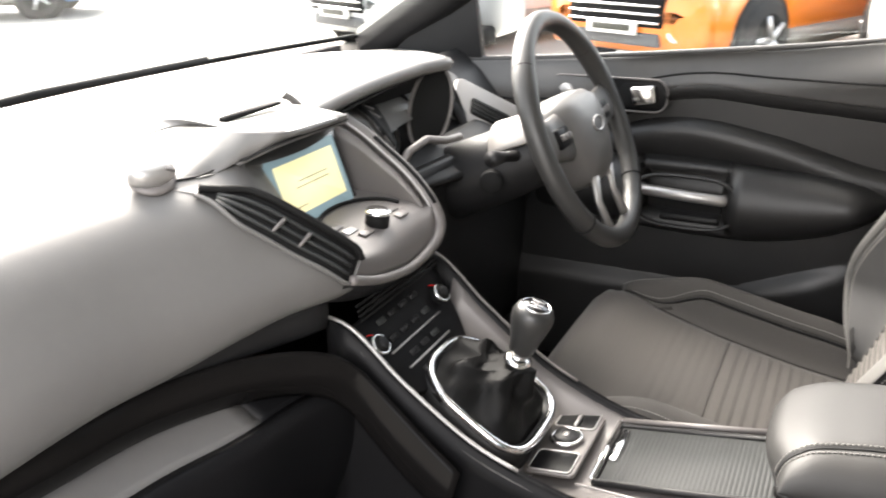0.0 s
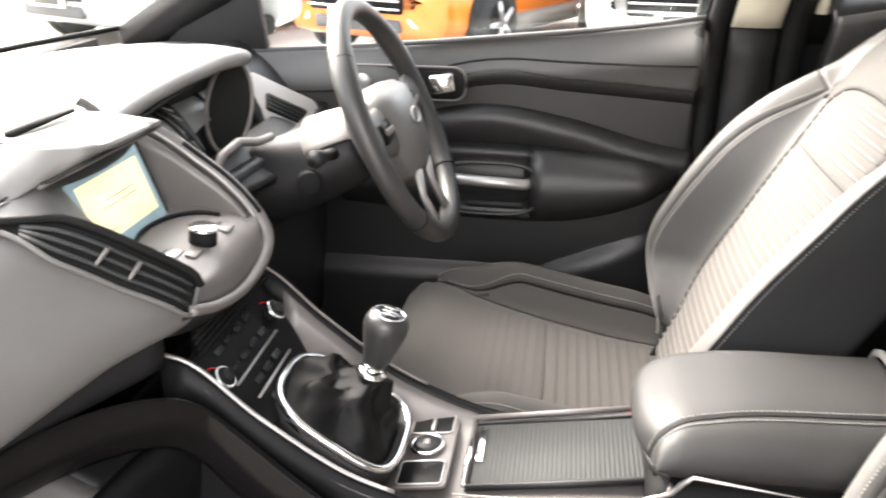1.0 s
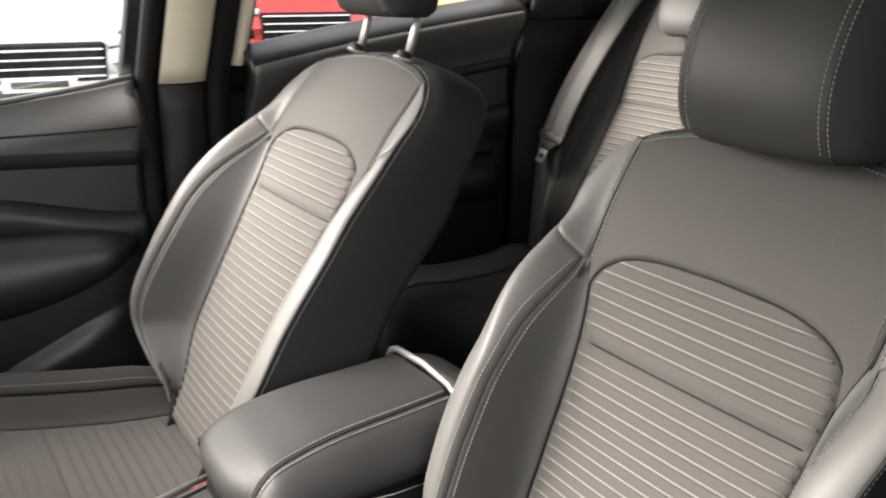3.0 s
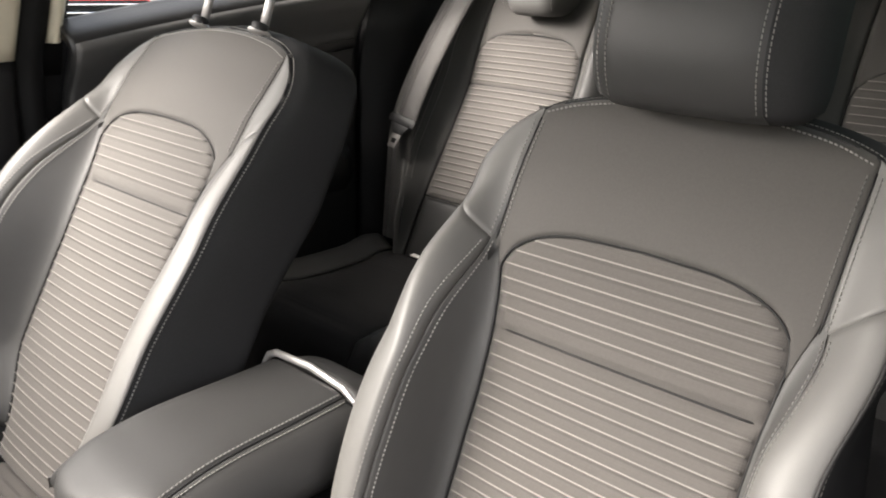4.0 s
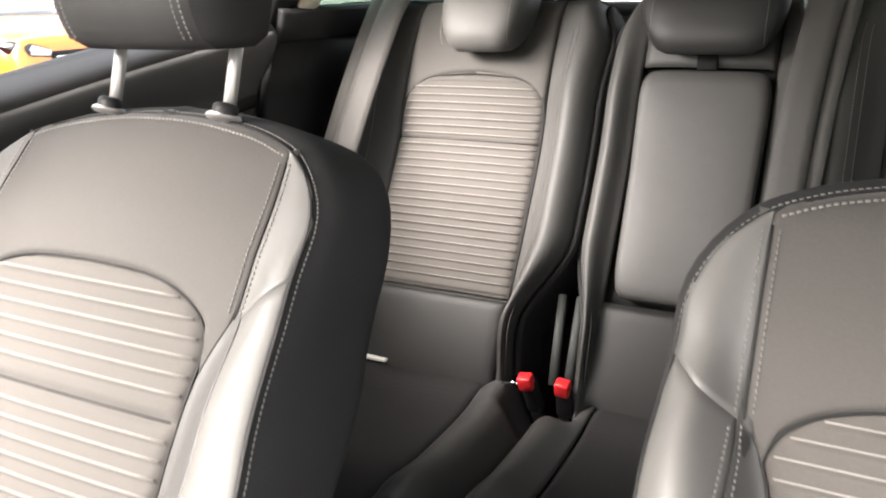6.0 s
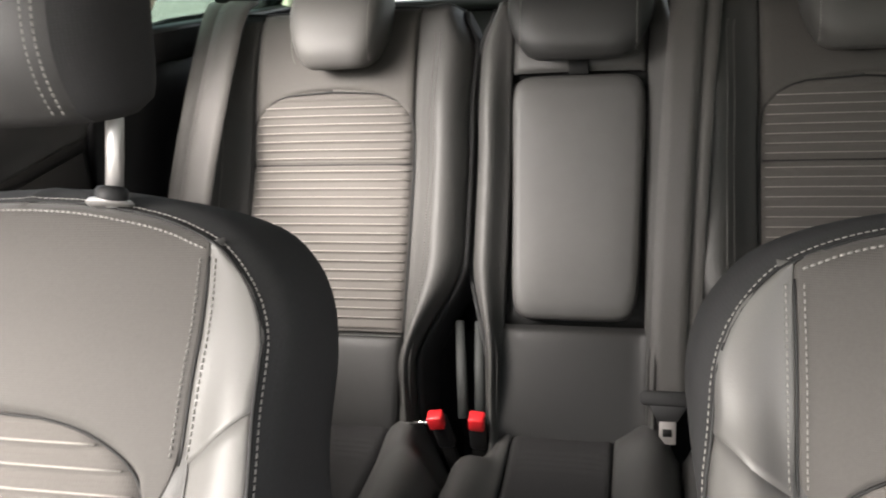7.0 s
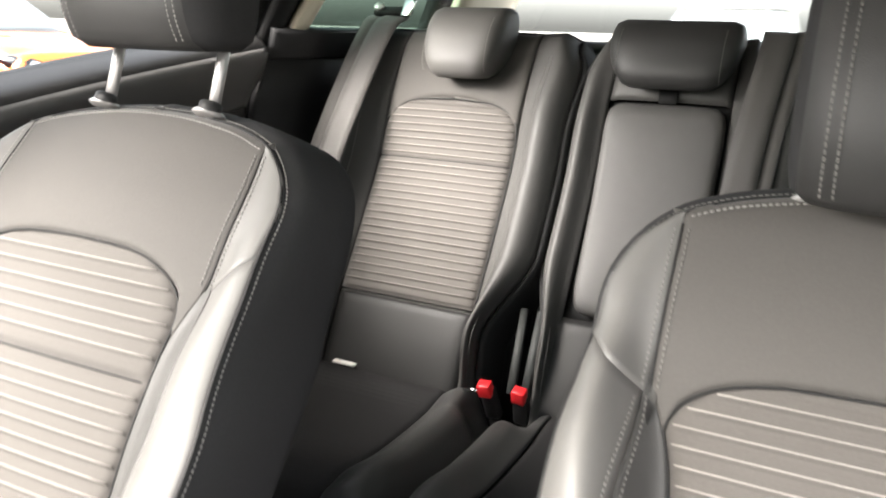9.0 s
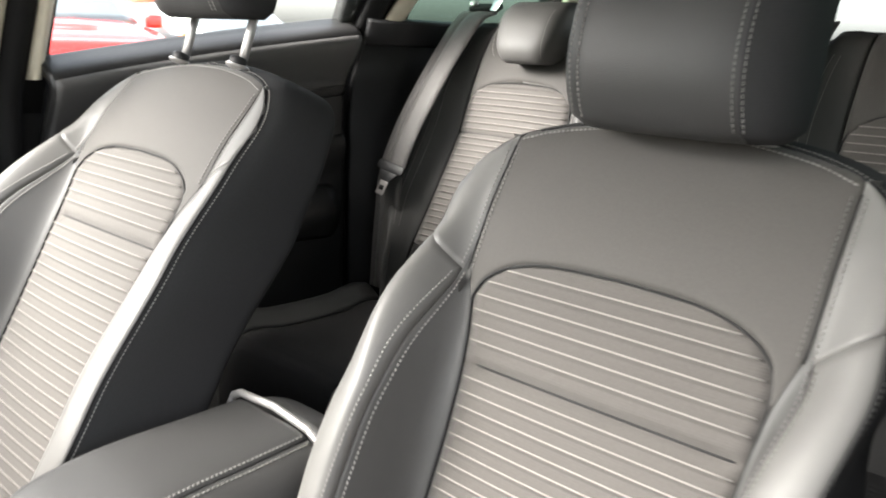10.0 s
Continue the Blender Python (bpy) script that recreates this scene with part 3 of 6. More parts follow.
def panel_half(z, half=PANEL, z1=0.99, h=0.068):
    if z < z1:
        return half
    return half * max(1 - ((z - z1) / h) ** 3, 0) ** (1 / 3)


def front_seat(cx, dy, dz, lift, lean, label):
    o = Vector((cx, dy, dz))
    low = Vector((cx, dy - 0.5 * lean, dz))
    seat = thing("front_seat", (cx, 0.2 + dy, 0.40), label, "car seat", "front seats")
    slim = 0.044 if cx < 0 else 0.006

    def shift(p):
        x = p[0] - math.copysign((slim + (0.012 - slim) * smooth(0.95, 1.05, p[2])) * smooth(0.13, 0.22, abs(p[0])), p[0])
        if p[0] * cx > 0:      # the side by the door tucks in above the cushion
            x -= math.copysign((0.085 * smooth(0.75, 0.64, p[2]) - 0.014 * math.exp(-((p[2] - 0.90) / 0.10) ** 2)) * smooth(0.05, 0.26, abs(p[0])), p[0])
        if p[0] < 0 < cx:      # the driver's inner shoulder is the broader one
            x -= 0.012 * smooth(0.11, 0.165, -p[0]) * smooth(0.97, 1.05, p[2]) * smooth(1.20, 1.10, p[2])
            x += 0.020 * smooth(0.15, 0.22, -p[0]) * smooth(0.97, 0.84, p[2])
        return Vector((x, p[1] - lean * (1.15 - p[2]), p[2] - (0.010 if cx < 0 else 0.020) * smooth(1.06, 1.19, p[2]))) + o

    # ribbed centre of the back, with its cross seam
    def insert(a, b):
        z = 0.60 + 0.4578 * b
        ul, ur = min(panel_half(z), seam_half(z, -1) - 0.0004), min(panel_half(z), seam_half(z) - 0.0004)
        u = -ul + (ul + ur) * a
        seam = 0.0085 * math.exp(-abs((z - 0.963) / 0.0062) ** 1.3) * smooth(0, 0.05, min(a, 1 - a))
        k = rib_dip(z - 0.963 - (0.45 * RIB if z > 0.963 else 0), RIB, 0.0030) * smooth(0, 0.04, min(a, 1 - a)) * smooth(0.003, 0.010, abs(z - 0.963))
        return shift(front_of_back(u, z, edge_dip(a, b, 0.02, 0.015, 0.0025) + k + seam))
    ins = part("back_insert", sheet(insert, 18, 290, 0.01, True), CLOTH, seat, "taupe ribbed cloth centre panel of the backrest")
    lines = bmesh.new()
    for i in list(range(-29, 0)) + list(range(1, 7)):
        z = 0.963 + RIB * (i + (0.45 if i > 0 else 0)) + 0.0010
        hl, h = min(panel_half(z), seam_half(z, -1)) - 0.006, min(panel_half(z), seam_half(z)) - 0.006
        if h < 0.085 or z < 0.61:
            continue
        sweep([shift(front_of_back(-hl + (h + hl) * k / 12, z, -0.0004)) for k in range(13)], 0.0009, 5, bm=lines)
    part("cross_seam", sweep([shift(front_of_back(-0.142 + 0.268 * k / 12, 0.963, 0.0078)) for k in range(13)], 0.0011, 6), SEAM, ins, "dark cross seam")
    part("rib_thread", lines, RIBTHREAD, ins, "pale thread lines", kind="stuff")

    part("back_foam", sheet(lambda a, b: shift(front_of_back(-0.158 + 0.316 * a, 0.62 + 0.52 * b, 0.0135)), 40, 40, 0.004, True), LEATHER, seat)

    # plain upper panel
    def upper(a, b):
        u = (2 * a - 1) * 0.1602
        q = abs(u)
        lo = 0.99 + 0.0685 * max(1 - (q / PANEL) ** 3, 0) ** (1 / 3) if q < (0.1437 if u > 0 else 0.1458) else seam_height(q, 1 if u > 0 else -1)
        hi = top_of(u)
        return shift(front_of_back(u, lo + (hi - lo) * b, 0.0010 * math.exp(-(min(a, 1 - a) / 0.012) ** 2) + edge_dip(0.5, b, 0.02, 0.03, 0.002) * (q < 0.14)))
    part("upper_panel", sheet(upper, 80, 26, 0.01, True), LEATHER, seat, "plain dark taupe cloth upper panel")
    threads = bmesh.new()
    for s in (1, -1):
        foot = 0.635 if s * cx > 0 else 0.585

        def across(a, z, s=s, sink=0.0):
            uw, hw = min(seam_half(z, s), HALF(z) * 0.98), HALF(z)
            return shift(front_of_back(s * (uw + (hw - uw) * a), z, sink))

        def bol(a, b):
            z = foot + (1.036 + 0.032 * a - foot) * b
            r = ROLL_AT[s](z)
            return across(a * r, z, sink=edge_dip(a, b, 0.05, 0.012, 0.0024 if s > 0 else 0.0012))
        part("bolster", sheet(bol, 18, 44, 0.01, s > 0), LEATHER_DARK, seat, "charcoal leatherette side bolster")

        def roll(a, b):
            z = foot + (1.038 + 0.030 * (ROLL_AT[s](1.04) + (1 - ROLL_AT[s](1.04)) * a) - foot) * b
            r = ROLL_AT[s](z) + 0.004
            return across(r + (1 - r) * a, z, sink=edge_dip(a, b, 0.06, 0.012, 0.0024 if s > 0 else 0.0012))
        part("bolster_roll", sheet(roll, 16, 44, 0.01, s > 0), LEATHER_LIT, seat, "smooth leatherette roll along the bolster, coloured pale for its highlight")

        def trim(a, b, s=s):
            lo = 1.0335 + 0.034 * a
            z = lo + (top_of(0.1603) - 0.0004 - lo) * b
            hw = max(HALF(z), 0.1603)
            return shift(front_of_back(s * (0.1600 + (hw - 0.1600) * a), z, 0.0010 * math.exp(-(a / 0.05) ** 2)))
        part("shoulder_trim", sheet(trim, 10, 24, 0.01, s > 0), LEATHER_LIT, seat, "leatherette shoulder strip, coloured pale for its highlight")
        part("trim_piping", sweep([shift(front_of_back(s * 0.1601, 1.036 + 0.122 * k / 20, 0.0004)) for k in range(21)], 0.0009, 6), SEAM, seat)
        for off in (-0.0065, 0.0065):
            stitches([shift(front_of_back(s * (0.160 + off), 1.04 + 0.118 * k / 30, -0.0008)) for k in range(31)], FWD, bm=threads)
        for off in (-0.055, 0.060) if s > 0 or cx < 0 else ():
            stitches([across(min(max(ROLL_AT[s](0.62 + 0.415 * k / 50) + off, 0.02), 0.98), 0.62 + 0.415 * k / 50, sink=-0.0008) for k in range(51)], FWD, bm=threads)
    stitches([shift(front_of_back(u, top_of(u) - 0.006, -0.0012)) for u in [(-0.155 + 0.31 * k / 60) for k in range(61)]], UPV + FWD, bm=threads)
    part("stitching", threads, THREAD, seat, "pale sewn stitching", kind="stuff")
    # dark piping between the panels
    arch = []
    for s in (1, -1):
        zs = [0.62 + 0.37 * k / 60 for k in range(61)] + [0.99 + 0.068 * k / 30 for k in range(1, 31)]
        half = [(s * min(panel_half(z), seam_half(z, s)), z) for z in zs]
        arch += half if s > 0 else half[::-1][1:]
    part("piping", sweep([shift(front_of_back(u, z, 0.0008)) for u, z in arch], 0.0010, 6), SEAM, seat)

    # sides and back
    edge = [(HALF(0.58 + 0.572 * k / 48), 0.58 + 0.572 * k / 48) for k in range(49)]
    edge += [(u, top_of(u)) for u in np.linspace(HALF(1.152), 0, 24)[1:]]
    for _ in range(3):
        edge[1:-1] = [((p[0] + 2 * q[0] + r[0]) / 4, (p[1] + 2 * q[1] + r[1]) / 4) for p, q, r in zip(edge, edge[1:], edge[2:])]
    edge = edge + [(-u, z) for u, z in edge[::-1][1:]]
    n = len(edge)

    def shell(a, b):
        i = min(int(round(a * (n - 1))), n - 1)
        u, z = edge[i]
        (u0, z0), (u1, z1) = edge[max(i - 2, 0)], edge[min(i + 2, n - 1)]
        t = Vector((u1 - u0, 0, z1 - z0)).normalized()
        out = Vector((t.z, 0, -t.x))
        grow = spl([0.57, 0.9, 1.03, 1.10, 1.16, 1.19], [0.004, 0.005, 0.008, 0.014, 0.018, 0.016])(z)
        side = spl([0, 0.2, 0.42, 0.62, 0.78, 1], [0, 0.80, 1.0, 0.9, 0.2, -0.6])(b)
        deep = spl([0, 0.2, 0.42, 0.62, 0.78, 1], [0.0005, 0.024, 0.062, 0.100, 0.125, 0.138])(b)
        deep *= 1 + 0.34 * smooth(0.68, 0.82, z) * smooth(1.14, 1.0, z)
        p = front_of_back(u, z, 0.001)
        q = out * (grow * side)
        c = smooth(0.62, 1.0, b)
        p = Vector((p.x * (1 - 0.92 * c), p.y, p.z - 0.10 * c * smooth(1.0, 1.19, z)))
        return shift(p + Vector((q.x, 0, 0)) + UPV * q.z - FWD * deep)
    part("back_shell", sheet(shell, n - 1, 26, 0.006), CLOTH_SHELL, seat, "dark cloth sides and back")
    part("edge_piping", sweep([shift(front_of_back(u, z, 0.0015)) for u, z in edge if z > 0.70], 0.0016, 6), SEAM, seat)
    st = bmesh.new()
    stitches([shell(i / (n - 1), 0.045) + FWD * 0.0008 for i in range(n) if edge[i][1] > 0.66], FWD, bm=st)
    part("shell_stitching", st, THREAD, seat, "pale sewn stitching", kind="stuff")

    # seat cushion
    q_y = spl([0, 0.22, 0.42, 0.64, 0.78, 0.86, 0.92, 0.97, 1], [-0.04, 0.10, 0.21, 0.33, 0.41, 0.452, 0.474, 0.480, 0.476])
    q_z = spl([0, 0.22, 0.42, 0.64, 0.78, 0.86, 0.92, 0.97, 1], [0.575, 0.590, 0.610, 0.634, 0.648, 0.640, 0.612, 0.570, 0.520])
    c_half = spl([0, 0.2, 0.5, 0.8, 0.92, 1], [0.235, 0.25, 0.255, 0.245, 0.225, 0.215])

    c_seam = spl([0, 0.25, 0.5, 0.68, 0.78, 0.84], [0.146, 0.156, 0.168, 0.190, 0.214, 0.232])

    def cushion(u, q, sink=0.0):
        a, hw = abs(u), c_half(q)
        uw = min(c_seam(q), hw * 0.985)
        w = 0.005 * (1 - (min(a, uw) / uw) ** 2)
        if q > 0.80:
            w -= 0.03 * max(0, (a - hw + 0.035) / 0.035) ** 2
        elif a > uw:
            s = min((a - uw) / (hw - uw), 1)
            w = 0.070 * smooth(0.86, 0.5, q) * smooth(-0.25, 0.18, q) * smooth(0, 0.6, s) - 0.030 * max(0, (s - 0.6) / 0.4) ** 2
        w -= sink
        return Vector((u, q_y(q) + 0.25 * w * smooth(0.75, 0.95, q), q_z(q) + w)) + low
    for name, q0, q1, ribs, lab in (("cushion_insert", 0.0, 0.4195, True, "taupe ribbed cloth seat cushion"), ("cushion_front", 0.4205, 1.0, False, "taupe cloth front of the seat cushion")):
        def ci(a, b, q0=q0, q1=q1, ribs=ribs):
            q = q0 + (q1 - q0) * b
            hw = min(c_seam(q), c_half(q)) - 0.0006
            dip = rib_dip(q_y(q) - 0.21, 0.0172, 0.003 if ribs else 0.0016) * smooth(0.64, 0.56, q)
            return cushion((2 * a - 1) * hw, q, edge_dip(a, b, 0.02, 0.02, 0.003) + dip * smooth(0, 0.06, min(a, 1 - a)))
        part(name, sheet(ci, 22, 90 if ribs else 100, 0.012), CLOTH, seat, lab)
    st = bmesh.new()
    for s in (1, -1):
        def cross(a, q, sink=0.0, s=s):
            lo = min(c_seam(q), c_half(q) - 0.004)
            return cushion(s * (lo + (c_half(q) - lo) * a), q, sink)
        split = lambda q: 0.015 + 0.34 * smooth(0.77, 0.50, q)
        part("cushion_bolster", sheet(lambda a, b: cross(split(0.76 * b) * a, 0.76 * b, edge_dip(a, b, 0.06, 0.02, 0.003)), 14, 44, 0.012, s < 0),
             LEATHER, seat, "dark taupe cloth cushion bolster")
        part("cushion_roll", sheet(lambda a, b: cross(split(0.80 * b) + 0.006 + (0.994 - split(0.80 * b)) * a, 0.80 * b, edge_dip(a, b, 0.05, 0.004, 0.003)), 16, 44, 0.012, s < 0),
             LEATHER, seat, "taupe cloth roll along the cushion's edge")
        part("cushion_piping", sweep([cross(split(0.77 * k / 40), 0.77 * k / 40, -0.0004) for k in range(41)], 0.0015, 6), SEAM, seat)
        stitches([cross(split(0.76 * k / 40) + 0.07, 0.76 * k / 40, -0.001) for k in range(41)], (0, 0, 1), bm=st)
        stitches([cushion(s * (c_half(0.8 * k / 40) - 0.016), 0.8 * k / 40, -0.001) for k in range(41)], (0, 0, 1), bm=st)

        def skirt(a, b, s=s):
            p = cushion(s * c_half(a), a, 0.002)
            return p + Vector((s * 0.008 * math.sin(math.pi * b), 0, 0)) - Vector((0, 0, 1)) * b * (p.z - 0.43 - dz)
        part("cushion_side", sheet(skirt, 24, 8, 0.012, s > 0), CLOTH_SHELL, seat)
    part("cushion_stitching", st, THREAD, seat, "pale sewn stitching", kind="stuff")
    part("seat_base", rbox((0.42, 0.44, 0.12), (cx, 0.20 + low.y, 0.46 + dz), 0.02), PLASTIC, seat, "black plastic seat frame")
    for s in (1, -1):
        part("runner", rbox((0.035, 0.50, 0.05), (cx + s * 0.18, 0.20 + low.y, 0.395), 0.006), SATIN, seat)
        part("hinge_cover", rbox((0.018, 0.09, 0.08), (cx + s * (0.185 if s * cx > 0 else 0.24), -0.012 + low.y, 0.575 + dz), 0.012), PLASTIC, seat)
    part("recline_lever", sweep([(cx + math.copysign(0.208, cx), -0.008 + low.y, 0.636 + dz), (cx + math.copysign(0.208, cx), 0.024 + low.y, 0.624 + dz)], [0.010, 0.004], 8, flatten=0.6), SATIN, seat, "satin silver recline lever")

    # head restraint on two posts
    zb = 1.178 + lift
    hy = -0.300 - 0.42 * lift

    def ring(k):
        v = k / 20
        z = zb + dz + 0.185 * v
        w = (0.100 if cx < 0 else 0.106) * (1 - abs(2 * v - 0.95) ** 6 * 0.10) * (1 if 0 < k < 20 else 0.93)
        dp = 0.056 * (1 - abs(2 * v - 1) ** 3 * 0.35) * (1 if 0 < k < 20 else 0.8)
        yc = hy + dy + (0.022 if cx < 0 else 0) - 0.06 * v + 0.022 * math.sin(math.pi * v)
        return [(cx + (-0.010 if cx < 0 else 0) + w * math.copysign(abs(math.cos(t)) ** 0.55, math.cos(t)),
                 yc + dp * math.copysign(abs(math.sin(t)) ** 0.6, math.sin(t)) - 0.012 * math.cos(t) ** 2, z)
                for t in [2 * math.pi * i / 40 for i in range(40)]]
    bm = loft([ring(k) for k in range(21)])
    bmesh.ops.bevel(bm, geom=[e for e in bm.edges if e.calc_face_angle(0) > 1.0], offset=0.012, segments=3, affect="EDGES")
    bm.normal_update()
    for s in (1, -1):
        bmesh.ops.bisect_plane(bm, geom=bm.verts[:] + bm.edges[:] + bm.faces[:], plane_co=(cx + s * 0.080, 0, 0), plane_no=(1, 0, 0))
    sides = {}
    for s in (1, -1):
        sides[s] = bm.copy()
        bmesh.ops.delete(sides[s], geom=[f for f in sides[s].faces if (f.calc_center_median().x - cx) * s < 0.080], context="FACES")
    bmesh.ops.delete(bm, geom=[f for f in bm.faces if abs(f.calc_center_median().x - cx) > 0.080], context="FACES")
    rest = part("head_restraint", bm, LID_LEATHER, seat, "charcoal leatherette head restraint")
    for s in (1, -1):
        part("rest_side", sides[s], CLOTH_SHELL, rest, "black cloth side")
    st = bmesh.new()
    for s in (1, -1):
        for off in (0, 0.008):
            stitches([Vector((cx + (-0.010 if cx < 0 else 0) + s * (0.066 + off), hy + dy + (0.022 if cx < 0 else 0) - 0.06 * k / 20 + 0.022 * math.sin(math.pi * k / 20) + 0.0545 * (1 - abs(2 * k / 20 - 1) ** 3 * 0.35) - 0.004,
                              zb + dz + 0.185 * k / 20)) for k in range(1, 20)], FWD, bm=st)
    part("rest_stitching", st, THREAD, rest, "pale sewn stitching", kind="stuff")
    for s in (1, -1):
        x = cx + s * 0.072
        p0, p1 = Vector((x, -0.320 + dy, 1.165 + dz)), Vector((x, hy + dy - 0.030, zb + dz + 0.03))
        post = part("post", sweep([p0, p0.lerp(p1, 0.5), p1], 0.0062, 12), SATIN, rest, "satin steel post")
        part("post_base", disc((x, -0.316 + dy, 1.170 + dz), UPV, 0.0165, 0.005), SATIN, rest, "satin silver post base")
        part("post_collar", disc((x - 0.004, -0.314 + dy, 1.176 + dz), UPV, 0.0115, 0.012), PLASTIC, rest, "black post collar")
    return seat


front_seat(0.362, 0.0, 0.0, 0.052, 0.0, "driver's seat in taupe cloth and charcoal leatherette, head restraint raised")
front_seat(-0.330, -0.038, -0.030, 0.0, 0.2, "passenger seat in taupe cloth and charcoal leatherette, head restraint lowered")

# ---- rear bench ----
REAR_Y = spl([0.60, 0.70, 0.80, 0.91, 1.022, 1.125, 1.20, 1.235, 1.25], [-0.790, -0.832, -0.884, -0.950, -1.013, -1.052, -1.090, -1.115, -1.135])


def rear_back(xc, u_in, u_out, insert, label, mid=False):
    """One back of the rear bench. u_in and u_out: its half widths towards lower and higher x."""
    back = thing("rear_seat_back", (xc, -0.95, 0.60), label, "rear seat", "rear seat backs")
    uw = 0.134 if not mid else 0.098

    def edges(z):
        bend = smooth(0.90, 0.76, z)
        top = smooth(1.17, 1.25, z)
        lim = uw + 0.018
        return (-(u_in + (lim - u_in) * bend * (0.9 if u_in > lim else 0)) * (1 - 0.12 * top * top),
                (u_out + (lim - u_out) * bend * (0.9 if u_out > lim else 0)) * (1 - 0.12 * top * top))

    def surf(u, z, sink=0.0):
        lo, hi = edges(z)
        a = abs(u)
        lim = -lo if u < 0 else hi
        w = 0.004 * (1 - min(a / uw, 1) ** 2)
        if a > uw:
            s = min((a - uw) / max(lim - uw, 1e-3), 1)
            proud = (0.045 if not mid else 0.022) * smooth(0.64, 0.78, z) * smooth(1.25, 1.08, z) + 0.006
            w = proud * smooth(0, 0.6, s) - (0.035 if not mid else 0.03) * max(0, (s - 0.6) / 0.4) ** 2
        w -= sink
        return Vector((xc + u, REAR_Y(z) + w * FWD.y, z + w * FWD.z))
    zt = 1.25
    if insert:
        def ins(a, b):
            z = 0.802 + 0.330 * b
            u = (2 * a - 1) * panel_half(z, 0.132, 1.066, 0.066)
            d = z - 1.0255
            seam = 0.0055 * math.exp(-abs(d / 0.0042) ** 1.4)
            ribs = rib_dip(d + 0.0105, 0.01224, 0.0032) if d < 0 else rib_dip(d - 0.0080, 0.0126, 0.0032)
            return surf(u, z, edge_dip(a, b, 0.03, 0.02, 0.003) + ribs * smooth(0, 0.05, min(a, 1 - a)) * smooth(0.003, 0.008, abs(d)) + seam)
        part_ins = part("back_insert", sheet(ins, 16, 240, 0.01, True), CLOTH, back, "taupe ribbed cloth centre panel")
        lines = bmesh.new()
        for z in [1.0150 - 0.01224 * i for i in range(17)] + [1.0335 + 0.0126 * i for i in range(7)]:
            h = panel_half(z, 0.132, 1.066, 0.066) - 0.006
            if h > 0.06 and z > 0.808:
                sweep([surf((2 * k / 10 - 1) * h, z + 0.0008, -0.0004) for k in range(11)], 0.0009, 5, bm=lines)
        part("rib_thread", lines, RIBTHREAD, part_ins, "pale thread lines", kind="stuff")
        part("cross_seam", sweep([surf((2 * k / 10 - 1) * 0.129, 1.0255, 0.0046) for k in range(11)], 0.0011, 6), SEAM, part_ins, "dark cross seam")

        def upper(a, b):
            u = (2 * a - 1) * 0.1335
            q = abs(u)
            lo = 1.07 + 0.064 * max(1 - (q / 0.132) ** 2.2, 0) ** (1 / 2.2) if q < 0.132 else 1.07
            return surf(u, lo + (zt - lo) * b, edge_dip(a, b, 0.02, 0.04))
        part("upper_panel", sheet(upper, 32, 22, 0.01, True), LEATHER, back, "smooth taupe leatherette upper panel")
        part("lower_panel", sheet(lambda a, b: surf((2 * a - 1) * 0.1335, 0.60 + 0.20 * b, edge_dip(a, b, 0.02, 0.04)), 20, 20, 0.01, True), LEATHER_SHADED, back,
             "leatherette lower panel, coloured black for shade")
        arch = [(0.133, 0.80 + 0.27 * k / 10) for k in range(11)] + [(panel_half(1.07 + 0.062 * k / 16, 0.132, 1.066, 0.066), 1.07 + 0.062 * k / 16) for k in range(1, 17)]
        arch = arch + [(-u, z) for u, z in arch[::-1][1:]]
        part("piping", sweep([surf(u, z, 0.002) for u, z in arch], 0.0015, 6), SEAM, back)
        st = bmesh.new()
        stitches([surf(-0.13 + 0.26 * k / 20, 0.797, -0.001) for k in range(21)], FWD, bm=st)
        part("stitching", st, THREAD, back, "pale sewn stitching", kind="stuff")
    else:
        part("lower_panel", sheet(lambda a, b: surf((2 * a - 1) * 0.112, 0.60 + 0.218 * b, edge_dip(a, b, 0.02, 0.03)), 20, 20, 0.01, True), LEATHER_SHADED, back,
             "leatherette lower panel, coloured black for shade")
        part("upper_panel", sheet(lambda a, b: surf((2 * a - 1) * 0.097, 1.15 + 0.10 * b, edge_dip(a, b, 0.02, 0.04)), 20, 10, 0.01, True), LEATHER_DARK, back)
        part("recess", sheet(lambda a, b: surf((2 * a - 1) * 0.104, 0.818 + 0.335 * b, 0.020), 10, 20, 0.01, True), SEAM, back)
    for s in (-1, 1):
        z0 = 0.60

        def bol(a, b, s=s):
            z = z0 + (zt - z0) * b
            lim = -edges(z)[0] if s < 0 else edges(z)[1]
            return surf(s * (uw + (max(lim, uw + 0.004) - uw) * a), z, edge_dip(a, b, 0.06, 0.012, 0.004))
        part("bolster", sheet(bol, 20, 50, 0.012, s > 0), LEATHER_MID, back, "charcoal leatherette bolster")

        if insert:
            st = bmesh.new()
            for off in (0.36, 0.46):
                stitches([bol(off, 0.34 + 0.60 * k / 40) + FWD * 0.0012 for k in range(41)], FWD, bm=st)
            part("bolster_stitching", st, THREAD, back, "pale sewn stitching", kind="stuff")

        def flank(a, b, s=s):
            z = z0 + (zt - z0) * a
            lim = -edges(z)[0] if s < 0 else edges(z)[1]
            p = surf(s * lim, z, 0.003)
            return p - FWD * 0.13 * b + Vector((s * 0.004 * math.sin(math.pi * b), 0, 0))
        part("flank", sheet(flank, 40, 8, 0.006, s > 0), CLOTH_SHELL, back)
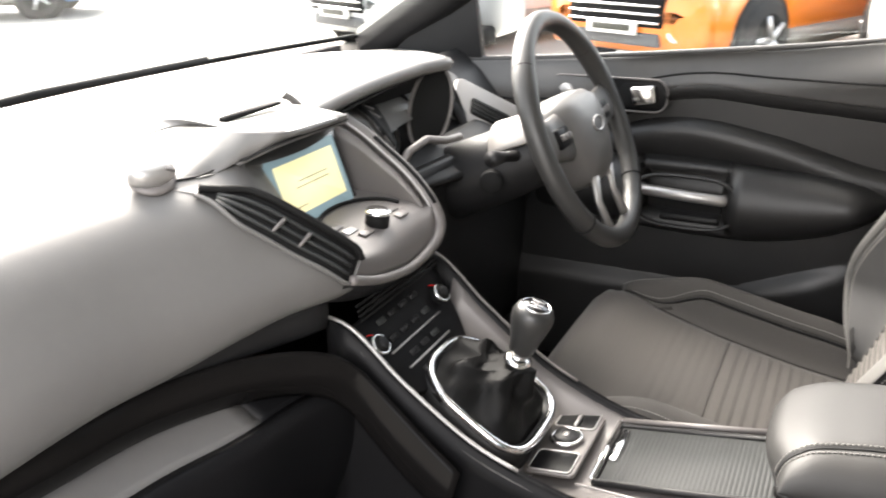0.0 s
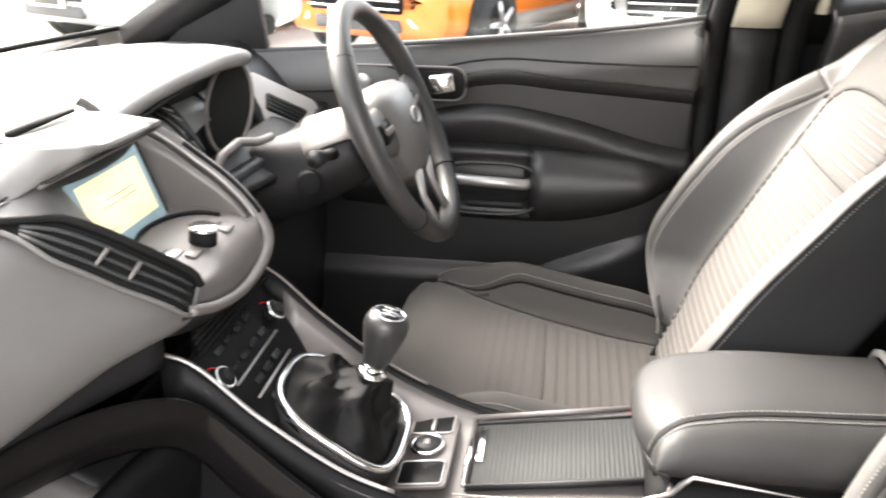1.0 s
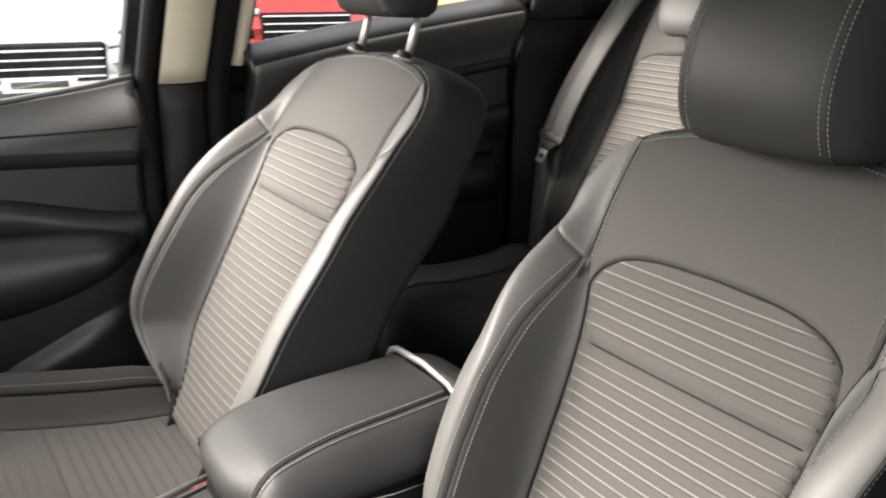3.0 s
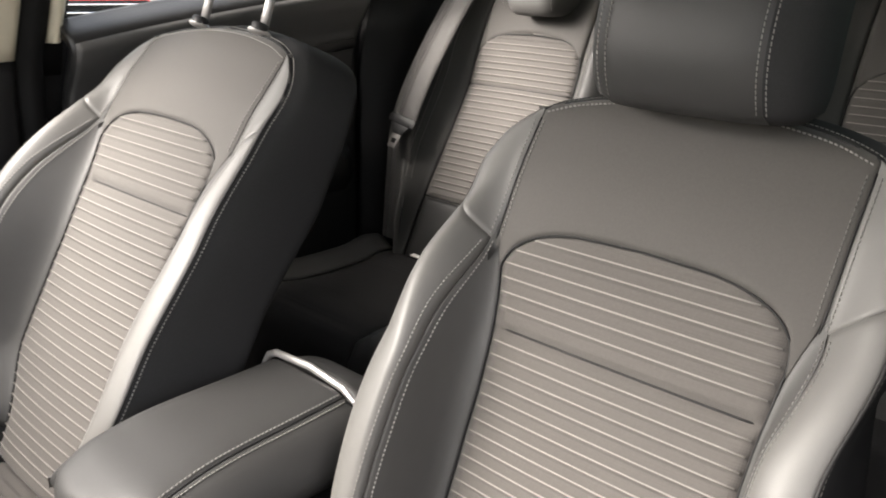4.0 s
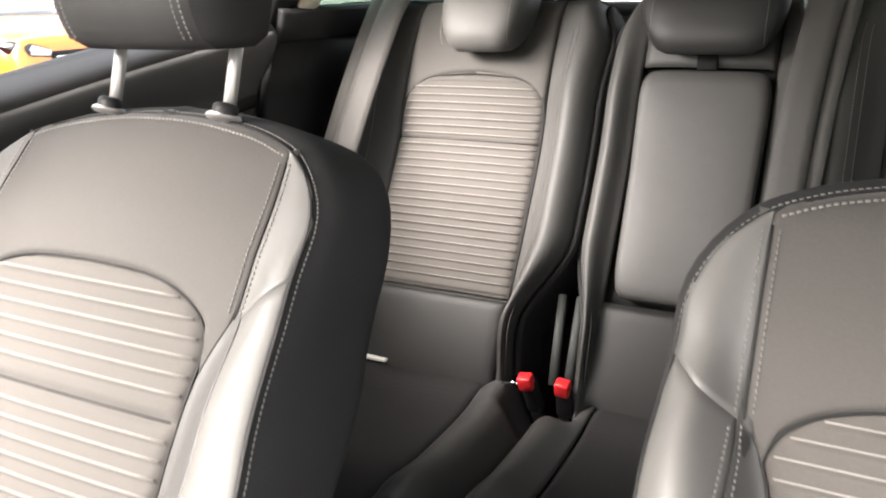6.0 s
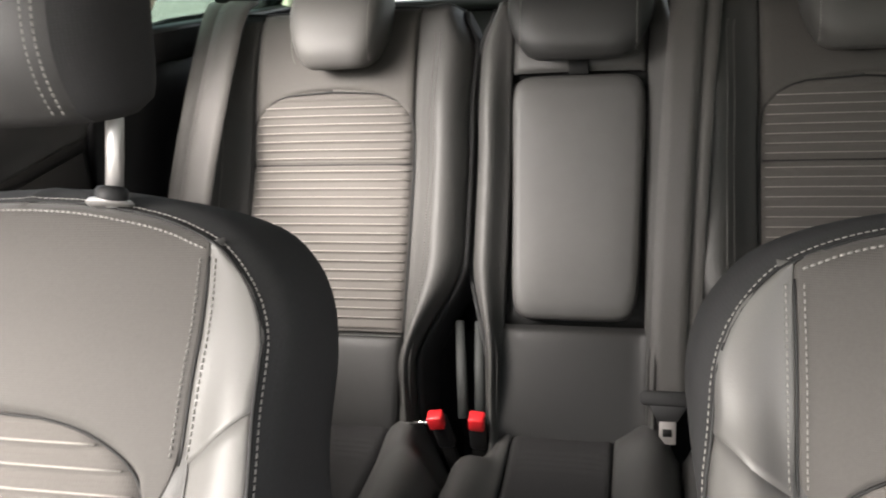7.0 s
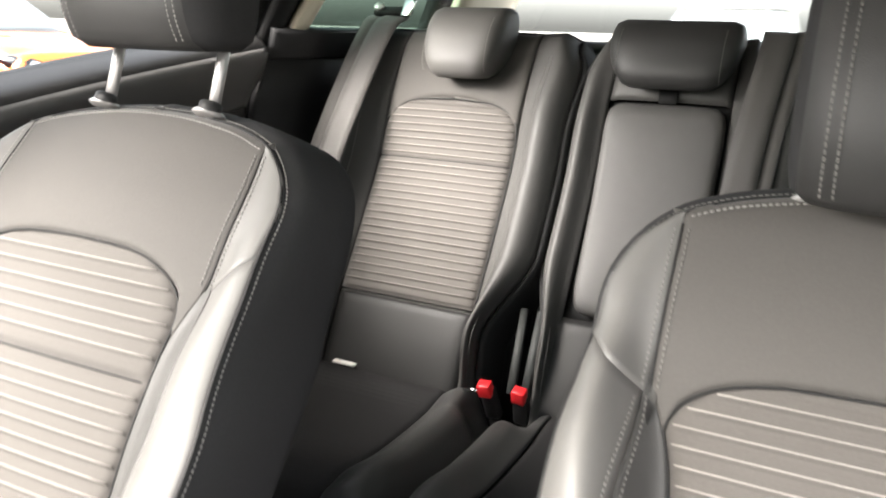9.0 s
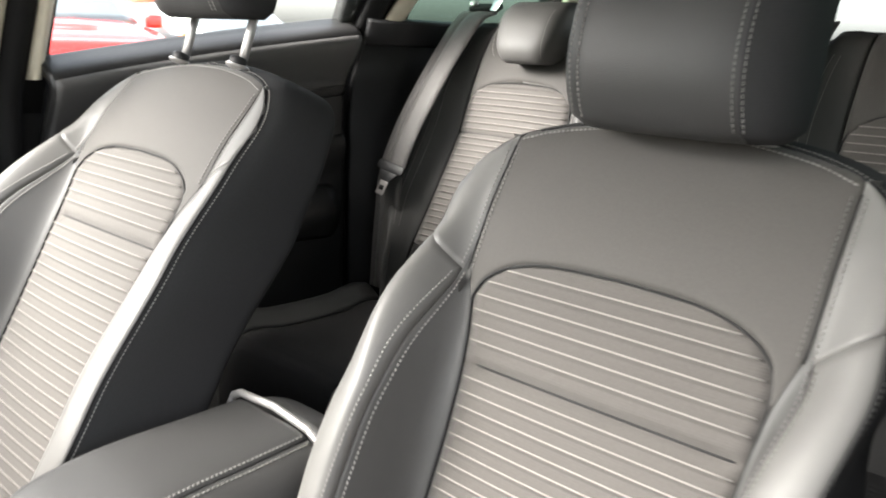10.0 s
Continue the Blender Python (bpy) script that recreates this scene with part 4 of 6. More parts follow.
    part("top_edge", sheet(lambda a, b: surf(edges(zt)[0] + (edges(zt)[1] - edges(zt)[0]) * a, zt, 0.003) - FWD * 0.13 * b + UPV * 0.018 * math.sin(math.pi * b) ** 0.7, 20, 8, 0.006, True),
         CLOTH_SHELL, back)
    part("back_board", sheet(lambda a, b: surf(edges(zt)[0] + (edges(zt)[1] - edges(zt)[0]) * a, 0.60 + 0.65 * b, 0.0) * 1.0 - FWD * 0.132, 8, 12, 0.008, False), CARPET, back)
    return back


rear_back(0.394, 0.222, 0.235, True, "driver-side rear seat back, taupe ribbed cloth with charcoal bolsters")
rear_back(-0.372, 0.215, 0.235, True, "passenger-side rear seat back, taupe ribbed cloth in shade")
rear_back(0.012, 0.142, 0.150, False, "narrow centre rear seat back holding a folded armrest", True)


def fold_armrest():
    t = thing("folding_armrest", (0.012, -0.98, 0.83), "folded charcoal leatherette centre armrest in the rear seat", "armrest")

    def ring(q, lift):
        pts = []
        for k in range(64):
            t = 2 * math.pi * k / 64
            cx, sy = math.copysign(abs(math.cos(t)) ** 0.22, math.cos(t)), math.copysign(abs(math.sin(t)) ** 0.22, math.sin(t))
            v = 0.984 + 0.160 * sy * (1 - (1 - q) * 0.97)
            hw = (0.088 + 0.010 * (v - 0.824) / 0.32) * (1 - (1 - q))
            pts.append(Vector((0.012 + cx * hw, REAR_Y(v), v)) + FWD * lift)
        return pts
    part("pad", loft([ring(q, h) for q, h in ((0.97, -0.016), (1.0, 0.004), (0.985, 0.011), (0.95, 0.016), (0.85, 0.018), (0.5, 0.019), (0.1, 0.019))]), PAD_LEATHER, t, "charcoal leatherette pad")
    part("pull_tab", rbox((0.030, 0.006, 0.022), (0.012, REAR_Y(1.16) + 0.012, 1.158), 0.002), RUBBER, t, "black pull tab")
    return t


fold_armrest()


def rear_head(xc, w, zb, h, depth, mat, label):
    t = thing("rear_head_restraint", (xc, -1.10, zb), label, "head restraint", "rear head restraints")

    def ring(k, n=18):
        v = k / n
        e = 1 if 0 < k < n else 0.9
        ww = w / 2 * (1 - 0.36 * (1 - v) ** 3 - 0.10 * v ** 6) * e
        dd = depth / 2 * (1 - 0.5 * abs(2 * v - 1) ** 3) * e
        yc = REAR_Y(min(zb, 1.25)) + 0.030 - 0.42 * h * v
        return [(xc + ww * math.copysign(abs(math.cos(a)) ** 0.5, math.cos(a)), yc + dd * math.copysign(abs(math.sin(a)) ** 0.6, math.sin(a)), zb + h * v)
                for a in [2 * math.pi * i / 36 for i in range(36)]]
    bm = loft([ring(k) for k in range(19)])
    bmesh.ops.bevel(bm, geom=[e for e in bm.edges if e.calc_face_angle(0) > 1.0], offset=0.008, segments=3, affect="EDGES")
    part("cushion", bm, mat, t)
    st = bmesh.new()
    for s in (1, -1):
        stitches([Vector((xc + s * w * 0.38, REAR_Y(min(zb, 1.25)) + 0.030 - 0.42 * h * k / 18 + depth / 2 * (1 - 0.5 * abs(2 * k / 18 - 1) ** 3) - 0.003, zb + h * k / 18)) for k in range(2, 17)], FWD, bm=st)
        part("post", sweep([(xc + s * 0.05, -1.12, zb - 0.03), (xc + s * 0.05, -1.14, zb + 0.04)], 0.006, 8), CHROME, t)
    part("stitching", st, THREAD, t, kind="stuff")
    return t


rear_head(0.372, 0.155, 1.172, 0.120, 0.13, HEAD_LEATHER, "rounded taupe leatherette rear head restraint")
rear_head(-0.36, 0.155, 1.172, 0.120, 0.13, HEAD_LEATHER, "rounded rear head restraint in shade")
rear_head(0.010, 0.212, 1.172, 0.105, 0.10, LID_LEATHER, "low wide centre rear head restraint in charcoal leatherette")


def rear_cushion(x0, x1, label):
    t = thing("rear_seat_cushion", ((x0 + x1) / 2, -0.62, 0.42), label, "seat cushion", "rear seat cushions")
    qy = spl([0, 0.05, 0.12, 0.3, 0.6, 0.82, 0.92, 0.97, 1], [-0.848, -0.845, -0.815, -0.74, -0.60, -0.495, -0.455, -0.445, -0.45])
    qz = spl([0, 0.05, 0.12, 0.3, 0.6, 0.82, 0.92, 0.97, 1], [0.630, 0.668, 0.680, 0.672, 0.672, 0.680, 0.660, 0.605, 0.46])

    def top(x, q, sink=0):
        e = min(x - x0, x1 - x)
        roll = 0.026 * math.exp(-((e - 0.044) / 0.030) ** 2) - 0.034 * math.exp(-(e / 0.014) ** 2)
        pit = 0.075 * math.exp(-((x - 0.171) / 0.055) ** 4) * smooth(-0.735, -0.795, qy(q))
        return Vector((x, qy(q), qz(q) - pit + (roll - sink) * smooth(1.0, 0.93, q)))
    m = 0.088
    part("centre_panel", sheet(lambda a, b: top(x0 + m + (x1 - x0 - 2 * m) * a, b, edge_dip(a, b, 0.04, 0.02, 0.005)), 20, 40, 0.012), CLOTH_DARK, t, "black cloth centre panel")
    part("side_roll", sheet(lambda a, b: top(x0 + (m - 0.001) * a, b, edge_dip(a, b, 0.05, 0.01, 0.002)), 16, 40, 0.012), ROLL_LEATHER, t, "black leatherette roll, coloured lighter for the light on it")
    part("side_roll", sheet(lambda a, b: top(x1 - (m - 0.001) * (1 - a), b, edge_dip(a, b, 0.05, 0.01, 0.002)), 16, 40, 0.012), ROLL_LEATHER, t, "black leatherette roll, coloured lighter for the light on it")
    part("cushion_base", rbox((x1 - x0 - 0.02, 0.38, 0.16), ((x0 + x1) / 2, -0.67, 0.52), 0.02), PLASTIC, t)
    return t


rear_cushion(0.184, 0.66, "driver-side rear seat cushion in black cloth")
rear_cushion(-0.135, 0.180, "narrow centre rear seat cushion in black cloth")
rear_cushion(-0.66, -0.139, "passenger-side rear seat cushion in black cloth")
setting("trim_rear_step", rbox((1.36, 0.06, 0.30), (0, -0.49, 0.40), 0.02), CARPET, "black carpeted step under the rear bench", "trim")


def ribbon(points, width, across, thick=0.0016, twist=0.0):
    """A flat band along points; across: the direction of its width."""
    pts = [Vector(p) for p in points]
    ac = Vector(across).normalized()
    bm = bmesh.new()
    rings = []
    for i, p in enumerate(pts):
        tan = (pts[min(i + 1, len(pts) - 1)] - pts[max(i - 1, 0)]).normalized()
        a = (ac - tan * ac.dot(tan)).normalized()
        nn = tan.cross(a)
        w = width / 2
        row = [(-w, -thick), (-w * 0.4, -thick - 0.0006), (w * 0.4, -thick - 0.0006), (w, -thick), (w, thick), (w * 0.4, thick + 0.0006), (-w * 0.4, thick + 0.0006), (-w, thick)]
        rings.append([p + a * x + nn * y for x, y in row])
    bm.free()
    return loft(rings)


def curve3(points, n=24):
    k = list(range(len(points)))
    f = [spl(k, [p[i] for p in points]) for i in range(3)]
    return [tuple(g((len(points) - 1) * j / n) for g in f) for j in range(n + 1)]


def seat_belt(points, across, tongue, tongue_turn, label, lap, width=0.047):
    t = thing("seat_belt", points[-1], label, "seat belt", "rear seat belts")
    part("webbing", ribbon(curve3(points, 30), width, across), BELT, t, "grey woven webbing")
    fold = [(p[0] + lap * (1 - 0.5 * i / len(points)), p[1] - 0.010, p[2]) for i, p in enumerate(points)]
    part("lap_webbing", ribbon(curve3(fold, 30), width, (across[0], across[1] + (0.5 if lap > 0 else -0.3), across[2])), BELT, t, "second run of the webbing behind")
    m = Matrix.Translation(tongue) @ tongue_turn.to_4x4()
    tg = part("tongue", join(prism(rounded(0.072, 0.020, 0.008), 0.007, m, 0.002),
                             prism([(-0.026, -0.008), (0.026, -0.008), (0.013, -0.030), (-0.013, -0.030)], 0.006, m, 0.0015)), PLASTIC, t, "black plastic tongue")
    blade = [(-0.011, -0.028), (0.011, -0.028), (0.011, -0.060), (-0.011, -0.060)]
    part("blade", prism(blade, 0.003, m @ Matrix.Translation((0, 0, 0.0015)), 0.0008), TRIMGREY, tg, "steel blade")
    part("blade_slot", prism([(-0.006, -0.040), (0.006, -0.040), (0.006, -0.050), (-0.006, -0.050)], 0.0036, m @ Matrix.Translation((0, 0, 0.0012)), 0), RUBBER, tg)
    return t


seat_belt([(0.560, -1.135, 1.275), (0.563, -1.075, 1.245), (0.566, -0.946, 1.085), (0.576, -0.880, 0.955), (0.584, -0.868, 0.84), (0.590, -0.86, 0.69)], (1, 0.15, 0.1),
          (0.574, -0.866, 0.952), Euler((radians(66), 0, radians(-172))).to_matrix() @ Matrix.Rotation(radians(-12), 3, "Z"), "grey rear seat belt hanging beside the driver-side rear seat", 0.030)
seat_belt([(-0.140, -1.10, 1.262), (-0.138, -1.065, 1.225), (-0.128, -0.975, 1.10), (-0.120, -0.890, 0.90), (-0.117, -0.838, 0.752), (-0.117, -0.830, 0.735)], (1, 0, 0),
          (-0.117, -0.832, 0.745), Euler((radians(66), 0, radians(180))).to_matrix(), "grey centre seat belt with its tongue hanging free", -0.026)


def buckle(x, y, z, lean, label):
    t = thing("belt_buckle", (x, y, z - 0.08), label, "belt buckle", "belt buckles")
    tr = Euler((radians(-18), radians(lean), 0)).to_matrix()
    c = Vector((x, y, z))
    part("stalk", rbox((0.020, 0.010, 0.10), c + tr @ Vector((0, -0.004, -0.085)), 0.003, tr), RUBBER, t)
    part("housing", rbox((0.026, 0.018, 0.060), c + tr @ Vector((0, -0.006, -0.026)), 0.006, tr), PLASTIC, t)
    part("button", rbox((0.022, 0.019, 0.024), c + tr @ Vector((0, 0.001, 0.006)), 0.003, tr), REDPLASTIC, t, "red release button")
    return t


buckle(0.196, -0.804, 0.704, 8, "red-topped belt buckle between the rear cushions")
buckle(0.138, -0.800, 0.708, -4, "red-topped belt buckle between the rear cushions")
for top_end, low_end in (((0.178, -0.905, 0.815), (0.163, -0.825, 0.700)), ((0.149, -0.905, 0.815), (0.138, -0.822, 0.705))):
    setting("trim_belt_guide", sweep([top_end, Vector(top_end).lerp(Vector(low_end), 0.5), low_end], [0.0065, 0.0075, 0.0075], 8, flatten=0.6), SHUTTER, "dark grey belt guide between the seat backs", "belt guide")
label_tag = thing("seat_label", (0.475, -0.82, 0.683), "small white sewn label at the rear cushion's edge", "label")
part("tag", rbox((0.045, 0.012, 0.004), (0.475, -0.820, 0.687), 0.001), PAPER, label_tag)
latch = thing("child_seat_latch", (0.265, -0.83, 0.66), "small steel latch bar at the base of the rear seat", "latch")
part("bar", sweep([(0.238, -0.808, 0.698), (0.207, -0.802, 0.704)], 0.003, 8), CHROME, latch)

# ---- centre console ----
def console():
    c = thing("centre_console", (0, 0.25, 0.38), "black plastic centre console with silver side trims", "console")
    # side walls and deck: left and right edges fall from the dash to the armrest
    ey = [0.60, 0.58, 0.50, 0.40, 0.365, 0.30, 0.0, -0.20]
    ez = spl(ey[::-1], [0.865, 0.861, 0.796, 0.727, 0.712, 0.690, 0.690, 0.690][::-1])
    deck_z = spl([-0.25, 0.08, 0.30, 0.36, 0.42, 0.50, 0.60], [0.690, 0.690, 0.664, 0.656, 0.684, 0.745, 0.80])

    def half(y):
        return spl([-0.25, 0.0, 0.3, 0.42, 0.5, 0.6], [0.098, 0.10, 0.105, 0.116, 0.12, 0.122])(y)
    for s in (1, -1):
        part("side_wall", sheet(lambda a, b, s=s: (s * (half(-0.25 + 0.85 * a) + 0.006 + 0.03 * (1 - b) ** 2), -0.25 + 0.85 * a, 0.40 + (ez(-0.25 + 0.85 * a) - 0.40) * b), 30, 10, 0.012, s < 0),
             SATINBLACK, c, "black satin plastic side wall")
        part("side_trim", sweep([(s * half(y), y, ez(y) + 0.003) for y in [0.60 - 0.24 * k / 24 for k in range(25)]], 0.0026 if s < 0 else 0.0022, 8, flatten=0.8), SATIN if s < 0 else TRIMGREY, c, "satin silver trim line" if s < 0 else "grey edge")
    part("deck", sheet(lambda a, b: ((2 * a - 1) * (half(-0.25 + 0.80 * b) - 0.004), -0.25 + 0.80 * b, deck_z(-0.25 + 0.80 * b) + (ez(-0.25 + 0.80 * b) - deck_z(-0.25 + 0.80 * b) - 0.004) * abs(2 * a - 1) ** 5), 24, 40, 0.012),
         TRIMGREY, c, "warm grey painted deck")
    # gear gate: raised dark collar with chrome frame
    gp = Matrix.Translation((0.0, 0.445, 0.735)) @ Euler((radians(31), 0, 0)).to_matrix().to_4x4()
    shape = [(0.074 * math.copysign(abs(math.cos(t)) ** 0.62, math.cos(t)) * (1 - 0.14 * math.sin(t)), 0.082 * math.copysign(abs(math.sin(t)) ** 0.62, math.sin(t))) for t in [2 * math.pi * k / 48 for k in range(48)]]
    part("gear_surround", loft([[gp @ Vector((x * q, y * q, h)) for x, y in shape] for q, h in ((1.16, -0.06), (1.09, -0.01), (1.04, 0.004), (0.90, 0.004), (0.86, -0.012))]), PLASTIC, c, "black gear lever surround")
    part("gear_frame", sweep([gp @ Vector((x, y, 0.006)) for x, y in shape], 0.0058, 8, True), CHROME, c, "polished chrome frame")
    part("gear_frame_edge", sweep([gp @ Vector((x * 1.14, y * 1.14 - 0.012, -0.030)) for x, y in shape], 0.005, 8, True), SATIN, c, "satin silver lower frame")
    # parking brake switch between two small wells
    sp = Matrix.Translation((0.026, 0.345, 0.668)) @ Euler((radians(-8), 0, 0)).to_matrix().to_4x4()
    plate = part("switch_plate", prism(rounded(0.150, 0.066, 0.008), 0.006, sp, 0.002), TRIMGREY, c, "warm grey switch plate")
    for x, w in ((0.050, 0.040), (-0.050, 0.044)):
        part("well", prism(rounded(w, 0.054, 0.006), 0.0022, sp @ Matrix.Translation((x, 0, 0.0052)), 0.0006), SATINBLACK, plate, "dark small tray")
        part("well_edge", sweep([sp @ Vector((x + p, q, 0.0072)) for p, q in rounded(w, 0.054, 0.006)], 0.0013, 6, True), SATIN, plate)
    part("parking_brake_switch", disc(sp @ Vector((0.0, 0.0, 0.010)), (0, 0, 1), 0.0165, 0.012), PLASTIC, plate)
    part("switch_ring", sweep([sp @ Vector((0.0195 * math.cos(2 * math.pi * k / 28), 0.0195 * math.sin(2 * math.pi * k / 28), 0.011)) for k in range(28)], 0.0030, 6, True), CHROME, plate, "chrome ring")
    part("switch_mark", prism(rounded(0.010, 0.008, 0.002), 0.001, sp @ Matrix.Translation((0, 0, 0.0158)), 0), SATIN, plate)
    part("tab", rbox((0.026, 0.005, 0.006), sp @ Vector((0.043, -0.002, 0.010)), 0.002, sp.to_3x3()), SATIN, plate, "small silver tab")
    part("plate_edge", sweep([sp @ Vector((0.076, -0.034 + 0.068 * k / 8, 0.008)) for k in range(9)], 0.0032, 8), CHROME, plate, "chrome edge")
    # cup holder with a slatted roller shutter, sloping down to the front
    x0, x1, y0, y1 = -0.040, 0.088, 0.084, 0.290

    def bed(y):
        return 0.672 + 0.032 * (y1 - y) / (y1 - y0)
    part("shutter_rim", sweep([(x0, y1, bed(y1)), (x1, y1, bed(y1)), (x1 + 0.003, y0, bed(y0) + 0.002), (x0, y0, bed(y0) + 0.002)], 0.0048, 8, True), PLASTIC, c, "black rim round the shutter")
    part("shutter_wall", sweep([(x1 + 0.007, y1, bed(y1) + 0.006), (x1 + 0.010, y0, bed(y0) + 0.008)], 0.0040, 8), TRIMGREY, c, "grey side rail")
    part("shutter_chrome", sweep([(x0 - 0.002, y1 + 0.003, bed(y1) + 0.004), (x1 + 0.004, y1 + 0.003, bed(y1) + 0.004)], 0.0042, 8), CHROME, c, "chrome front edge")
    part("shutter_grip", rbox((0.072, 0.010, 0.006), (0.040, y1 - 0.010, bed(y1) + 0.004), 0.002), CHROME, c, "chrome grip strip")
    part("shutter_edge", sweep([(x0 + 0.004, y0 + 0.003, bed(y0) + 0.005), (x1 - 0.004, y0 + 0.003, bed(y0) + 0.005)], 0.0022, 6), SATIN, c, "thin silver end strip")
    tilt = Matrix.Rotation(-math.atan(0.032 / (y1 - y0)), 3, "X")
    n = 34
    for k in range(n):
        y = y1 - 0.020 - (y1 - y0 - 0.026) * k / (n - 1)
        part("shutter_slat", rbox((x1 - x0 - 0.006, 0.0050, 0.004), ((x0 + x1) / 2, y, bed(y) - 0.0008), 0.0010, tilt, 1), SHUTTER, c)
    part("shutter_bed", rbox((x1 - x0 - 0.002, y1 - y0 - 0.006, 0.006), ((x0 + x1) / 2, (y0 + y1) / 2, bed((y0 + y1) / 2) - 0.0019), 0.001, tilt, 1), SHUTTER, c)
    # silver line along the open side, stepping up to the armrest
    part("edge_line", sweep([(-0.084, 0.30, 0.6965), (-0.084, 0.165, 0.6985), (-0.080, 0.105, 0.706), (-0.087, 0.068, 0.728), (-0.092, 0.060, 0.744), (-0.097, 0.050, 0.758), (-0.100, -0.06, 0.747), (-0.100, -0.12, 0.745)],
                              [0.0014, 0.0015, 0.0018, 0.0032, 0.0034, 0.0024, 0.0008, 0.0006], 8), SATIN, c, "satin silver edge line")
    part("end_panel", sheet(lambda a, b: (0.088 - 0.176 * a, 0.080 - 0.016 * b, 0.704 + 0.028 * b * (0.3 + 0.7 * a)), 12, 4, 0.006, True), TRIMGREY, c, "grey end panel")
    part("end_strip", sweep([(0.022, 0.076, 0.708), (-0.030, 0.074, 0.714), (-0.082, 0.069, 0.728)], 0.0028, 8), SATIN, c, "satin silver strip")
    # darkest rubber carries the passenger seat's shadow in the box's colour
    part("storage_box", rbox((0.195, 0.33, 0.26), (0.005, -0.075, 0.605), 0.02), RUBBER, c, "black storage box below the armrest, darkened for the seat's shadow")
    return c


console()


def gear_lever():
    g = thing("gear_lever", (0.0, 0.435, 0.72), "manual gear lever with grey leather knob and black gaiter", "gear lever")
    base, top = Vector((0.0, 0.448, 0.735)), Vector((0.014, 0.412, 0.779))
    ax = (Vector((0.018, 0.385, 0.875)) - top).normalized()
    tilt = Euler((radians(31), 0, 0)).to_matrix()
    rings = []
    for k in range(17):
        v = k / 16
        rr = 0.062 * (1 - v) ** 1.25 + 0.015
        c = base.lerp(top, v ** 1.1) + Vector((0, 0, 0.014 * math.sin(math.pi * v)))
        ring = []
        for j in range(40):
            a = 2 * math.pi * j / 40
            fold = 1 + 0.24 * math.sin(5 * a + 5 * v) * math.sin(math.pi * v) + 0.10 * math.sin(8 * a - 9 * v) * math.sin(math.pi * v)
            sq = 1 / max(abs(math.cos(a)) ** 3 + abs(math.sin(a)) ** 3, 0.2) ** (0.33 * (1 - v))
            d = tilt @ Vector((math.cos(a), math.sin(a), 0)) if v < 0.6 else Vector((math.cos(a), math.sin(a), 0))
            ring.append(c + d * rr * fold * sq)
        rings.append(ring)
    part("gaiter", loft(rings), BOOT, g, "creased black leather gaiter")
    part("collar", disc(top + ax * 0.004, ax, 0.0185, 0.012, 28, 0.004), CHROME, g, "chrome collar")
    part("shaft", sweep([top, top + ax * 0.03], 0.010, 14), CHROME, g)
    prof = [(0.013, 0.016), (0.0160, 0.021), (0.0190, 0.036), (0.0235, 0.053), (0.0265, 0.066), (0.0265, 0.075), (0.0230, 0.083), (0.016, 0.087)]
    s = ax.orthogonal().normalized()
    u = ax.cross(s)
    knob = part("knob", loft([[top + ax * h + (s * math.cos(t) + u * math.sin(t)) * r for t in [2 * math.pi * k / 28 for k in range(28)]] for r, h in prof]), KNOB, g, "dark grey leather knob")
    part("knob_cap", disc(top + ax * 0.086, ax, 0.0175, 0.005, 24, 0.002), GLOSS, knob, "gloss black cap with silver gear marks")
    part("cap_ring", sweep([top + ax * 0.0862 + (s * math.cos(t) + u * math.sin(t)) * 0.0182 for t in [2 * math.pi * k / 28 for k in range(28)]], 0.0011, 6, True), CHROME, knob, "chrome ring round the cap")
    side, fw = Vector((1, 0, 0)), ax.cross(Vector((1, 0, 0))).normalized()
    m = Matrix((side, fw, ax)).transposed().to_4x4()
    m.translation = top + ax * 0.0885
    bars = bmesh.new()
    for x in (-0.008, 0, 0.008):
        b = rbox((0.0016, 0.016, 0.0008), (x, 0, 0), 0.0002, seg=1)
        b.transform(m)
        bars = join(bars, b)
    b = rbox((0.0176, 0.0016, 0.0008), (0, 0, 0), 0.0002, seg=1)
    b.transform(m)
    part("gear_marks", join(bars, b), SATIN, knob, "silver gear marks")
    return g


gear_lever()


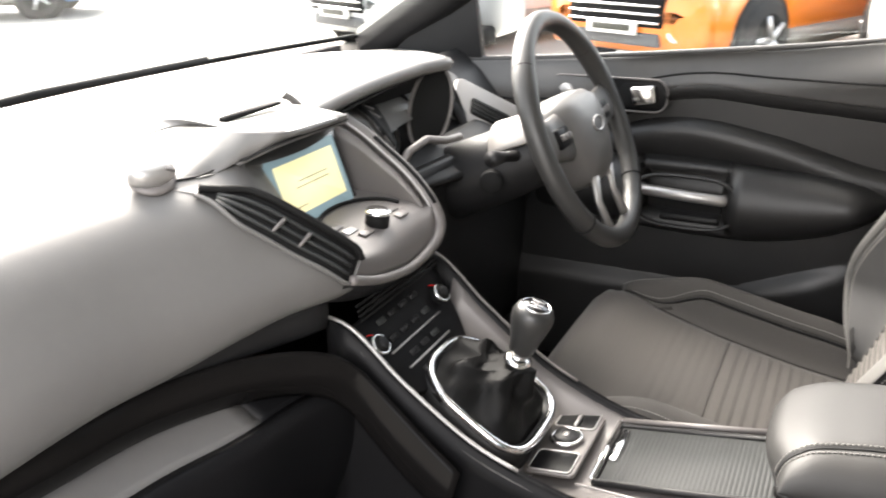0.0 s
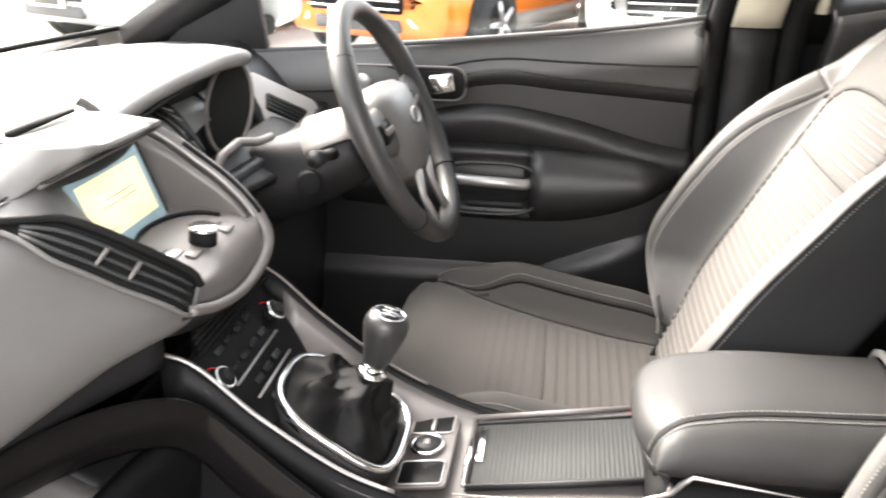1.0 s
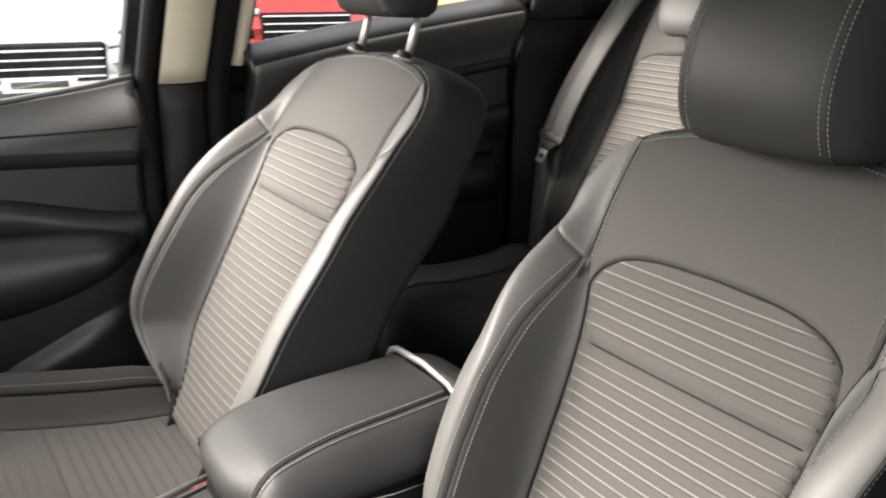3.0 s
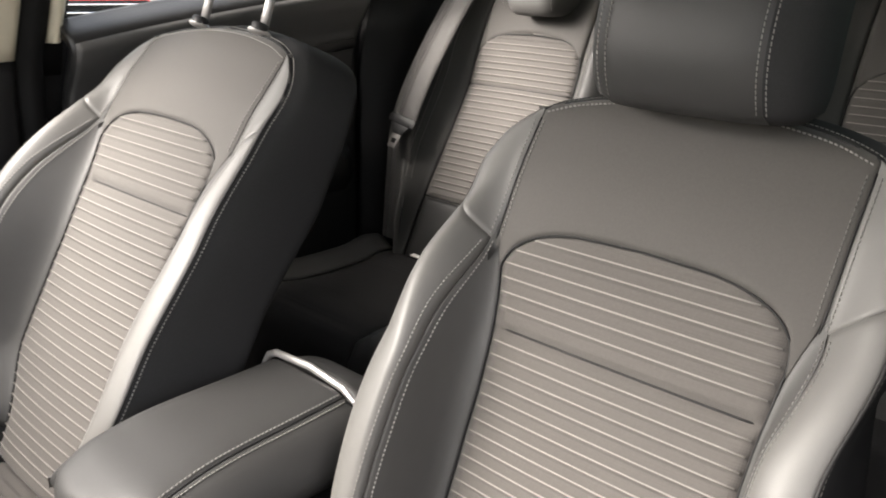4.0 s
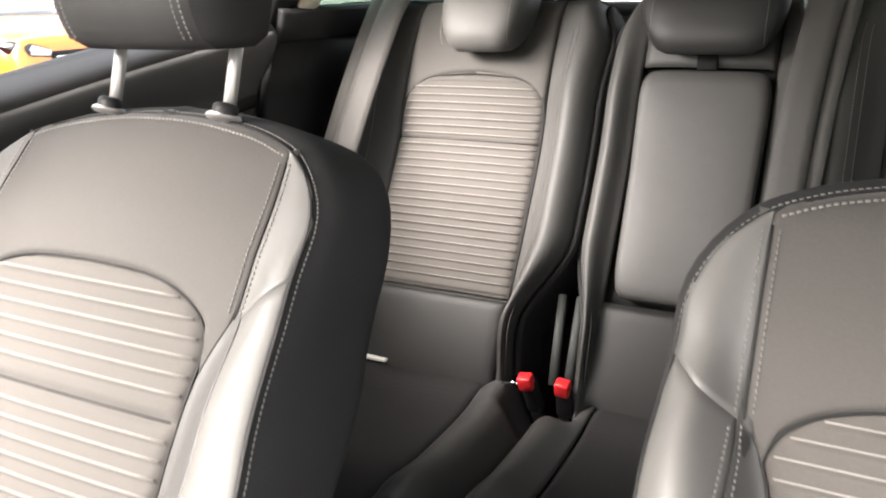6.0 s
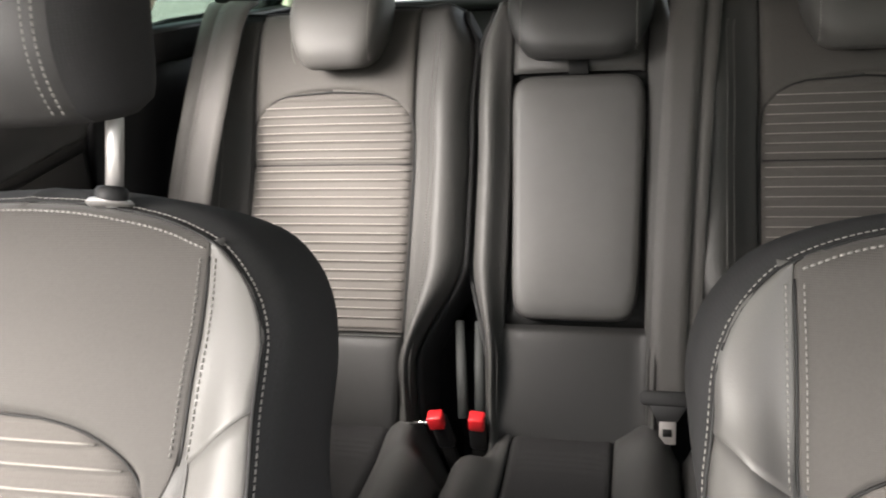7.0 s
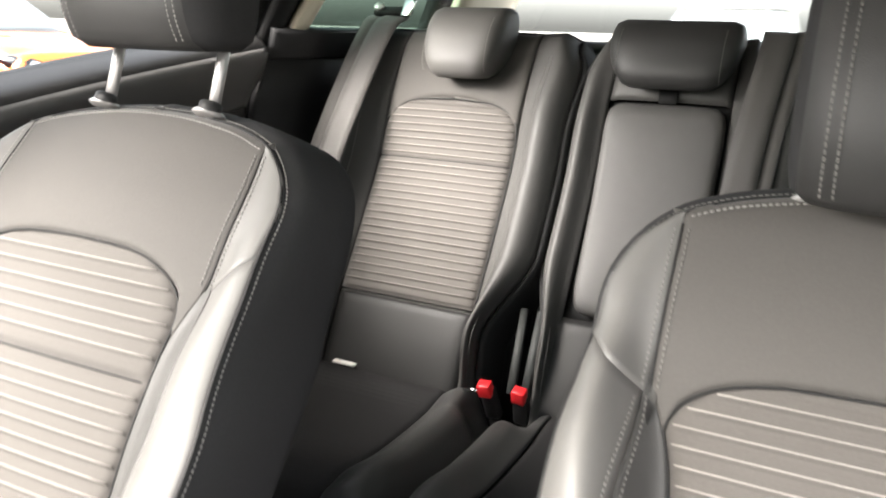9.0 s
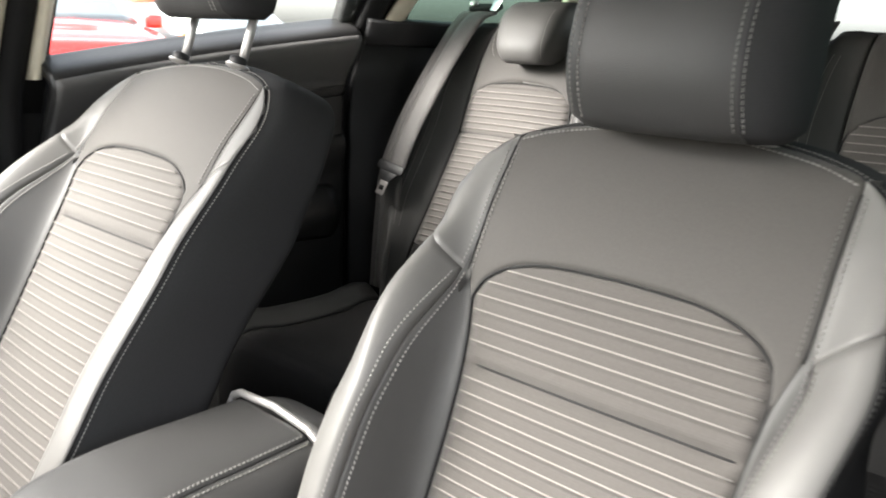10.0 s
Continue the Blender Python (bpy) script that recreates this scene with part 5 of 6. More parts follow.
def armrest():
    t = thing("centre_armrest", (0.015, -0.03, 0.745), "padded charcoal leatherette armrest lid on the console", "armrest")
    qy = spl([0, 0.05, 0.12, 0.22, 0.4, 0.8, 1], [0.096, 0.108, 0.102, 0.076, 0.022, -0.11, -0.168])
    qz = spl([0, 0.05, 0.12, 0.22, 0.4, 0.8, 1], [0.748, 0.768, 0.787, 0.801, 0.812, 0.819, 0.821])
    near = spl([0, 0.1, 0.2, 0.4, 1], [-0.062, -0.068, -0.064, -0.056, -0.046])
    far = spl([0, 0.1, 0.25, 1], [0.074, 0.082, 0.088, 0.089])

    def top(a, b):
        x0, x1 = near(b), far(b)
        u = 2 * a - 1
        e0, e1 = a * (x1 - x0), (1 - a) * (x1 - x0)
        drop = 0.005 * math.exp(-e0 / 0.012) + 0.014 * math.exp(-e1 / 0.008) + 0.010 * smooth(0.5, 0, a) * smooth(0.26, 0.02, b)
        return Vector((x0 + (x1 - x0) * a, qy(b) - 0.020 * abs(u) ** 3 * smooth(0.35, 0, b), qz(b) - drop))
    part("lid_pad", sheet(top, 36, 48, 0.012, True), LID_LEATHER, t, "charcoal leatherette pad")

    def side(s, a, b):
        p = top(0 if s < 0 else 1, a)
        out = -0.096 if s < 0 else 0.108
        zb = 0.752 + 0.012 * smooth(0.2, 0, a)
        return Vector((p.x + (out - p.x) * math.sin(math.pi / 2 * min(b * 1.15, 1)) - s * 0.006 * smooth(0.8, 1, b), p.y - 0.004 * b * smooth(0.3, 0, a),
                       p.z - 0.001 + (zb - p.z) * (1 - math.cos(math.pi / 2 * b)) ** 0.9))
    for s in (1, -1):
        part("lid_side", sheet(lambda a, b, s=s: side(s, a, b), 48, 16, 0.008, s < 0), LID_LEATHER, t, "charcoal leatherette side")
        part("seam", sweep([top(0 if s < 0 else 1, k / 48) - Vector((0, 0, 0.0006)) for k in range(49)], 0.0012, 6), SEAM, t)
        if s > 0:
            continue
        st = bmesh.new()
        stitches([top(0.030 if s < 0 else 0.965, k / 60) + Vector((0, 0, 0.0006)) for k in range(2, 61)], (s * 0.2, 0, 1), length=0.0036, gap=0.0014, r=0.0006, bm=st)
        stitches([side(s, k / 60, 0.085) + Vector((s * 0.0006, 0, 0.0004)) for k in range(2, 61)], (s, 0, 0.6), length=0.0036, gap=0.0014, r=0.0006, bm=st)
        part("stitching", st, THREAD, t, "pale sewn stitching", kind="stuff")
    part("front_roll", sheet(lambda a, b: top(a, 0.0) + Vector((0, -0.022 * b, -0.008 * b)), 20, 3, 0.008, True), LID_LEATHER, t)
    strip = [(0.110, -0.172, 0.765), (0.107, -0.174, 0.795), (0.097, -0.175, 0.814), (0.082, -0.175, 0.8215), (0.02, -0.176, 0.8255), (-0.036, -0.177, 0.8185), (-0.055, -0.177, 0.808), (-0.078, -0.175, 0.785), (-0.098, -0.172, 0.758)]
    part("hinge_strip", sweep(strip, 0.0048, 10, up=(0, 1, 0), flatten=0.8), SATIN, t, "satin silver strip behind the pad")

    def tail(a, b):
        x = -0.092 + 0.200 * a
        e = 1 - abs(2 * a - 1) ** 4
        return (x, -0.178 - 0.062 * math.sin(math.pi / 2 * b), 0.750 + (0.068 * e - 0.004) * math.cos(math.pi / 2 * b) ** 0.8)
    part("rear_cover", sheet(tail, 24, 12, 0.01), LID_LEATHER, t, "black plastic rear cover")
    # base coloured near black for the same seat shadow
    part("lid_base", rbox((0.172, 0.240, 0.024), (0.008, -0.060, 0.744), 0.008), RUBBER, t)
    return t


armrest()
for x, y, z in ((0.118, 0.085, 0.675), (-0.108, -0.03, 0.675)):
    b = thing("front_belt_buckle", (x, y, z - 0.07), "belt buckle with red button beside the console", "belt buckle", "front belt buckles")
    part("housing", rbox((0.022, 0.034, 0.075), (x, y, z - 0.03), 0.006), PLASTIC, b)
    part("button", rbox((0.020, 0.030, 0.016), (x, y, z + 0.012), 0.003), REDPLASTIC, b, "red release button")


# ---- steering wheel ----
def steering_wheel():
    c = Vector((0.350, 0.457, 0.998))
    w = thing("steering_wheel", c, "three-spoke leather steering wheel with satin inserts", "steering wheel")
    ax = Vector((0, -0.909, 0.417))          # towards the driver
    up = Vector((0, 0.417, 0.909))
    rt = Vector((1, 0, 0))

    def at(r, deg, d=0.0):
        a = radians(deg)
        return c + (rt * math.cos(a) + up * math.sin(a)) * r + ax * d
    R = 0.172
    part("rim", sweep([at(R, 360 * k / 72, 0.018) for k in range(72)], [0.0155 + 0.002 * math.exp(-((((360 * k / 72) - 35 + 180) % 360 - 180) / 16) ** 2) + 0.002 * math.exp(-((((360 * k / 72) - 145 + 180) % 360 - 180) / 16) ** 2) for k in range(72)],
                      14, True, up=ax), RIMLEATHER, w, "smooth charcoal leather rim")
    for deg in (40, 138, 222, 318):
        q = at(R, deg, 0.018)
        rad = (q - ax * 0.018 - c).normalized()
        part("rim_seam", sweep([q + rad * 0.0160 * math.cos(t) + ax * 0.0160 * math.sin(t) for t in [2 * math.pi * k / 20 for k in range(20)]], 0.0013, 5, True), RUBBER, w, "dark seam round the rim")
    boss = [(0.082, 0.036), (0.086, 0.000), (0.070, -0.045), (0.036, -0.080), (-0.036, -0.080), (-0.070, -0.045), (-0.086, 0.000), (-0.082, 0.036), (-0.050, 0.056), (0.050, 0.056)]
    outline = curve3([(x, y, 0) for x, y in boss + boss[:1]], 60)[:-1]
    rings = []
    for q, d in ((1.02, -0.03), (1.03, 0.0), (0.98, 0.020), (0.80, 0.034), (0.45, 0.042), (0.1, 0.044)):
        rings.append([c + rt * p[0] * q + up * p[1] * q + ax * d for p in outline])
    part("boss", loft(rings), BOSS, w, "grey airbag boss")
    part("emblem", sweep([c + ax * 0.0445 + rt * 0.021 * math.cos(t) + up * 0.011 * math.sin(t) for t in [2 * math.pi * k / 32 for k in range(32)]], 0.0016, 6, True), SATIN, w, "plain silver oval badge")
    for s in (1, -1):
        sp = [at(0.055, 0 if s > 0 else 180, 0.018) + up * 0.004, at(0.11, 4 if s > 0 else 176, 0.010), at(0.160, 6 if s > 0 else 174, 0.014)]
        part("spoke", sweep(sp, [0.040, 0.032, 0.030], 14, flatten=0.34, up=ax), BOSS, w)
        pad = part("button_pad", rbox((0.044, 0.030, 0.010), at(0.098, 4 if s > 0 else 176, 0.022), 0.005, Matrix((rt, up, ax)).transposed()), SATINBLACK, w, "satin black button pad")
        for i in range(3):
            part("button", rbox((0.009, 0.009, 0.004), at(0.098 + 0.014 * (i - 1), 4 if s > 0 else 176, 0.029), 0.0015, Matrix((rt, up, ax)).transposed()), TRIMGREY, pad)
        low = [at(0.078, 270 + s * 27, 0.022), at(0.115, 270 + s * 20, 0.014), at(0.158, 270 + s * 15, 0.016)]
        part("lower_spoke", sweep(low, [0.011, 0.0085, 0.011], 10, flatten=0.6, up=ax), SATIN, w, "satin silver lower spoke")
    col = thing("steering_column", (0.362, 0.56, 0.95), "grey and black steering column cowl with stalks", "steering column")
    rings = []
    for k, (d, r) in enumerate(((-0.040, 0.050), (-0.05, 0.060), (-0.12, 0.068), (-0.20, 0.072), (-0.26, 0.075))):
        rings.append([c + ax * d + rt * r * math.cos(t) * 1.05 + up * (r * 0.85 * math.sin(t) - 0.01) for t in [2 * math.pi * i / 28 for i in range(28)]])
    part("cowl", loft(rings), PLASTIC, col, "black plastic cowl")
    part("cowl_top", loft([[c + ax * d + rt * r * math.cos(t) * 1.08 + up * (r * 0.90 * math.sin(t) - 0.008) for t in [radians(25 + 130 * i / 24) for i in range(25)]] + [c + ax * d + rt * r * math.cos(t) * 1.02 + up * (r * 0.84 * math.sin(t) - 0.010) for t in [radians(155 - 130 * i / 24) for i in range(25)]] for d, r in ((-0.042, 0.056), (-0.05, 0.064), (-0.08, 0.070), (-0.11, 0.073))]), PALEGREY, col, "pale grey upper column cover")
    for s in (1, -1):
        part("stalk", sweep([c + ax * -0.075 + rt * s * 0.05, c + ax * -0.065 + rt * s * 0.115 + up * 0.012, c + ax * -0.06 + rt * s * 0.165 + up * 0.020], [0.009, 0.008, 0.0125], 10), PLASTIC, col, "black control stalk")
    part("ignition_barrel", disc(c + ax * -0.12 - rt * 0.078 - up * 0.02, (-1, -0.3, 0), 0.018, 0.02), RUBBER, col)


steering_wheel()

# ---- dashboard ----
def frame_of(normal, along):
    """A turn whose x runs along a direction and whose z is the normal."""
    z = Vector(normal).normalized()
    x = Vector(along)
    x = (x - z * x.dot(z)).normalized()
    return Matrix((x, z.cross(x), z)).transposed()


Y_LOW = spl([-0.74, -0.50, -0.335, -0.225, -0.14, 0.09, 0.20, 0.45, 0.74], [0.72, 0.668, 0.640, 0.594, 0.556, 0.60, 0.66, 0.69, 0.72])
PROF_Y = spl([0, 0.04, 0.11, 0.25, 0.40, 0.52, 0.64, 0.80, 0.92, 1], [0.034, 0.012, 0.002, 0.022, 0.058, 0.103, 0.165, 0.28, 0.40, 0.47])
PROF_Z = spl([0, 0.04, 0.11, 0.25, 0.40, 0.52, 0.64, 0.80, 0.92, 1], [0.868, 0.880, 0.915, 0.985, 1.036, 1.056, 1.066, 1.073, 1.072, 1.062])


def low_z(x):
    """How much the pad's lower edge climbs towards the centre console."""
    return 0.030 * smooth(-0.36, -0.17, x) - 0.018 * smooth(-0.36, -0.62, x)


def dashboard():
    d = thing("dashboard", (0, 0.75, 0.70), "grey soft-touch dashboard with a raised centre pod and hooded dials", "dashboard")

    def top(x, b):
        y = Y_LOW(x) + PROF_Y(b)
        y = y + (1.13 - 0.10 * (x / 0.74) ** 2 - Y_LOW(x) - PROF_Y(1)) * smooth(0.5, 1, b)
        return Vector((x, y, PROF_Z(b) - 0.02 * smooth(0.45, 0.74, abs(x)) + (low_z(x) if x < 0 else 0) * smooth(0.28, 0, b)))
    def skin(*sheets):
        bm = join(*sheets)
        bmesh.ops.remove_doubles(bm, verts=bm.verts, dist=0.0006)
        bmesh.ops.recalc_face_normals(bm, faces=bm.faces)
        return bm
    cut = lambda x: 0.515 if x < -0.262 else 0.515 + (0.150 - 0.515) * (x + 0.262) / 0.122

    def patch(x0, x1, n, b0, b1, m):
        return sheet(lambda a, b: top(x0 + (x1 - x0) * a, b0(x0 + (x1 - x0) * a) * (1 - b) + b1 * b), n, m, 0.02, True, True)
    lower = [sheet(lambda a, b: top(-0.74 + 0.478 * a, 0.515 * b), 34, 24, 0.02, True, True),
             sheet(lambda a, b: top(-0.262 + 0.140 * a, cut(-0.262 + 0.140 * a) * b), 18, 24, 0.02, True, True),
             sheet(lambda a, b: top(-0.74 + 0.478 * a, 0.515 + 0.485 * b), 34, 22, 0.02, True, True),
             sheet(lambda a, b: top(-0.262 + 0.377 * a, 0.515 + 0.485 * b), 24, 22, 0.02, True, True),
             sheet(lambda a, b: top(0.115 + 0.625 * a, 0.515 + 0.485 * b), 36, 22, 0.02, True, True),
             sheet(lambda a, b: top(0.115 + 0.625 * a, 0.30 + 0.215 * b), 36, 12, 0.02, True, True)]
    part("pad", skin(*lower), PAD, d, "broad soft grey dash pad")

    inner = [spl([0, 0.3, 0.5, 0.62, 1], v) for v in ([-0.252, -0.200, -0.162, -0.121, -0.119], [0.704, 0.689, 0.676, 0.692, 0.660], [1.056, 1.053, 1.062, 1.054, 0.944])]

    def cheek(a, b):
        v = top(-0.262 + 0.140 * a, cut(-0.262 + 0.140 * a))
        w = Vector((inner[0](a), inner[1](a), inner[2](a)))
        return v.lerp(w, b) - Vector((0.2, 0.5, 0.8)) * 0.006 * math.sin(math.pi * b)
    part("pod_cheek", sheet(cheek, 24, 14, 0.003, True), PAD, d, "sloping grey cheek beside the screen")
    # centre pod: a flat lip with a slot and a small sensor fin
    kn = [0, 0.2, 0.4, 0.6, 0.8, 1]
    rim = [spl(kn, v) for v in ([-0.180, -0.142, -0.163, -0.169, -0.140, -0.020], [0.832, 0.775, 0.689, 0.642, 0.613, 0.621], [1.070, 1.088, 1.098, 1.099, 1.096, 1.089])]
    base = [spl(kn, v) for v in ([-0.200, -0.242, -0.199, -0.175, -0.148, -0.016], [0.832, 0.712, 0.686, 0.655, 0.623, 0.626], [1.060, 1.0565, 1.053, 1.070, 1.086, 1.083])]

    def lip_top(a, b):
        c = Vector((rim[0](a), rim[1](a), rim[2](a)))
        k = Vector((-0.175 + 0.215 * a, 0.93, 1.072))
        p = c.lerp(k, b)
        return p + Vector((0, 0, 0.008 * math.sin(math.pi * min(b * 1.3, 1)) * smooth(0, 0.3, a)))
    pod = part("pod_lip", sheet(lip_top, 30, 16, 0.006, False), PAD, d, "smooth overhanging pod lip")

    def fascia(a, b):
        c, k = Vector((rim[0](a), rim[1](a), rim[2](a))), Vector((base[0](a), base[1](a), base[2](a)))
        return c.lerp(k, b) + Vector((-0.5, -0.5, 0)) * 0.004 * math.sin(math.pi * b)
    part("pod_fascia", sheet(fascia, 30, 14, 0.006, True), PAD, pod, "curved grey fascia under the lip")
    part("pod_side", sheet(lambda a, b: Vector((-0.020, 0.621, 1.089)).lerp(Vector((0.04, 0.92, 1.072)), a).lerp(Vector((-0.014, 0.630, 1.078)).lerp(Vector((0.05, 0.92, 1.05)), a), b), 10, 4, 0.006, True), PAD, pod)
    part("lip_underside", sheet(lambda a, b: Vector((base[0](0.56 + 0.44 * a), base[1](0.56 + 0.44 * a), base[2](0.56 + 0.44 * a) - 0.001)).lerp(Vector((-0.15 + 0.20 * a, 0.722, 1.060)), b), 20, 8, 0.004), PAD, pod)
    part("lip_seam", sweep([(inner[0](q) - 0.001, inner[1](q) - 0.001, inner[2](q) + 0.0035) for q in [0.04 + 0.40 * k / 10 for k in range(11)]] + [(base[0](q) - 0.003, base[1](q) - 0.004, base[2](q)) for q in [0.60 + 0.40 * k / 14 for k in range(15)]], 0.0014, 6), SEAM, pod, "dark joint under the lip")
    part("pod_slot", prism([(-0.052, -0.007), (0.052, -0.012), (0.052, 0.006), (-0.052, 0.003)], 0.004, pose(-0.092, 0.712, 1.0995, 2, 0, 3), 0), RUBBER, pod, "dark open slot")
    part("sensor_fin", loft([[(-0.026 + 0.0016 * s * (1 - 0.6 * h) - 0.012 * h * h, 0.690 + 0.016 * (t - 0.5) * (1 - 0.5 * h) + 0.010 * h, 1.097 + 0.018 * h * (1 - 0.5 * t)) for s, t in ((-1, 0), (1, 0), (1, 1), (-1, 1))] for h in (0, 0.35, 0.7, 1)]), PAD, pod)
    # screen in its recess
    scr = thing("touch_screen", (-0.02, 0.685, 0.96), "lit touch screen showing a pale yellow notice on blue", "screen")
    tilt = frame_of((0, -0.945, 0.326), (1, 0, 0)).to_4x4()
    m = Matrix.Translation((-0.034, 0.676, 0.998)) @ tilt
    part("bezel", prism(rounded(0.172, 0.114, 0.006), 0.010, m @ Matrix.Translation((0, 0, -0.008)), 0.002), GLOSS, scr, "gloss black bezel")
    face = part("display", prism(rounded(0.150, 0.096, 0.002), 0.002, m @ Matrix.Translation((0, 0, 0.0015)), 0), SCREEN_BLUE, scr, "blue-grey lit display")
    part("notice", prism(rounded(0.124, 0.064, 0.001), 0.001, m @ Matrix.Translation((0.002, 0.004, 0.0035)), 0), SCREEN_YELLOW, face, "pale yellow notice panel")
    bars = join(*[rbox((w, 0.0013, 0.0006), (x, y, 0.0050), 0.0001, seg=1) for x, y, w in ((0.008, 0.010, 0.060), (0.004, 0.003, 0.070), (-0.034, -0.020, 0.028))])
    bars.transform(m)
    part("text_lines", bars, FAINT, face, "dark unreadable text lines")
    part("screen_key", disc(m @ Vector((-0.078, 0.046, 0.003)), m.to_3x3() @ Vector((0, 0, 1)), 0.006, 0.004), TRIMGREY, scr)
    part("recess_back", sheet(lambda a, b: (-0.135 + 0.225 * a, 0.712 - 0.02 * b, 0.93 + 0.15 * (1 - b)), 6, 6, 0.01), PLASTIC, d)
    rim_pts = [(0.080, 0.715, 1.066), (0.088, 0.690, 1.050), (0.096, 0.668, 1.033), (0.101, 0.645, 1.013), (0.104, 0.612, 0.986), (0.106, 0.585, 0.956), (0.104, 0.566, 0.926),
               (0.087, 0.558, 0.906), (0.044, 0.554, 0.895), (-0.014, 0.551, 0.895), (-0.084, 0.549, 0.910), (-0.143, 0.551, 0.932)]
    round_pod = [Vector(p) for p in curve3(rim_pts, 66)]
    wall_rim = round_pod[:37]

    def wall(a, b):
        p = wall_rim[min(int(round(a * 32)), 36)]
        return (p.x - 0.012, p.y, 0.915 + (p.z - 0.004 - 0.915) * b)
    part("pod_wall", sheet(wall, 32, 8, 0.012, True), TRIMGREY, d, "grey wall beside the screen")
    part("pod_rim", sweep(round_pod, [0.0095 - 0.0035 * smooth(38, 56, k) for k in range(67)], 12), TRIMGREY, d, "rounded grey rim flowing round the screen pod")
    part("rim_groove", sweep([p + Vector((-0.0045, -0.006, 0.0055)) for p in round_pod[14:34]], 0.0032, 6), RUBBER, d, "dark slot in the rim")
    part("rim_line", sweep([p + Vector((-0.0115, -0.001, 0.003)) for p in round_pod[2:36]], 0.0016, 6), SATIN, d, "thin bright line inside the rim")
    part("pod_chin", sheet(lambda a, b: round_pod[int(round(28 + 38 * a))] + Vector((-0.004 * b, 0.045 * b, -0.034 * math.sin(math.pi / 2 * b))), 38, 6, 0.006), PLASTIC, d, "dark underside of the screen pod")
    front_y = spl([-0.150, -0.084, -0.014, 0.044, 0.087, 0.104], [0.555, 0.552, 0.554, 0.557, 0.561, 0.573])
    front_z = spl([-0.150, -0.084, -0.014, 0.044, 0.087, 0.104], [0.932, 0.911, 0.897, 0.897, 0.908, 0.926])

    def ledge(a, b):
        x = -0.142 + 0.242 * a
        fr, lo = front_y(x), front_z(x)
        yy = spl([0, 0.5, 0.72, 0.88, 1], [0.712, 0.612, fr + 0.020, fr + 0.004, fr])(b)
        zz = spl([0, 0.5, 0.72, 0.88, 1], [0.965, 0.954, 0.944, lo + 0.026, lo + 0.003])(b)
        return (x, yy, zz)
    led = part("control_ledge", sheet(ledge, 28, 26, 0.014, True), TRIMGREY, d, "warm grey ledge below the screen")
    part("volume_knob", disc((-0.012, 0.592, 0.955), (0, -0.15, 1), 0.0155, 0.020, 28, 0.004), RUBBER, led, "black knob with chrome top")
    part("knob_cap", disc((-0.012, 0.590, 0.967), (0, -0.15, 1), 0.0165, 0.005, 28, 0.002), CHROME, led, "chrome cap")
    lz = spl([0.56, 0.575, 0.612, 0.712], [0.930, 0.944, 0.954, 0.965])
    for x, y, w, mat in ((-0.062, 0.622, 0.022, TRIMGREY), (-0.056, 0.605, 0.022, SATIN), (-0.046, 0.588, 0.022, TRIMGREY), (0.030, 0.618, 0.022, TRIMGREY), (0.036, 0.601, 0.022, TRIMGREY), (0.034, 0.584, 0.022, TRIMGREY)):
        part("media_button", rbox((w, 0.012, 0.0030), (x, y, lz(y) + 0.0006), 0.0012, Euler((radians(14), 0, 0)).to_matrix()), mat, led)
    part("ledge_arc", sweep([(-0.014 + 0.078 * math.cos(t), 0.600 + 0.058 * math.sin(t), lz(0.600 + 0.058 * math.sin(t)) + 0.002) for t in [math.pi * (0.02 + 0.96 * k / 24) for k in range(25)]], 0.0026, 6), RUBBER, led, "dark groove round the controls")
    # slanted oval vents flanking the pod
    for x0, b0, x1, b1 in ((-0.236, 0.445, -0.128, 0.120), (0.215, 0.515, 0.135, 0.320)):
        def on_pad(t, w, up, x0=x0, b0=b0, x1=x1, b1=b1):
            p = top(x0 + (x1 - x0) * t, b0 + (b1 - b0) * t)
            tx = top(x0 + (x1 - x0) * t + 0.01, b0 + (b1 - b0) * t) - p
            tb = top(x0 + (x1 - x0) * t, b0 + (b1 - b0) * t + 0.02) - p
            nn = tx.cross(tb).normalized()
            nn = -nn if nn.y > 0 else nn
            along = (top(x1, b1) - top(x0, b0)).normalized()
            across = nn.cross(along).normalized()
            return p + across * w + nn * up
        half_w = lambda t: 0.004 + 0.0165 * smooth(0, 0.28, t) * (1 - 0.45 * max(0, (t - 0.90) / 0.10) ** 2)
        v = part("air_vent", sheet(lambda a, b: on_pad(b, (2 * a - 1) * half_w(b), 0.003), 8, 30, 0.006, x0 < 0), RUBBER, d, "dark slanted air vent")
        loop = [on_pad(k / 30, half_w(k / 30) + 0.002, 0.004) for k in range(31)] + [on_pad(k / 30, -half_w(k / 30) - 0.002, 0.004) for k in range(30, -1, -1)]
        part("vent_rim", sweep(loop, 0.0026, 8, True), PAD, v, "grey rounded rim")
        part("vent_bar", sweep([on_pad(k / 20, -half_w(k / 20) - 0.001 if x0 > 0 else half_w(k / 20) + 0.001, 0.006) for k in range(21)], 0.0042, 8), RUBBER, v, "black upper bar")
        for k in range(3):
            part("vent_slat", sweep([on_pad(0.10 + 0.83 * i / 12, (-0.55 + 0.5 * k) * half_w(0.10 + 0.83 * i / 12), 0.0045) for i in range(13)], 0.0040, 8, flatten=0.5), SHUTTER, v)
        for t in (0.42, 0.58):
            part("vent_guide", sweep([on_pad(t, -0.013, 0.0085), on_pad(t + 0.035, 0.006, 0.0085)], [0.0016, 0.0030], 6), TRIMGREY, v)
    stem = thing("vent_wheel", (-0.255, 0.712, 1.06), "small chrome-edged thumb control on the dash", "control")
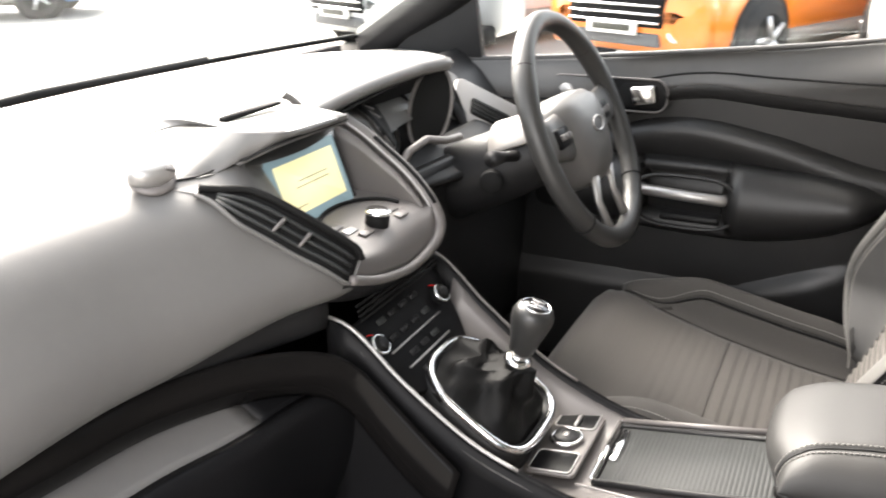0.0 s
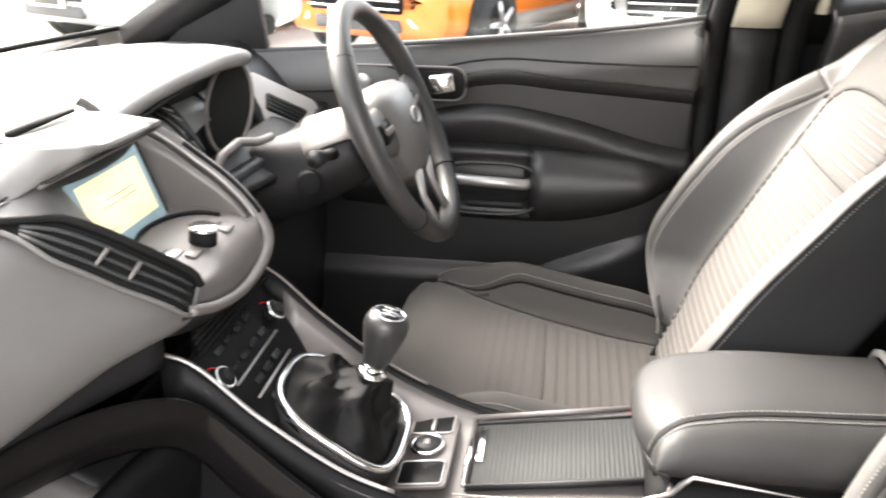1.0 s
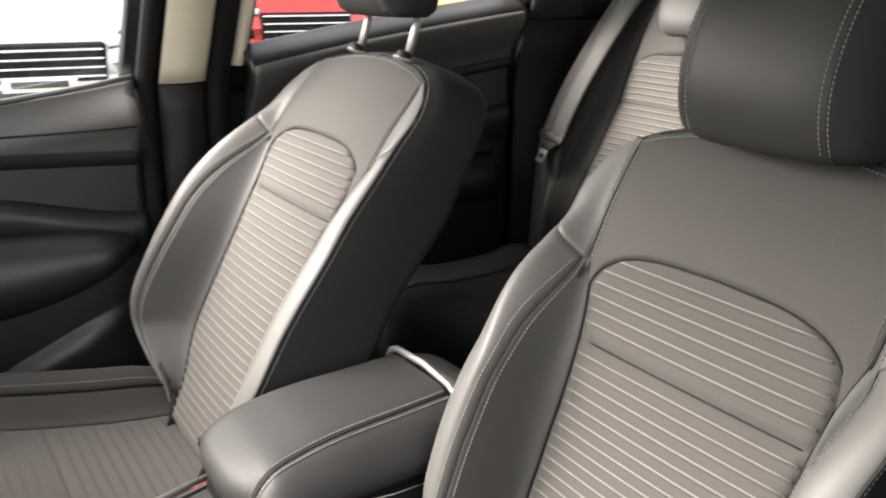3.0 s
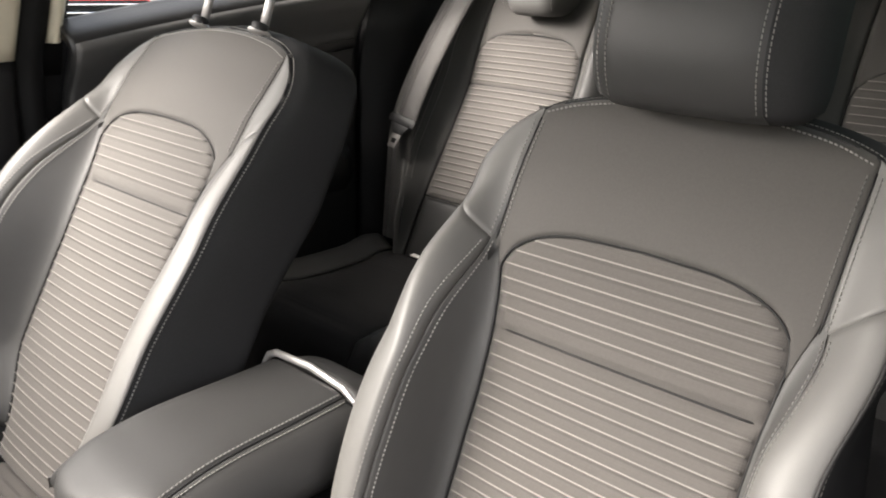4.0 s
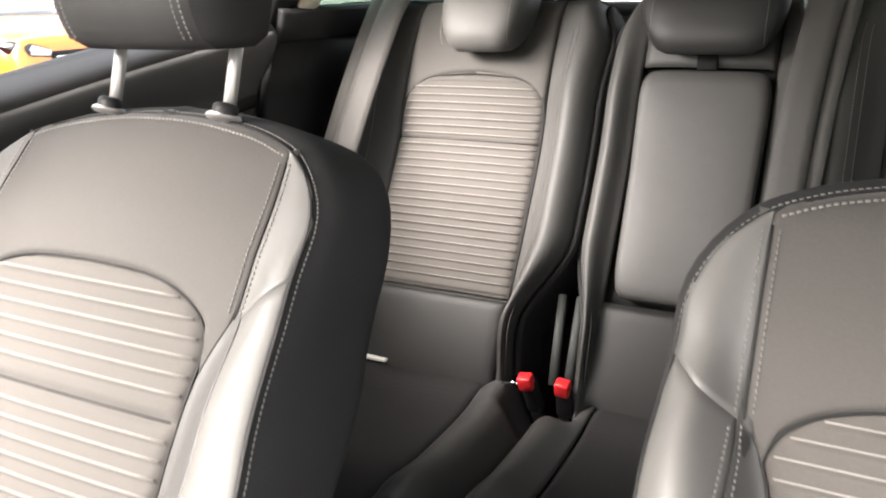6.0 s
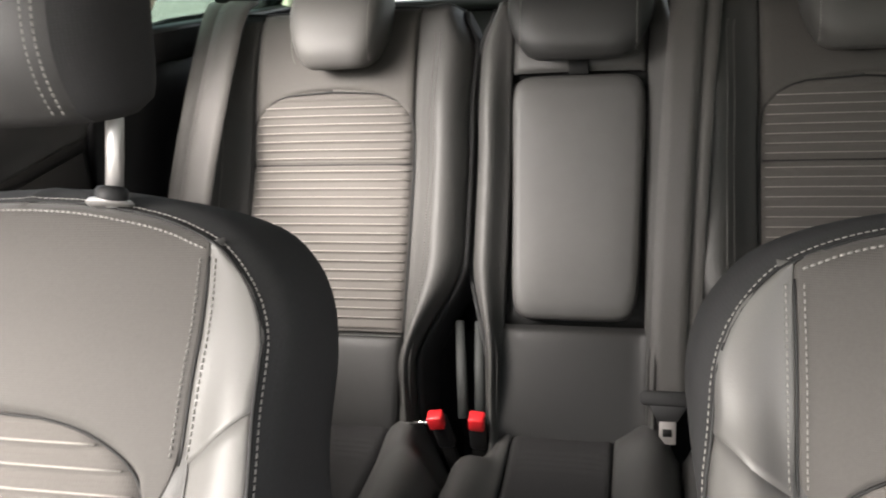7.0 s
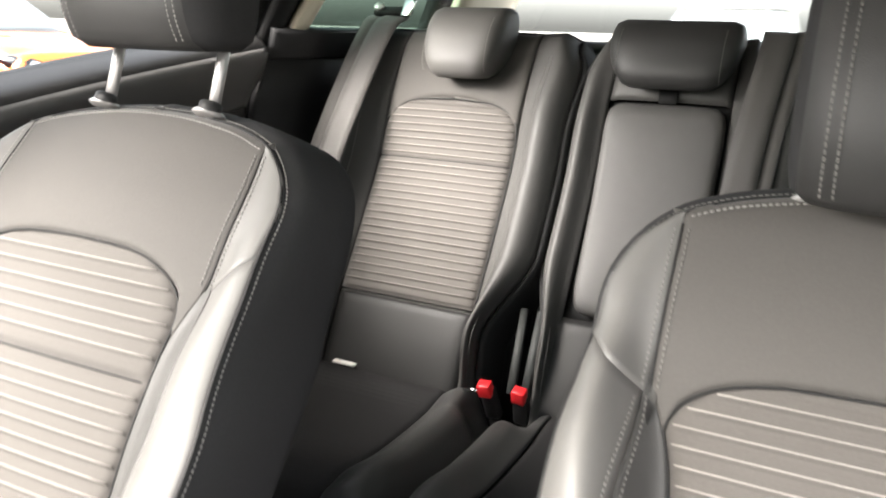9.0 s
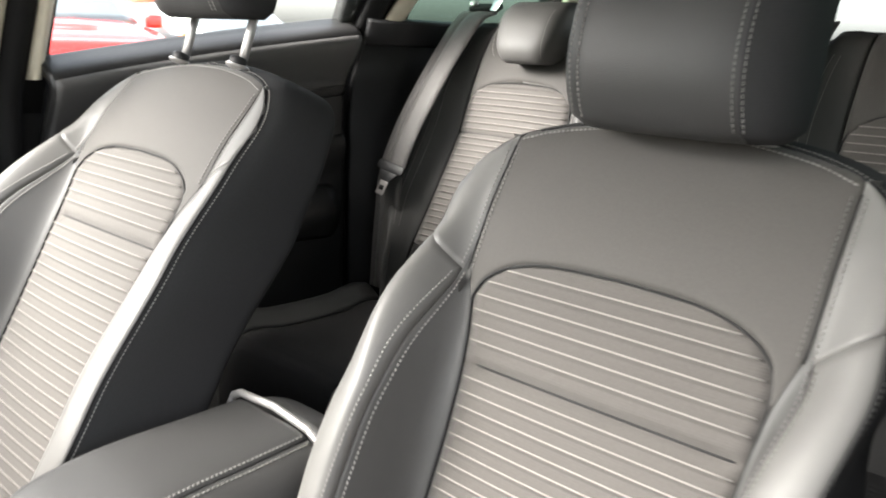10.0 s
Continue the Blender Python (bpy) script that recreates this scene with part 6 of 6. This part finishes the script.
    mm = Matrix.Translation((-0.255, 0.712, 1.064)) @ frame_of((-0.25, -0.45, 0.85), (1, -0.3, 0)).to_4x4()
    at = lambda x, y, z: mm @ Vector((x, y, z))
    up = mm.to_3x3() @ Vector((0, 0, 1))
    part("housing", disc(at(0, 0, 0.000), up, 0.0250, 0.008, 32, 0.003), TRIMGREY, stem, "grey surround")
    oval = lambda r, h, dx: [at(dx + 0.026 * r * math.cos(t), 0.017 * r * math.sin(t), h) for t in [2 * math.pi * k / 28 for k in range(28)]]
    dial = part("wheel", loft([oval(0.95, 0.002, 0), oval(1.0, 0.008, 0), oval(0.90, 0.016, -0.002), oval(0.62, 0.021, -0.005), oval(0.25, 0.0225, -0.006)]), SATIN, stem, "silver domed thumb dial")
    part("grip", rbox((0.014, 0.020, 0.004), at(0.015, -0.002, 0.0150), 0.0018, mm.to_3x3() @ Matrix.Rotation(radians(32), 3, "Y"), 2), TRIMGREY, dial, "grey bevelled grip")

    # brow over the dials
    def brow(a, b):
        x = 0.000 + 0.394 * a
        yf = spl([0, 0.3, 0.7, 0.95, 1], [0.690, 0.688, 0.680, 0.678, 0.700])(a)
        yy = spl([0, 0.10, 0.3, 1], [yf + 0.006, yf, yf + 0.03, 0.93])(b)
        zz = spl([0, 0.10, 0.3, 1], [1.086, 1.093, 1.100, 1.080])(b)
        return (x, yy, zz - 0.018 * (1 - a) ** 3 - 0.006 * smooth(0.85, 1, a))
    part("brow", sheet(brow, 36, 20, 0.006, True), PAD, d, "pale grey brow above the dials")
    part("brow_underside", sheet(lambda a, b: (0.03 + 0.37 * a, 0.690 + 0.14 * b, 1.082 - 0.018 * (1 - a) ** 3 - 0.16 * b ** 1.5), 14, 10, 0.004), RUBBER, d)
    cl = thing("instrument_cluster", (0.362, 0.73, 0.98), "dark hooded instrument dials with silver rings", "dials")
    part("backing", rbox((0.34, 0.02, 0.14), (0.345, 0.798, 0.985), 0.01, Euler((radians(-24), 0, 0)).to_matrix()), RUBBER, cl)
    ca, cu = Vector((0, -0.90, 0.42)), Vector((0, 0.42, 0.90))
    for x in (0.275, 0.435):
        cc = Vector((x, 0.765, 0.985))
        ring = lambda r, h: [cc + Vector((1, 0, 0)) * r * math.cos(t) + cu * r * math.sin(t) + ca * h for t in [2 * math.pi * k / 36 for k in range(36)]]
        dial = part("dial_hood", loft([ring(0.068, 0.0), ring(0.070, 0.045), ring(0.066, 0.050), ring(0.060, 0.004), ring(0.055, 0.0)]), PLASTIC, cl, "black round dial hood")
        part("dial_ring", sweep(ring(0.052, 0.008), 0.0028, 6, True), SATIN, dial, "silver ring")
        part("dial_face", disc(cc + ca * 0.002, ca, 0.052, 0.003, 32, 0.001), GLOSS, dial)
        part("needle", sweep([cc + ca * 0.008, cc + ca * 0.008 - cu * 0.03 - Vector((0.025, 0, 0))], 0.0016, 5), REDPLASTIC, dial, "red needle")
    vm = Matrix.Translation((0.345, 0.700, 1.018)) @ frame_of((-0.72, -0.66, 0.20), (0.66, -0.72, 0)).to_4x4()
    oval = [(0.034 * math.cos(t) + 0.015 * math.sin(t), 0.064 * math.sin(t)) for t in [2 * math.pi * k / 40 for k in range(40)]]
    part("visor", prism(oval, 0.008, vm, 0.002), RUBBER, cl, "black oval cowl beside the dials")
    part("visor_rim", sweep([vm @ Vector((x * 1.04, y * 1.04, 0.006)) for x, y in oval], 0.0036, 6, True), TRIMGREY, cl, "grey edge of the cowl")
    part("stub_trim", sweep([(0.130, 0.640, 0.975), (0.150, 0.632, 1.000), (0.185, 0.622, 1.010), (0.225, 0.612, 1.000), (0.262, 0.606, 0.998)], 0.0062, 8), TRIMGREY, cl, "dark curved shroud edge")
    part("dial_shroud", sheet(lambda a, b: (0.15 + 0.42 * a, 0.70 - 0.10 * b * math.sin(math.pi * a) ** 0.5, 0.955 - 0.03 * b), 16, 8, 0.01), PLASTIC, cl)
    # outer vent in a silver frame
    mm = Matrix.Translation((0.556, 0.690, 0.968)) @ frame_of((-0.30, -0.75, 0.60), (0.096, -0.10, -0.077)).to_4x4()
    ov = part("air_vent", prism(rounded(0.150, 0.092, 0.016), 0.012, mm @ Matrix.Translation((0, 0, -0.006)), 0.004), PALEGREY, d, "outer air vent in a pale satin frame")
    part("vent_well", prism(rounded(0.086, 0.036, 0.006), 0.003, mm @ Matrix.Translation((0.004, -0.006, 0.0055)), 0), RUBBER, ov)
    for k in range(4):
        part("vent_slat", rbox((0.080, 0.002, 0.006), mm @ Vector((0.004, -0.018 + 0.008 * k, 0.008)), 0.0006, mm.to_3x3() @ Matrix.Rotation(radians(30), 3, "X"), 1), SHUTTER, ov)
    part("end_panel", sheet(lambda a, b: (0.48 + 0.24 * a, 0.745 - 0.035 * math.sin(math.pi * b) - 0.02 * b + 0.08 * (1 - b) ** 2, 1.052 - 0.16 * b), 12, 14, 0.012), PLASTIC, d)
    # lower parts
    run = [(x, Y_LOW(x) + 0.036, 0.868) for x in (-0.74, -0.60, -0.46, -0.34)] + [(-0.245, Y_LOW(-0.245) + 0.030, 0.866), (-0.185, 0.585, 0.856), (-0.150, 0.550, 0.830), (-0.140, 0.510, 0.790), (-0.138, 0.465, 0.748), (-0.138, 0.42, 0.712)]
    run = [Vector(p) for p in curve3(run, 48)]

    def strip(a, b):
        p = run[int(round(a * 48))]
        turn = smooth(0.55, 0.85, a)
        return p + Vector((0, (0.012 * math.sin(math.pi * b) * -1 + 0.010 * b) * (1 - turn), 0)) + Vector((-0.008 * math.sin(math.pi * b) * turn, 0.012 * b * turn, -(0.052 + 0.018 * turn) * b))
    part("gloss_strip", sheet(strip, 48, 10, 0.008), DARKGLOSS, d, "gloss black strip across the dash, turning down the console")

    # black sheet puts the shadow under the pad's rolled edge into colour
    part("pad_underside", sheet(lambda a, b: (-0.74 + 0.60 * a, Y_LOW(-0.74 + 0.60 * a) + 0.032 + 0.002 * b + 0.008 * b ** 3, 0.872 + low_z(-0.74 + 0.60 * a) - (0.008 + low_z(-0.74 + 0.60 * a)) * math.sin(math.pi / 2 * b)), 30, 8, 0.004), PLASTIC, d, "underside of the pad, coloured black for its shadow")

    lid_y = lambda x: Y_LOW(x) - 0.008 + 0.04 * smooth(-0.32, -0.14, x)

    def shelf(a, b, x0=-0.74, x1=-0.245):
        x = x0 + (x1 - x0) * a
        return (x, Y_LOW(x) + 0.052 + (lid_y(x) + 0.002 - Y_LOW(x) - 0.052) * b, 0.812 - 0.020 * b)
    box = part("glove_box", sheet(shelf, 24, 6, 0.01, True), PAD, d, "grey upper edge of the glove box")
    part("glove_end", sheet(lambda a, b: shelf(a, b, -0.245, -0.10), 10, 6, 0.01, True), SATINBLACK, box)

    def glove(a, b):
        x = -0.74 + 0.64 * a
        return (x, lid_y(x) + spl([0, 0.06, 0.5, 1], [0.004, 0.002, 0.03, 0.14])(b), 0.790 - 0.32 * b)
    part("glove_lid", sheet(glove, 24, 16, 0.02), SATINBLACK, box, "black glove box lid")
    part("glove_lip", sweep([glove(0.10 + 0.84 * k / 24, 0.10 + 0.25 * smooth(0.75, 1, k / 24)) for k in range(25)], 0.008, 8), PLASTIC, box)
    part("knee_panel", sheet(lambda a, b: (0.12 + 0.62 * a, 0.655 - 0.03 * math.sin(math.pi * a) + 0.05 * b + 0.02 * (1 - b), 0.955 - 0.42 * b), 16, 12, 0.02), PLASTIC, d, "black lower panel before the driver")
    part("dash_foot", sheet(lambda a, b: (-0.74 + 1.48 * a, 0.80 + 0.10 * b, 0.62 - 0.10 * b), 8, 4, 0.02), CARPET, d)
    # side demister slot at the passenger's end
    part("demister", prism(rounded(0.07, 0.008, 0.003), 0.003, Matrix.Translation((-0.47, 0.684, 0.960)) @ frame_of((0, -0.85, 0.5), (1, 0, 0.1)).to_4x4(), 0), RUBBER, d)

    # heating controls
    h = thing("heating_controls", (0, 0.55, 0.80), "dark heating control panel with two chrome-ringed knobs", "controls")
    hn = Vector((0, -0.72, 0.69))
    hm = Matrix.Translation((-0.012, 0.546, 0.812)) @ frame_of(hn, (1, 0, 0)).to_4x4()
    shape = [(-0.108, 0.052), (0.108, 0.052), (0.112, 0.010), (0.085, -0.050), (0.045, -0.072), (-0.045, -0.072), (-0.085, -0.050), (-0.112, 0.010)]
    part("panel", prism([(p[0], p[1]) for p in curve3([(x, y, 0) for x, y in shape + shape[:1]], 40)[:-1]], 0.016, hm @ Matrix.Translation((0, 0, -0.016)), 0.003), SATINBLACK, h, "satin black panel")
    for x in (-0.082, 0.082):
        k = part("knob", disc(hm @ Vector((x, 0.012, 0.008)), hn, 0.0112, 0.018, 28, 0.002), RUBBER, h, "black knob")
        part("knob_ring", sweep([hm @ Vector((x + 0.0122 * math.cos(t), 0.012 + 0.0122 * math.sin(t), 0.012)) for t in [2 * math.pi * i / 28 for i in range(28)]], 0.0024, 6, True), CHROME, k, "chrome ring")
        part("knob_face", disc(hm @ Vector((x, 0.012, 0.0185)), hn, 0.0075, 0.002, 24, 0.0005), PLASTIC, k)
        part("warm_mark", sweep([hm @ Vector((x + 0.0185 * math.cos(t), 0.012 + 0.0185 * math.sin(t), 0.0012)) for t in [radians(20 + 8 * i) for i in range(9)]], 0.0010, 5), TAILRED, h, "red temperature mark")
    for r, y in enumerate((0.034, 0.008, -0.022, -0.048)):
        for i in range(4 if r < 2 else 3):
            part("key", rbox((0.018, 0.008, 0.003), hm @ Vector(((i - (1.5 if r < 2 else 1)) * 0.028, y, 0.002)), 0.0015, hm.to_3x3(), 1), PLASTIC if (i + r) % 4 else SHUTTER, h)
    part("key_bar", rbox((0.13, 0.003, 0.003), hm @ Vector((0, -0.006, 0.002)), 0.001, hm.to_3x3(), 1), SATIN, h, "thin silver bar")
    part("key_bar", rbox((0.11, 0.003, 0.003), hm @ Vector((0, -0.034, 0.002)), 0.001, hm.to_3x3(), 1), SATIN, h)
    for k in range(4):
        part("card_slot", rbox((0.20, 0.0025, 0.004), (0.0, 0.574 - 0.002 * k, 0.876 - 0.006 * k), 0.001), RUBBER, h)
    return d


dashboard()

# ---- outside ----
setting("ground", sheet(lambda a, b: (-300 + 600 * a, -300 + 600 * b, 0.0), 12, 12, 0.05), TARMAC, "grey asphalt of a car lot", "ground")
bonnet = thing("car_bonnet", (0, 1.6, 0.95), "white painted bonnet beyond the windscreen", "bonnet")
WHITE = paint("white_paint", (0.75, 0.75, 0.74))
part("panel", sheet(lambda a, b: ((2 * a - 1) * (0.78 - 0.05 * b), 1.16 + 0.95 * b - 0.08 * (2 * a - 1) ** 2, 1.045 - 0.16 * b ** 1.6 - 0.05 * (2 * a - 1) ** 4), 20, 14, 0.02), WHITE, bonnet)
part("scuttle", sheet(lambda a, b: ((2 * a - 1) * 0.74, 1.13 + 0.06 * b - 0.10 * (2 * a - 1) ** 2, 1.05 - 0.01 * b), 16, 4, 0.02), RUBBER, bonnet)
part("wiper", sweep([(0.30, 1.12, 1.082), (-0.05, 1.13, 1.084), (-0.42, 1.09, 1.082)], 0.007, 6), RUBBER, bonnet, "black wiper blade")
wing = thing("door_mirror", (0.93, 0.80, 1.05), "white door mirror outside the driver's window", "mirror")
part("housing", rbox((0.17, 0.10, 0.14), (0.93, 0.83, 1.13), 0.035, seg=4), WHITE, wing)
part("stem", rbox((0.10, 0.05, 0.04), (0.81, 0.82, 1.07), 0.012), RUBBER, wing)
for s in (1, -1):
    sill_s = setting("body_sill", rbox((0.10, 2.0, 0.14), (s * 0.80, 0.0, 0.38), 0.03), WHITE, "white painted door sill", "door sill")


def car(at, turn, colour, label, tall=1.0):
    """A parked car; its nose points along -y before it is turned."""
    c = thing("parked_car", at, label, "car", "parked cars")
    o = Vector(at)
    rot = Matrix.Rotation(radians(turn), 3, "Z")

    def P(x, y, z):
        return o + rot @ Vector((x, y, z * tall))
    st = [0, 0.05, 0.25, 0.6, 1.05, 1.5, 2.2, 3.0, 3.6, 3.95, 4.1]
    low = spl(st, [0.45, 0.32, 0.24, 0.22, 0.22, 0.22, 0.22, 0.22, 0.25, 0.35, 0.45])
    wid = spl(st, [0.60, 0.74, 0.83, 0.875, 0.885, 0.89, 0.89, 0.89, 0.87, 0.80, 0.70])
    belt = spl(st, [0.62, 0.78, 0.90, 0.98, 1.04, 1.07, 1.09, 1.12, 1.13, 1.05, 0.80])

    def body(k):
        y = 4.1 * (k / 60) ** 1.25
        w, l, h = wid(y), low(y), belt(y)
        half = [(0.0, h + 0.03 * min(1, y)), (w * 0.6, h + 0.02 * min(1, y)), (w * 0.88, h - 0.02), (w * 0.97, h - 0.12), (w, l + (h - l) * 0.55), (w * 0.985, l + 0.14), (w * 0.93, l + 0.02), (w * 0.7, l), (0.0, l)]
        return [P(x, y, z) for x, z in half] + [P(-x, y, z) for x, z in half[-2:0:-1]]
    part("body", loft([body(k) for k in range(61)]), colour, c)

    def cabin(v):
        y0, y1, w = 1.15 + 0.85 * v, 3.85 - 0.35 * v, 0.80 - 0.17 * v
        z = 1.05 + 0.50 * v
        return [P(sx * w * (1 - 0.05 * abs(fy)), (y0 + y1) / 2 + fy * (y1 - y0) / 2, z) for sx, fy in ((-1, -0.92), (-0.7, -1), (0.7, -1), (1, -0.92), (1, 0), (1, 0.95), (0.7, 1), (-0.7, 1), (-1, 0.95), (-1, 0))]
    part("glasshouse", loft([cabin(v / 6) for v in range(7)]), CARGLASS, c, "glass cabin, coloured pale for reflected sky")
    part("roof", loft([[P(sx * q * 0.64, 2.75 + fy * q * 0.80, z) for sx, fy in rounded(2, 2, 0.3)] for q, z in ((1.02, 1.545), (1.0, 1.575), (0.85, 1.59), (0.4, 1.60))]), colour, c)
    for s in (1, -1):
        for y in (0.82, 3.30):
            wc = P(s * 0.80, y, 0)
            wc.z = o.z + 0.335
            ax = rot @ Vector((s, 0, 0))
            part("wheel_arch", disc(wc + ax * 0.050 + Vector((0, 0, 0.02)), ax, 0.40, 0.09, 32, 0.02), PLASTIC, c, "black wheel arch")
            w = part("wheel", disc(wc + ax * 0.045, ax, 0.335, 0.20, 36, 0.05), TYRE, c, "black tyre")
            part("rim", disc(wc + ax * 0.146, ax, 0.205, 0.012, 30, 0.004), RUBBER, w)
            up = Vector((0, 0, 1))
            si = ax.cross(up)
            for k in range(5):
                t = 2 * math.pi * k / 5 + 0.3
                dr = up * math.cos(t) + si * math.sin(t)
                part("rim_spoke", sweep([wc + ax * 0.155 + dr * 0.03, wc + ax * 0.155 + dr * 0.20], [0.030, 0.022], 6), ALLOY, w)
        part("sill_cladding", sweep([P(s * 0.885, 1.15 + 1.8 * k / 6, 0.30) for k in range(7)], 0.085, 8), CLADDING, c, "taupe grey sill cladding")
        lamp = [P(s * 0.50, 0.045, 0.73), P(s * 0.66, 0.10, 0.76), P(s * 0.78, 0.26, 0.80), P(s * 0.83, 0.42, 0.83)]
        hl = part("headlight", sweep(lamp, [0.050, 0.082, 0.074, 0.02], 12), GLOSS, c, "dark headlight housing")
        part("lens", sweep([p + rot @ Vector((s * 0.006, -0.022, 0.004)) for p in lamp[:3]], [0.036, 0.062, 0.050], 12), LAMPGLASS, hl, "clear lens")
        part("tail_light", sweep([P(s * 0.70, 4.03, 0.78), P(s * 0.78, 3.96, 0.96)], 0.07, 8), TAILRED, c, "red tail light")
        part("fog_light", disc(P(s * 0.58, 0.06, 0.42), rot @ Vector((s * 0.4, -1, 0)), 0.07, 0.06, 20, 0.01), LAMPGLASS, c)
        part("mirror", rbox((0.20, 0.12, 0.15), P(s * 0.97, 1.35, 1.08), 0.04, rot, 3), colour, c)
    gr = part("grille", rbox((1.00, 0.08, 0.30), P(0, 0.025, 0.60), 0.05, rot, 3), RUBBER, c, "black grille")
    for k in range(4):
        part("grille_bar", rbox((0.94, 0.05, 0.020), P(0, -0.022, 0.50 + 0.066 * k), 0.008, rot), CHROME, gr, "chrome bar")
    part("lower_grille", rbox((0.90, 0.06, 0.11), P(0, 0.03, 0.36), 0.02, rot), DULL, c)
    pl = part("number_plate", rbox((0.52, 0.02, 0.11), P(0, -0.035, 0.45), 0.004, rot), PAPER, c, "pale number plate")
    part("plate_bars", rbox((0.40, 0.006, 0.05), P(0, -0.047, 0.45), 0.001, rot), INK, pl)
    return c


ORANGE = paint("orange_paint", (0.85, 0.23, 0.025))
RED = paint("red_paint", (0.68, 0.035, 0.025))
BLUE = paint("blue_paint", (0.05, 0.16, 0.50))
SILVER = paint("silver_paint", (0.55, 0.56, 0.57))
car((6.20, 1.99, 0), -114, ORANGE, "parked orange compact car with chrome grille")
car((6.2, -0.72, 0), -98, WHITE, "parked white car with chrome-barred grille")
car((7.6, -3.6, 0), -98, RED, "parked red car beside the white one", 1.18)
car((7.2, -6.0, 0), -90, ORANGE, "parked orange car farther down the row")
car((6.6, 5.0, 0), -114, SILVER, "parked silver car farther up the row")
car((1.2, 7.6, 0), 0, SILVER, "parked silver car facing the bonnet")
car((9.6, 11.6, 0), 40, BLUE, "parked blue car beyond the bonnet")
car((1.5, -8.5, 0), 180, WHITE, "parked white car behind the rear window")
car((-1.5, -8.8, 0), 180, SILVER, "parked silver car behind the rear window")
setting("pavement", rbox((60, 6, 0.12), (0, 18, 0.06), 0.03), CONCRETE, "pale concrete forecourt strip", "pavement")


def tree(at, height, label):
    t = thing("tree", at, label, "tree")
    o, rnd = Vector(at), random.Random(5)
    part("trunk", sweep([o, o + Vector((0.05, 0.02, height * 0.25)), o + Vector((0.0, -0.04, height * 0.5)), o + Vector((0.04, 0, height * 0.8))], [0.11, 0.09, 0.065, 0.02], 8), BARK, t)
    tips = []
    for k in range(9):
        a, h = 2.4 * k, height * (0.28 + 0.06 * k)
        r = height * (0.34 - 0.018 * k)
        tip = o + Vector((r * math.cos(a), r * math.sin(a), h + 0.28))
        tips += [tip, (o + Vector((0, 0, h))).lerp(tip, 0.6)]
        part("limb", sweep([o + Vector((0.02, 0, h)), o + Vector((r * 0.5 * math.cos(a), r * 0.5 * math.sin(a), h + 0.10)), tip], [0.045, 0.030, 0.010], 6), BARK, t)
    crown = bmesh.new()
    for tip in tips + [o + Vector((0, 0, height * 0.9))]:
        for _ in range(70):
            c = tip + Vector((rnd.gauss(0, 0.24), rnd.gauss(0, 0.24), rnd.gauss(0, 0.18)))
            e = Euler((rnd.uniform(0, 6), rnd.uniform(0, 6), rnd.uniform(0, 6))).to_matrix()
            s = rnd.uniform(0.04, 0.08)
            crown.faces.new([crown.verts.new(c + e @ Vector(p)) for p in ((-s, 0, 0), (0, -s * 0.5, 0.01), (s, 0, 0), (0, s * 0.5, 0.01))])
    part("crown", crown, LEAF, t, "loose bright green leaves", kind="stuff")


tree((-1.6, -14.2, 0), 3.0, "small bright green tree behind the parked cars")
guide = thing("belt_guide", (0.575, -1.15, 1.26), "black belt guide with a chrome tongue above the rear seat", "belt guide")
part("loop", rbox((0.075, 0.030, 0.014), (0.575, -1.140, 1.283), 0.005, Euler((radians(-20), 0, radians(8))).to_matrix()), RUBBER, guide)
part("bolt", disc((0.600, -1.128, 1.292), (-0.2, 0.6, 0.7), 0.010, 0.008), SATIN, guide)
part("chrome_tongue", prism([(-0.011, -0.012), (0.011, -0.012), (0.013, 0.022), (-0.013, 0.022)], 0.003, Matrix.Translation((0.535, -1.128, 1.286)) @ Euler((radians(60), 0, radians(172))).to_matrix().to_4x4(), 0.0008), CHROME, guide, "chrome belt tongue")
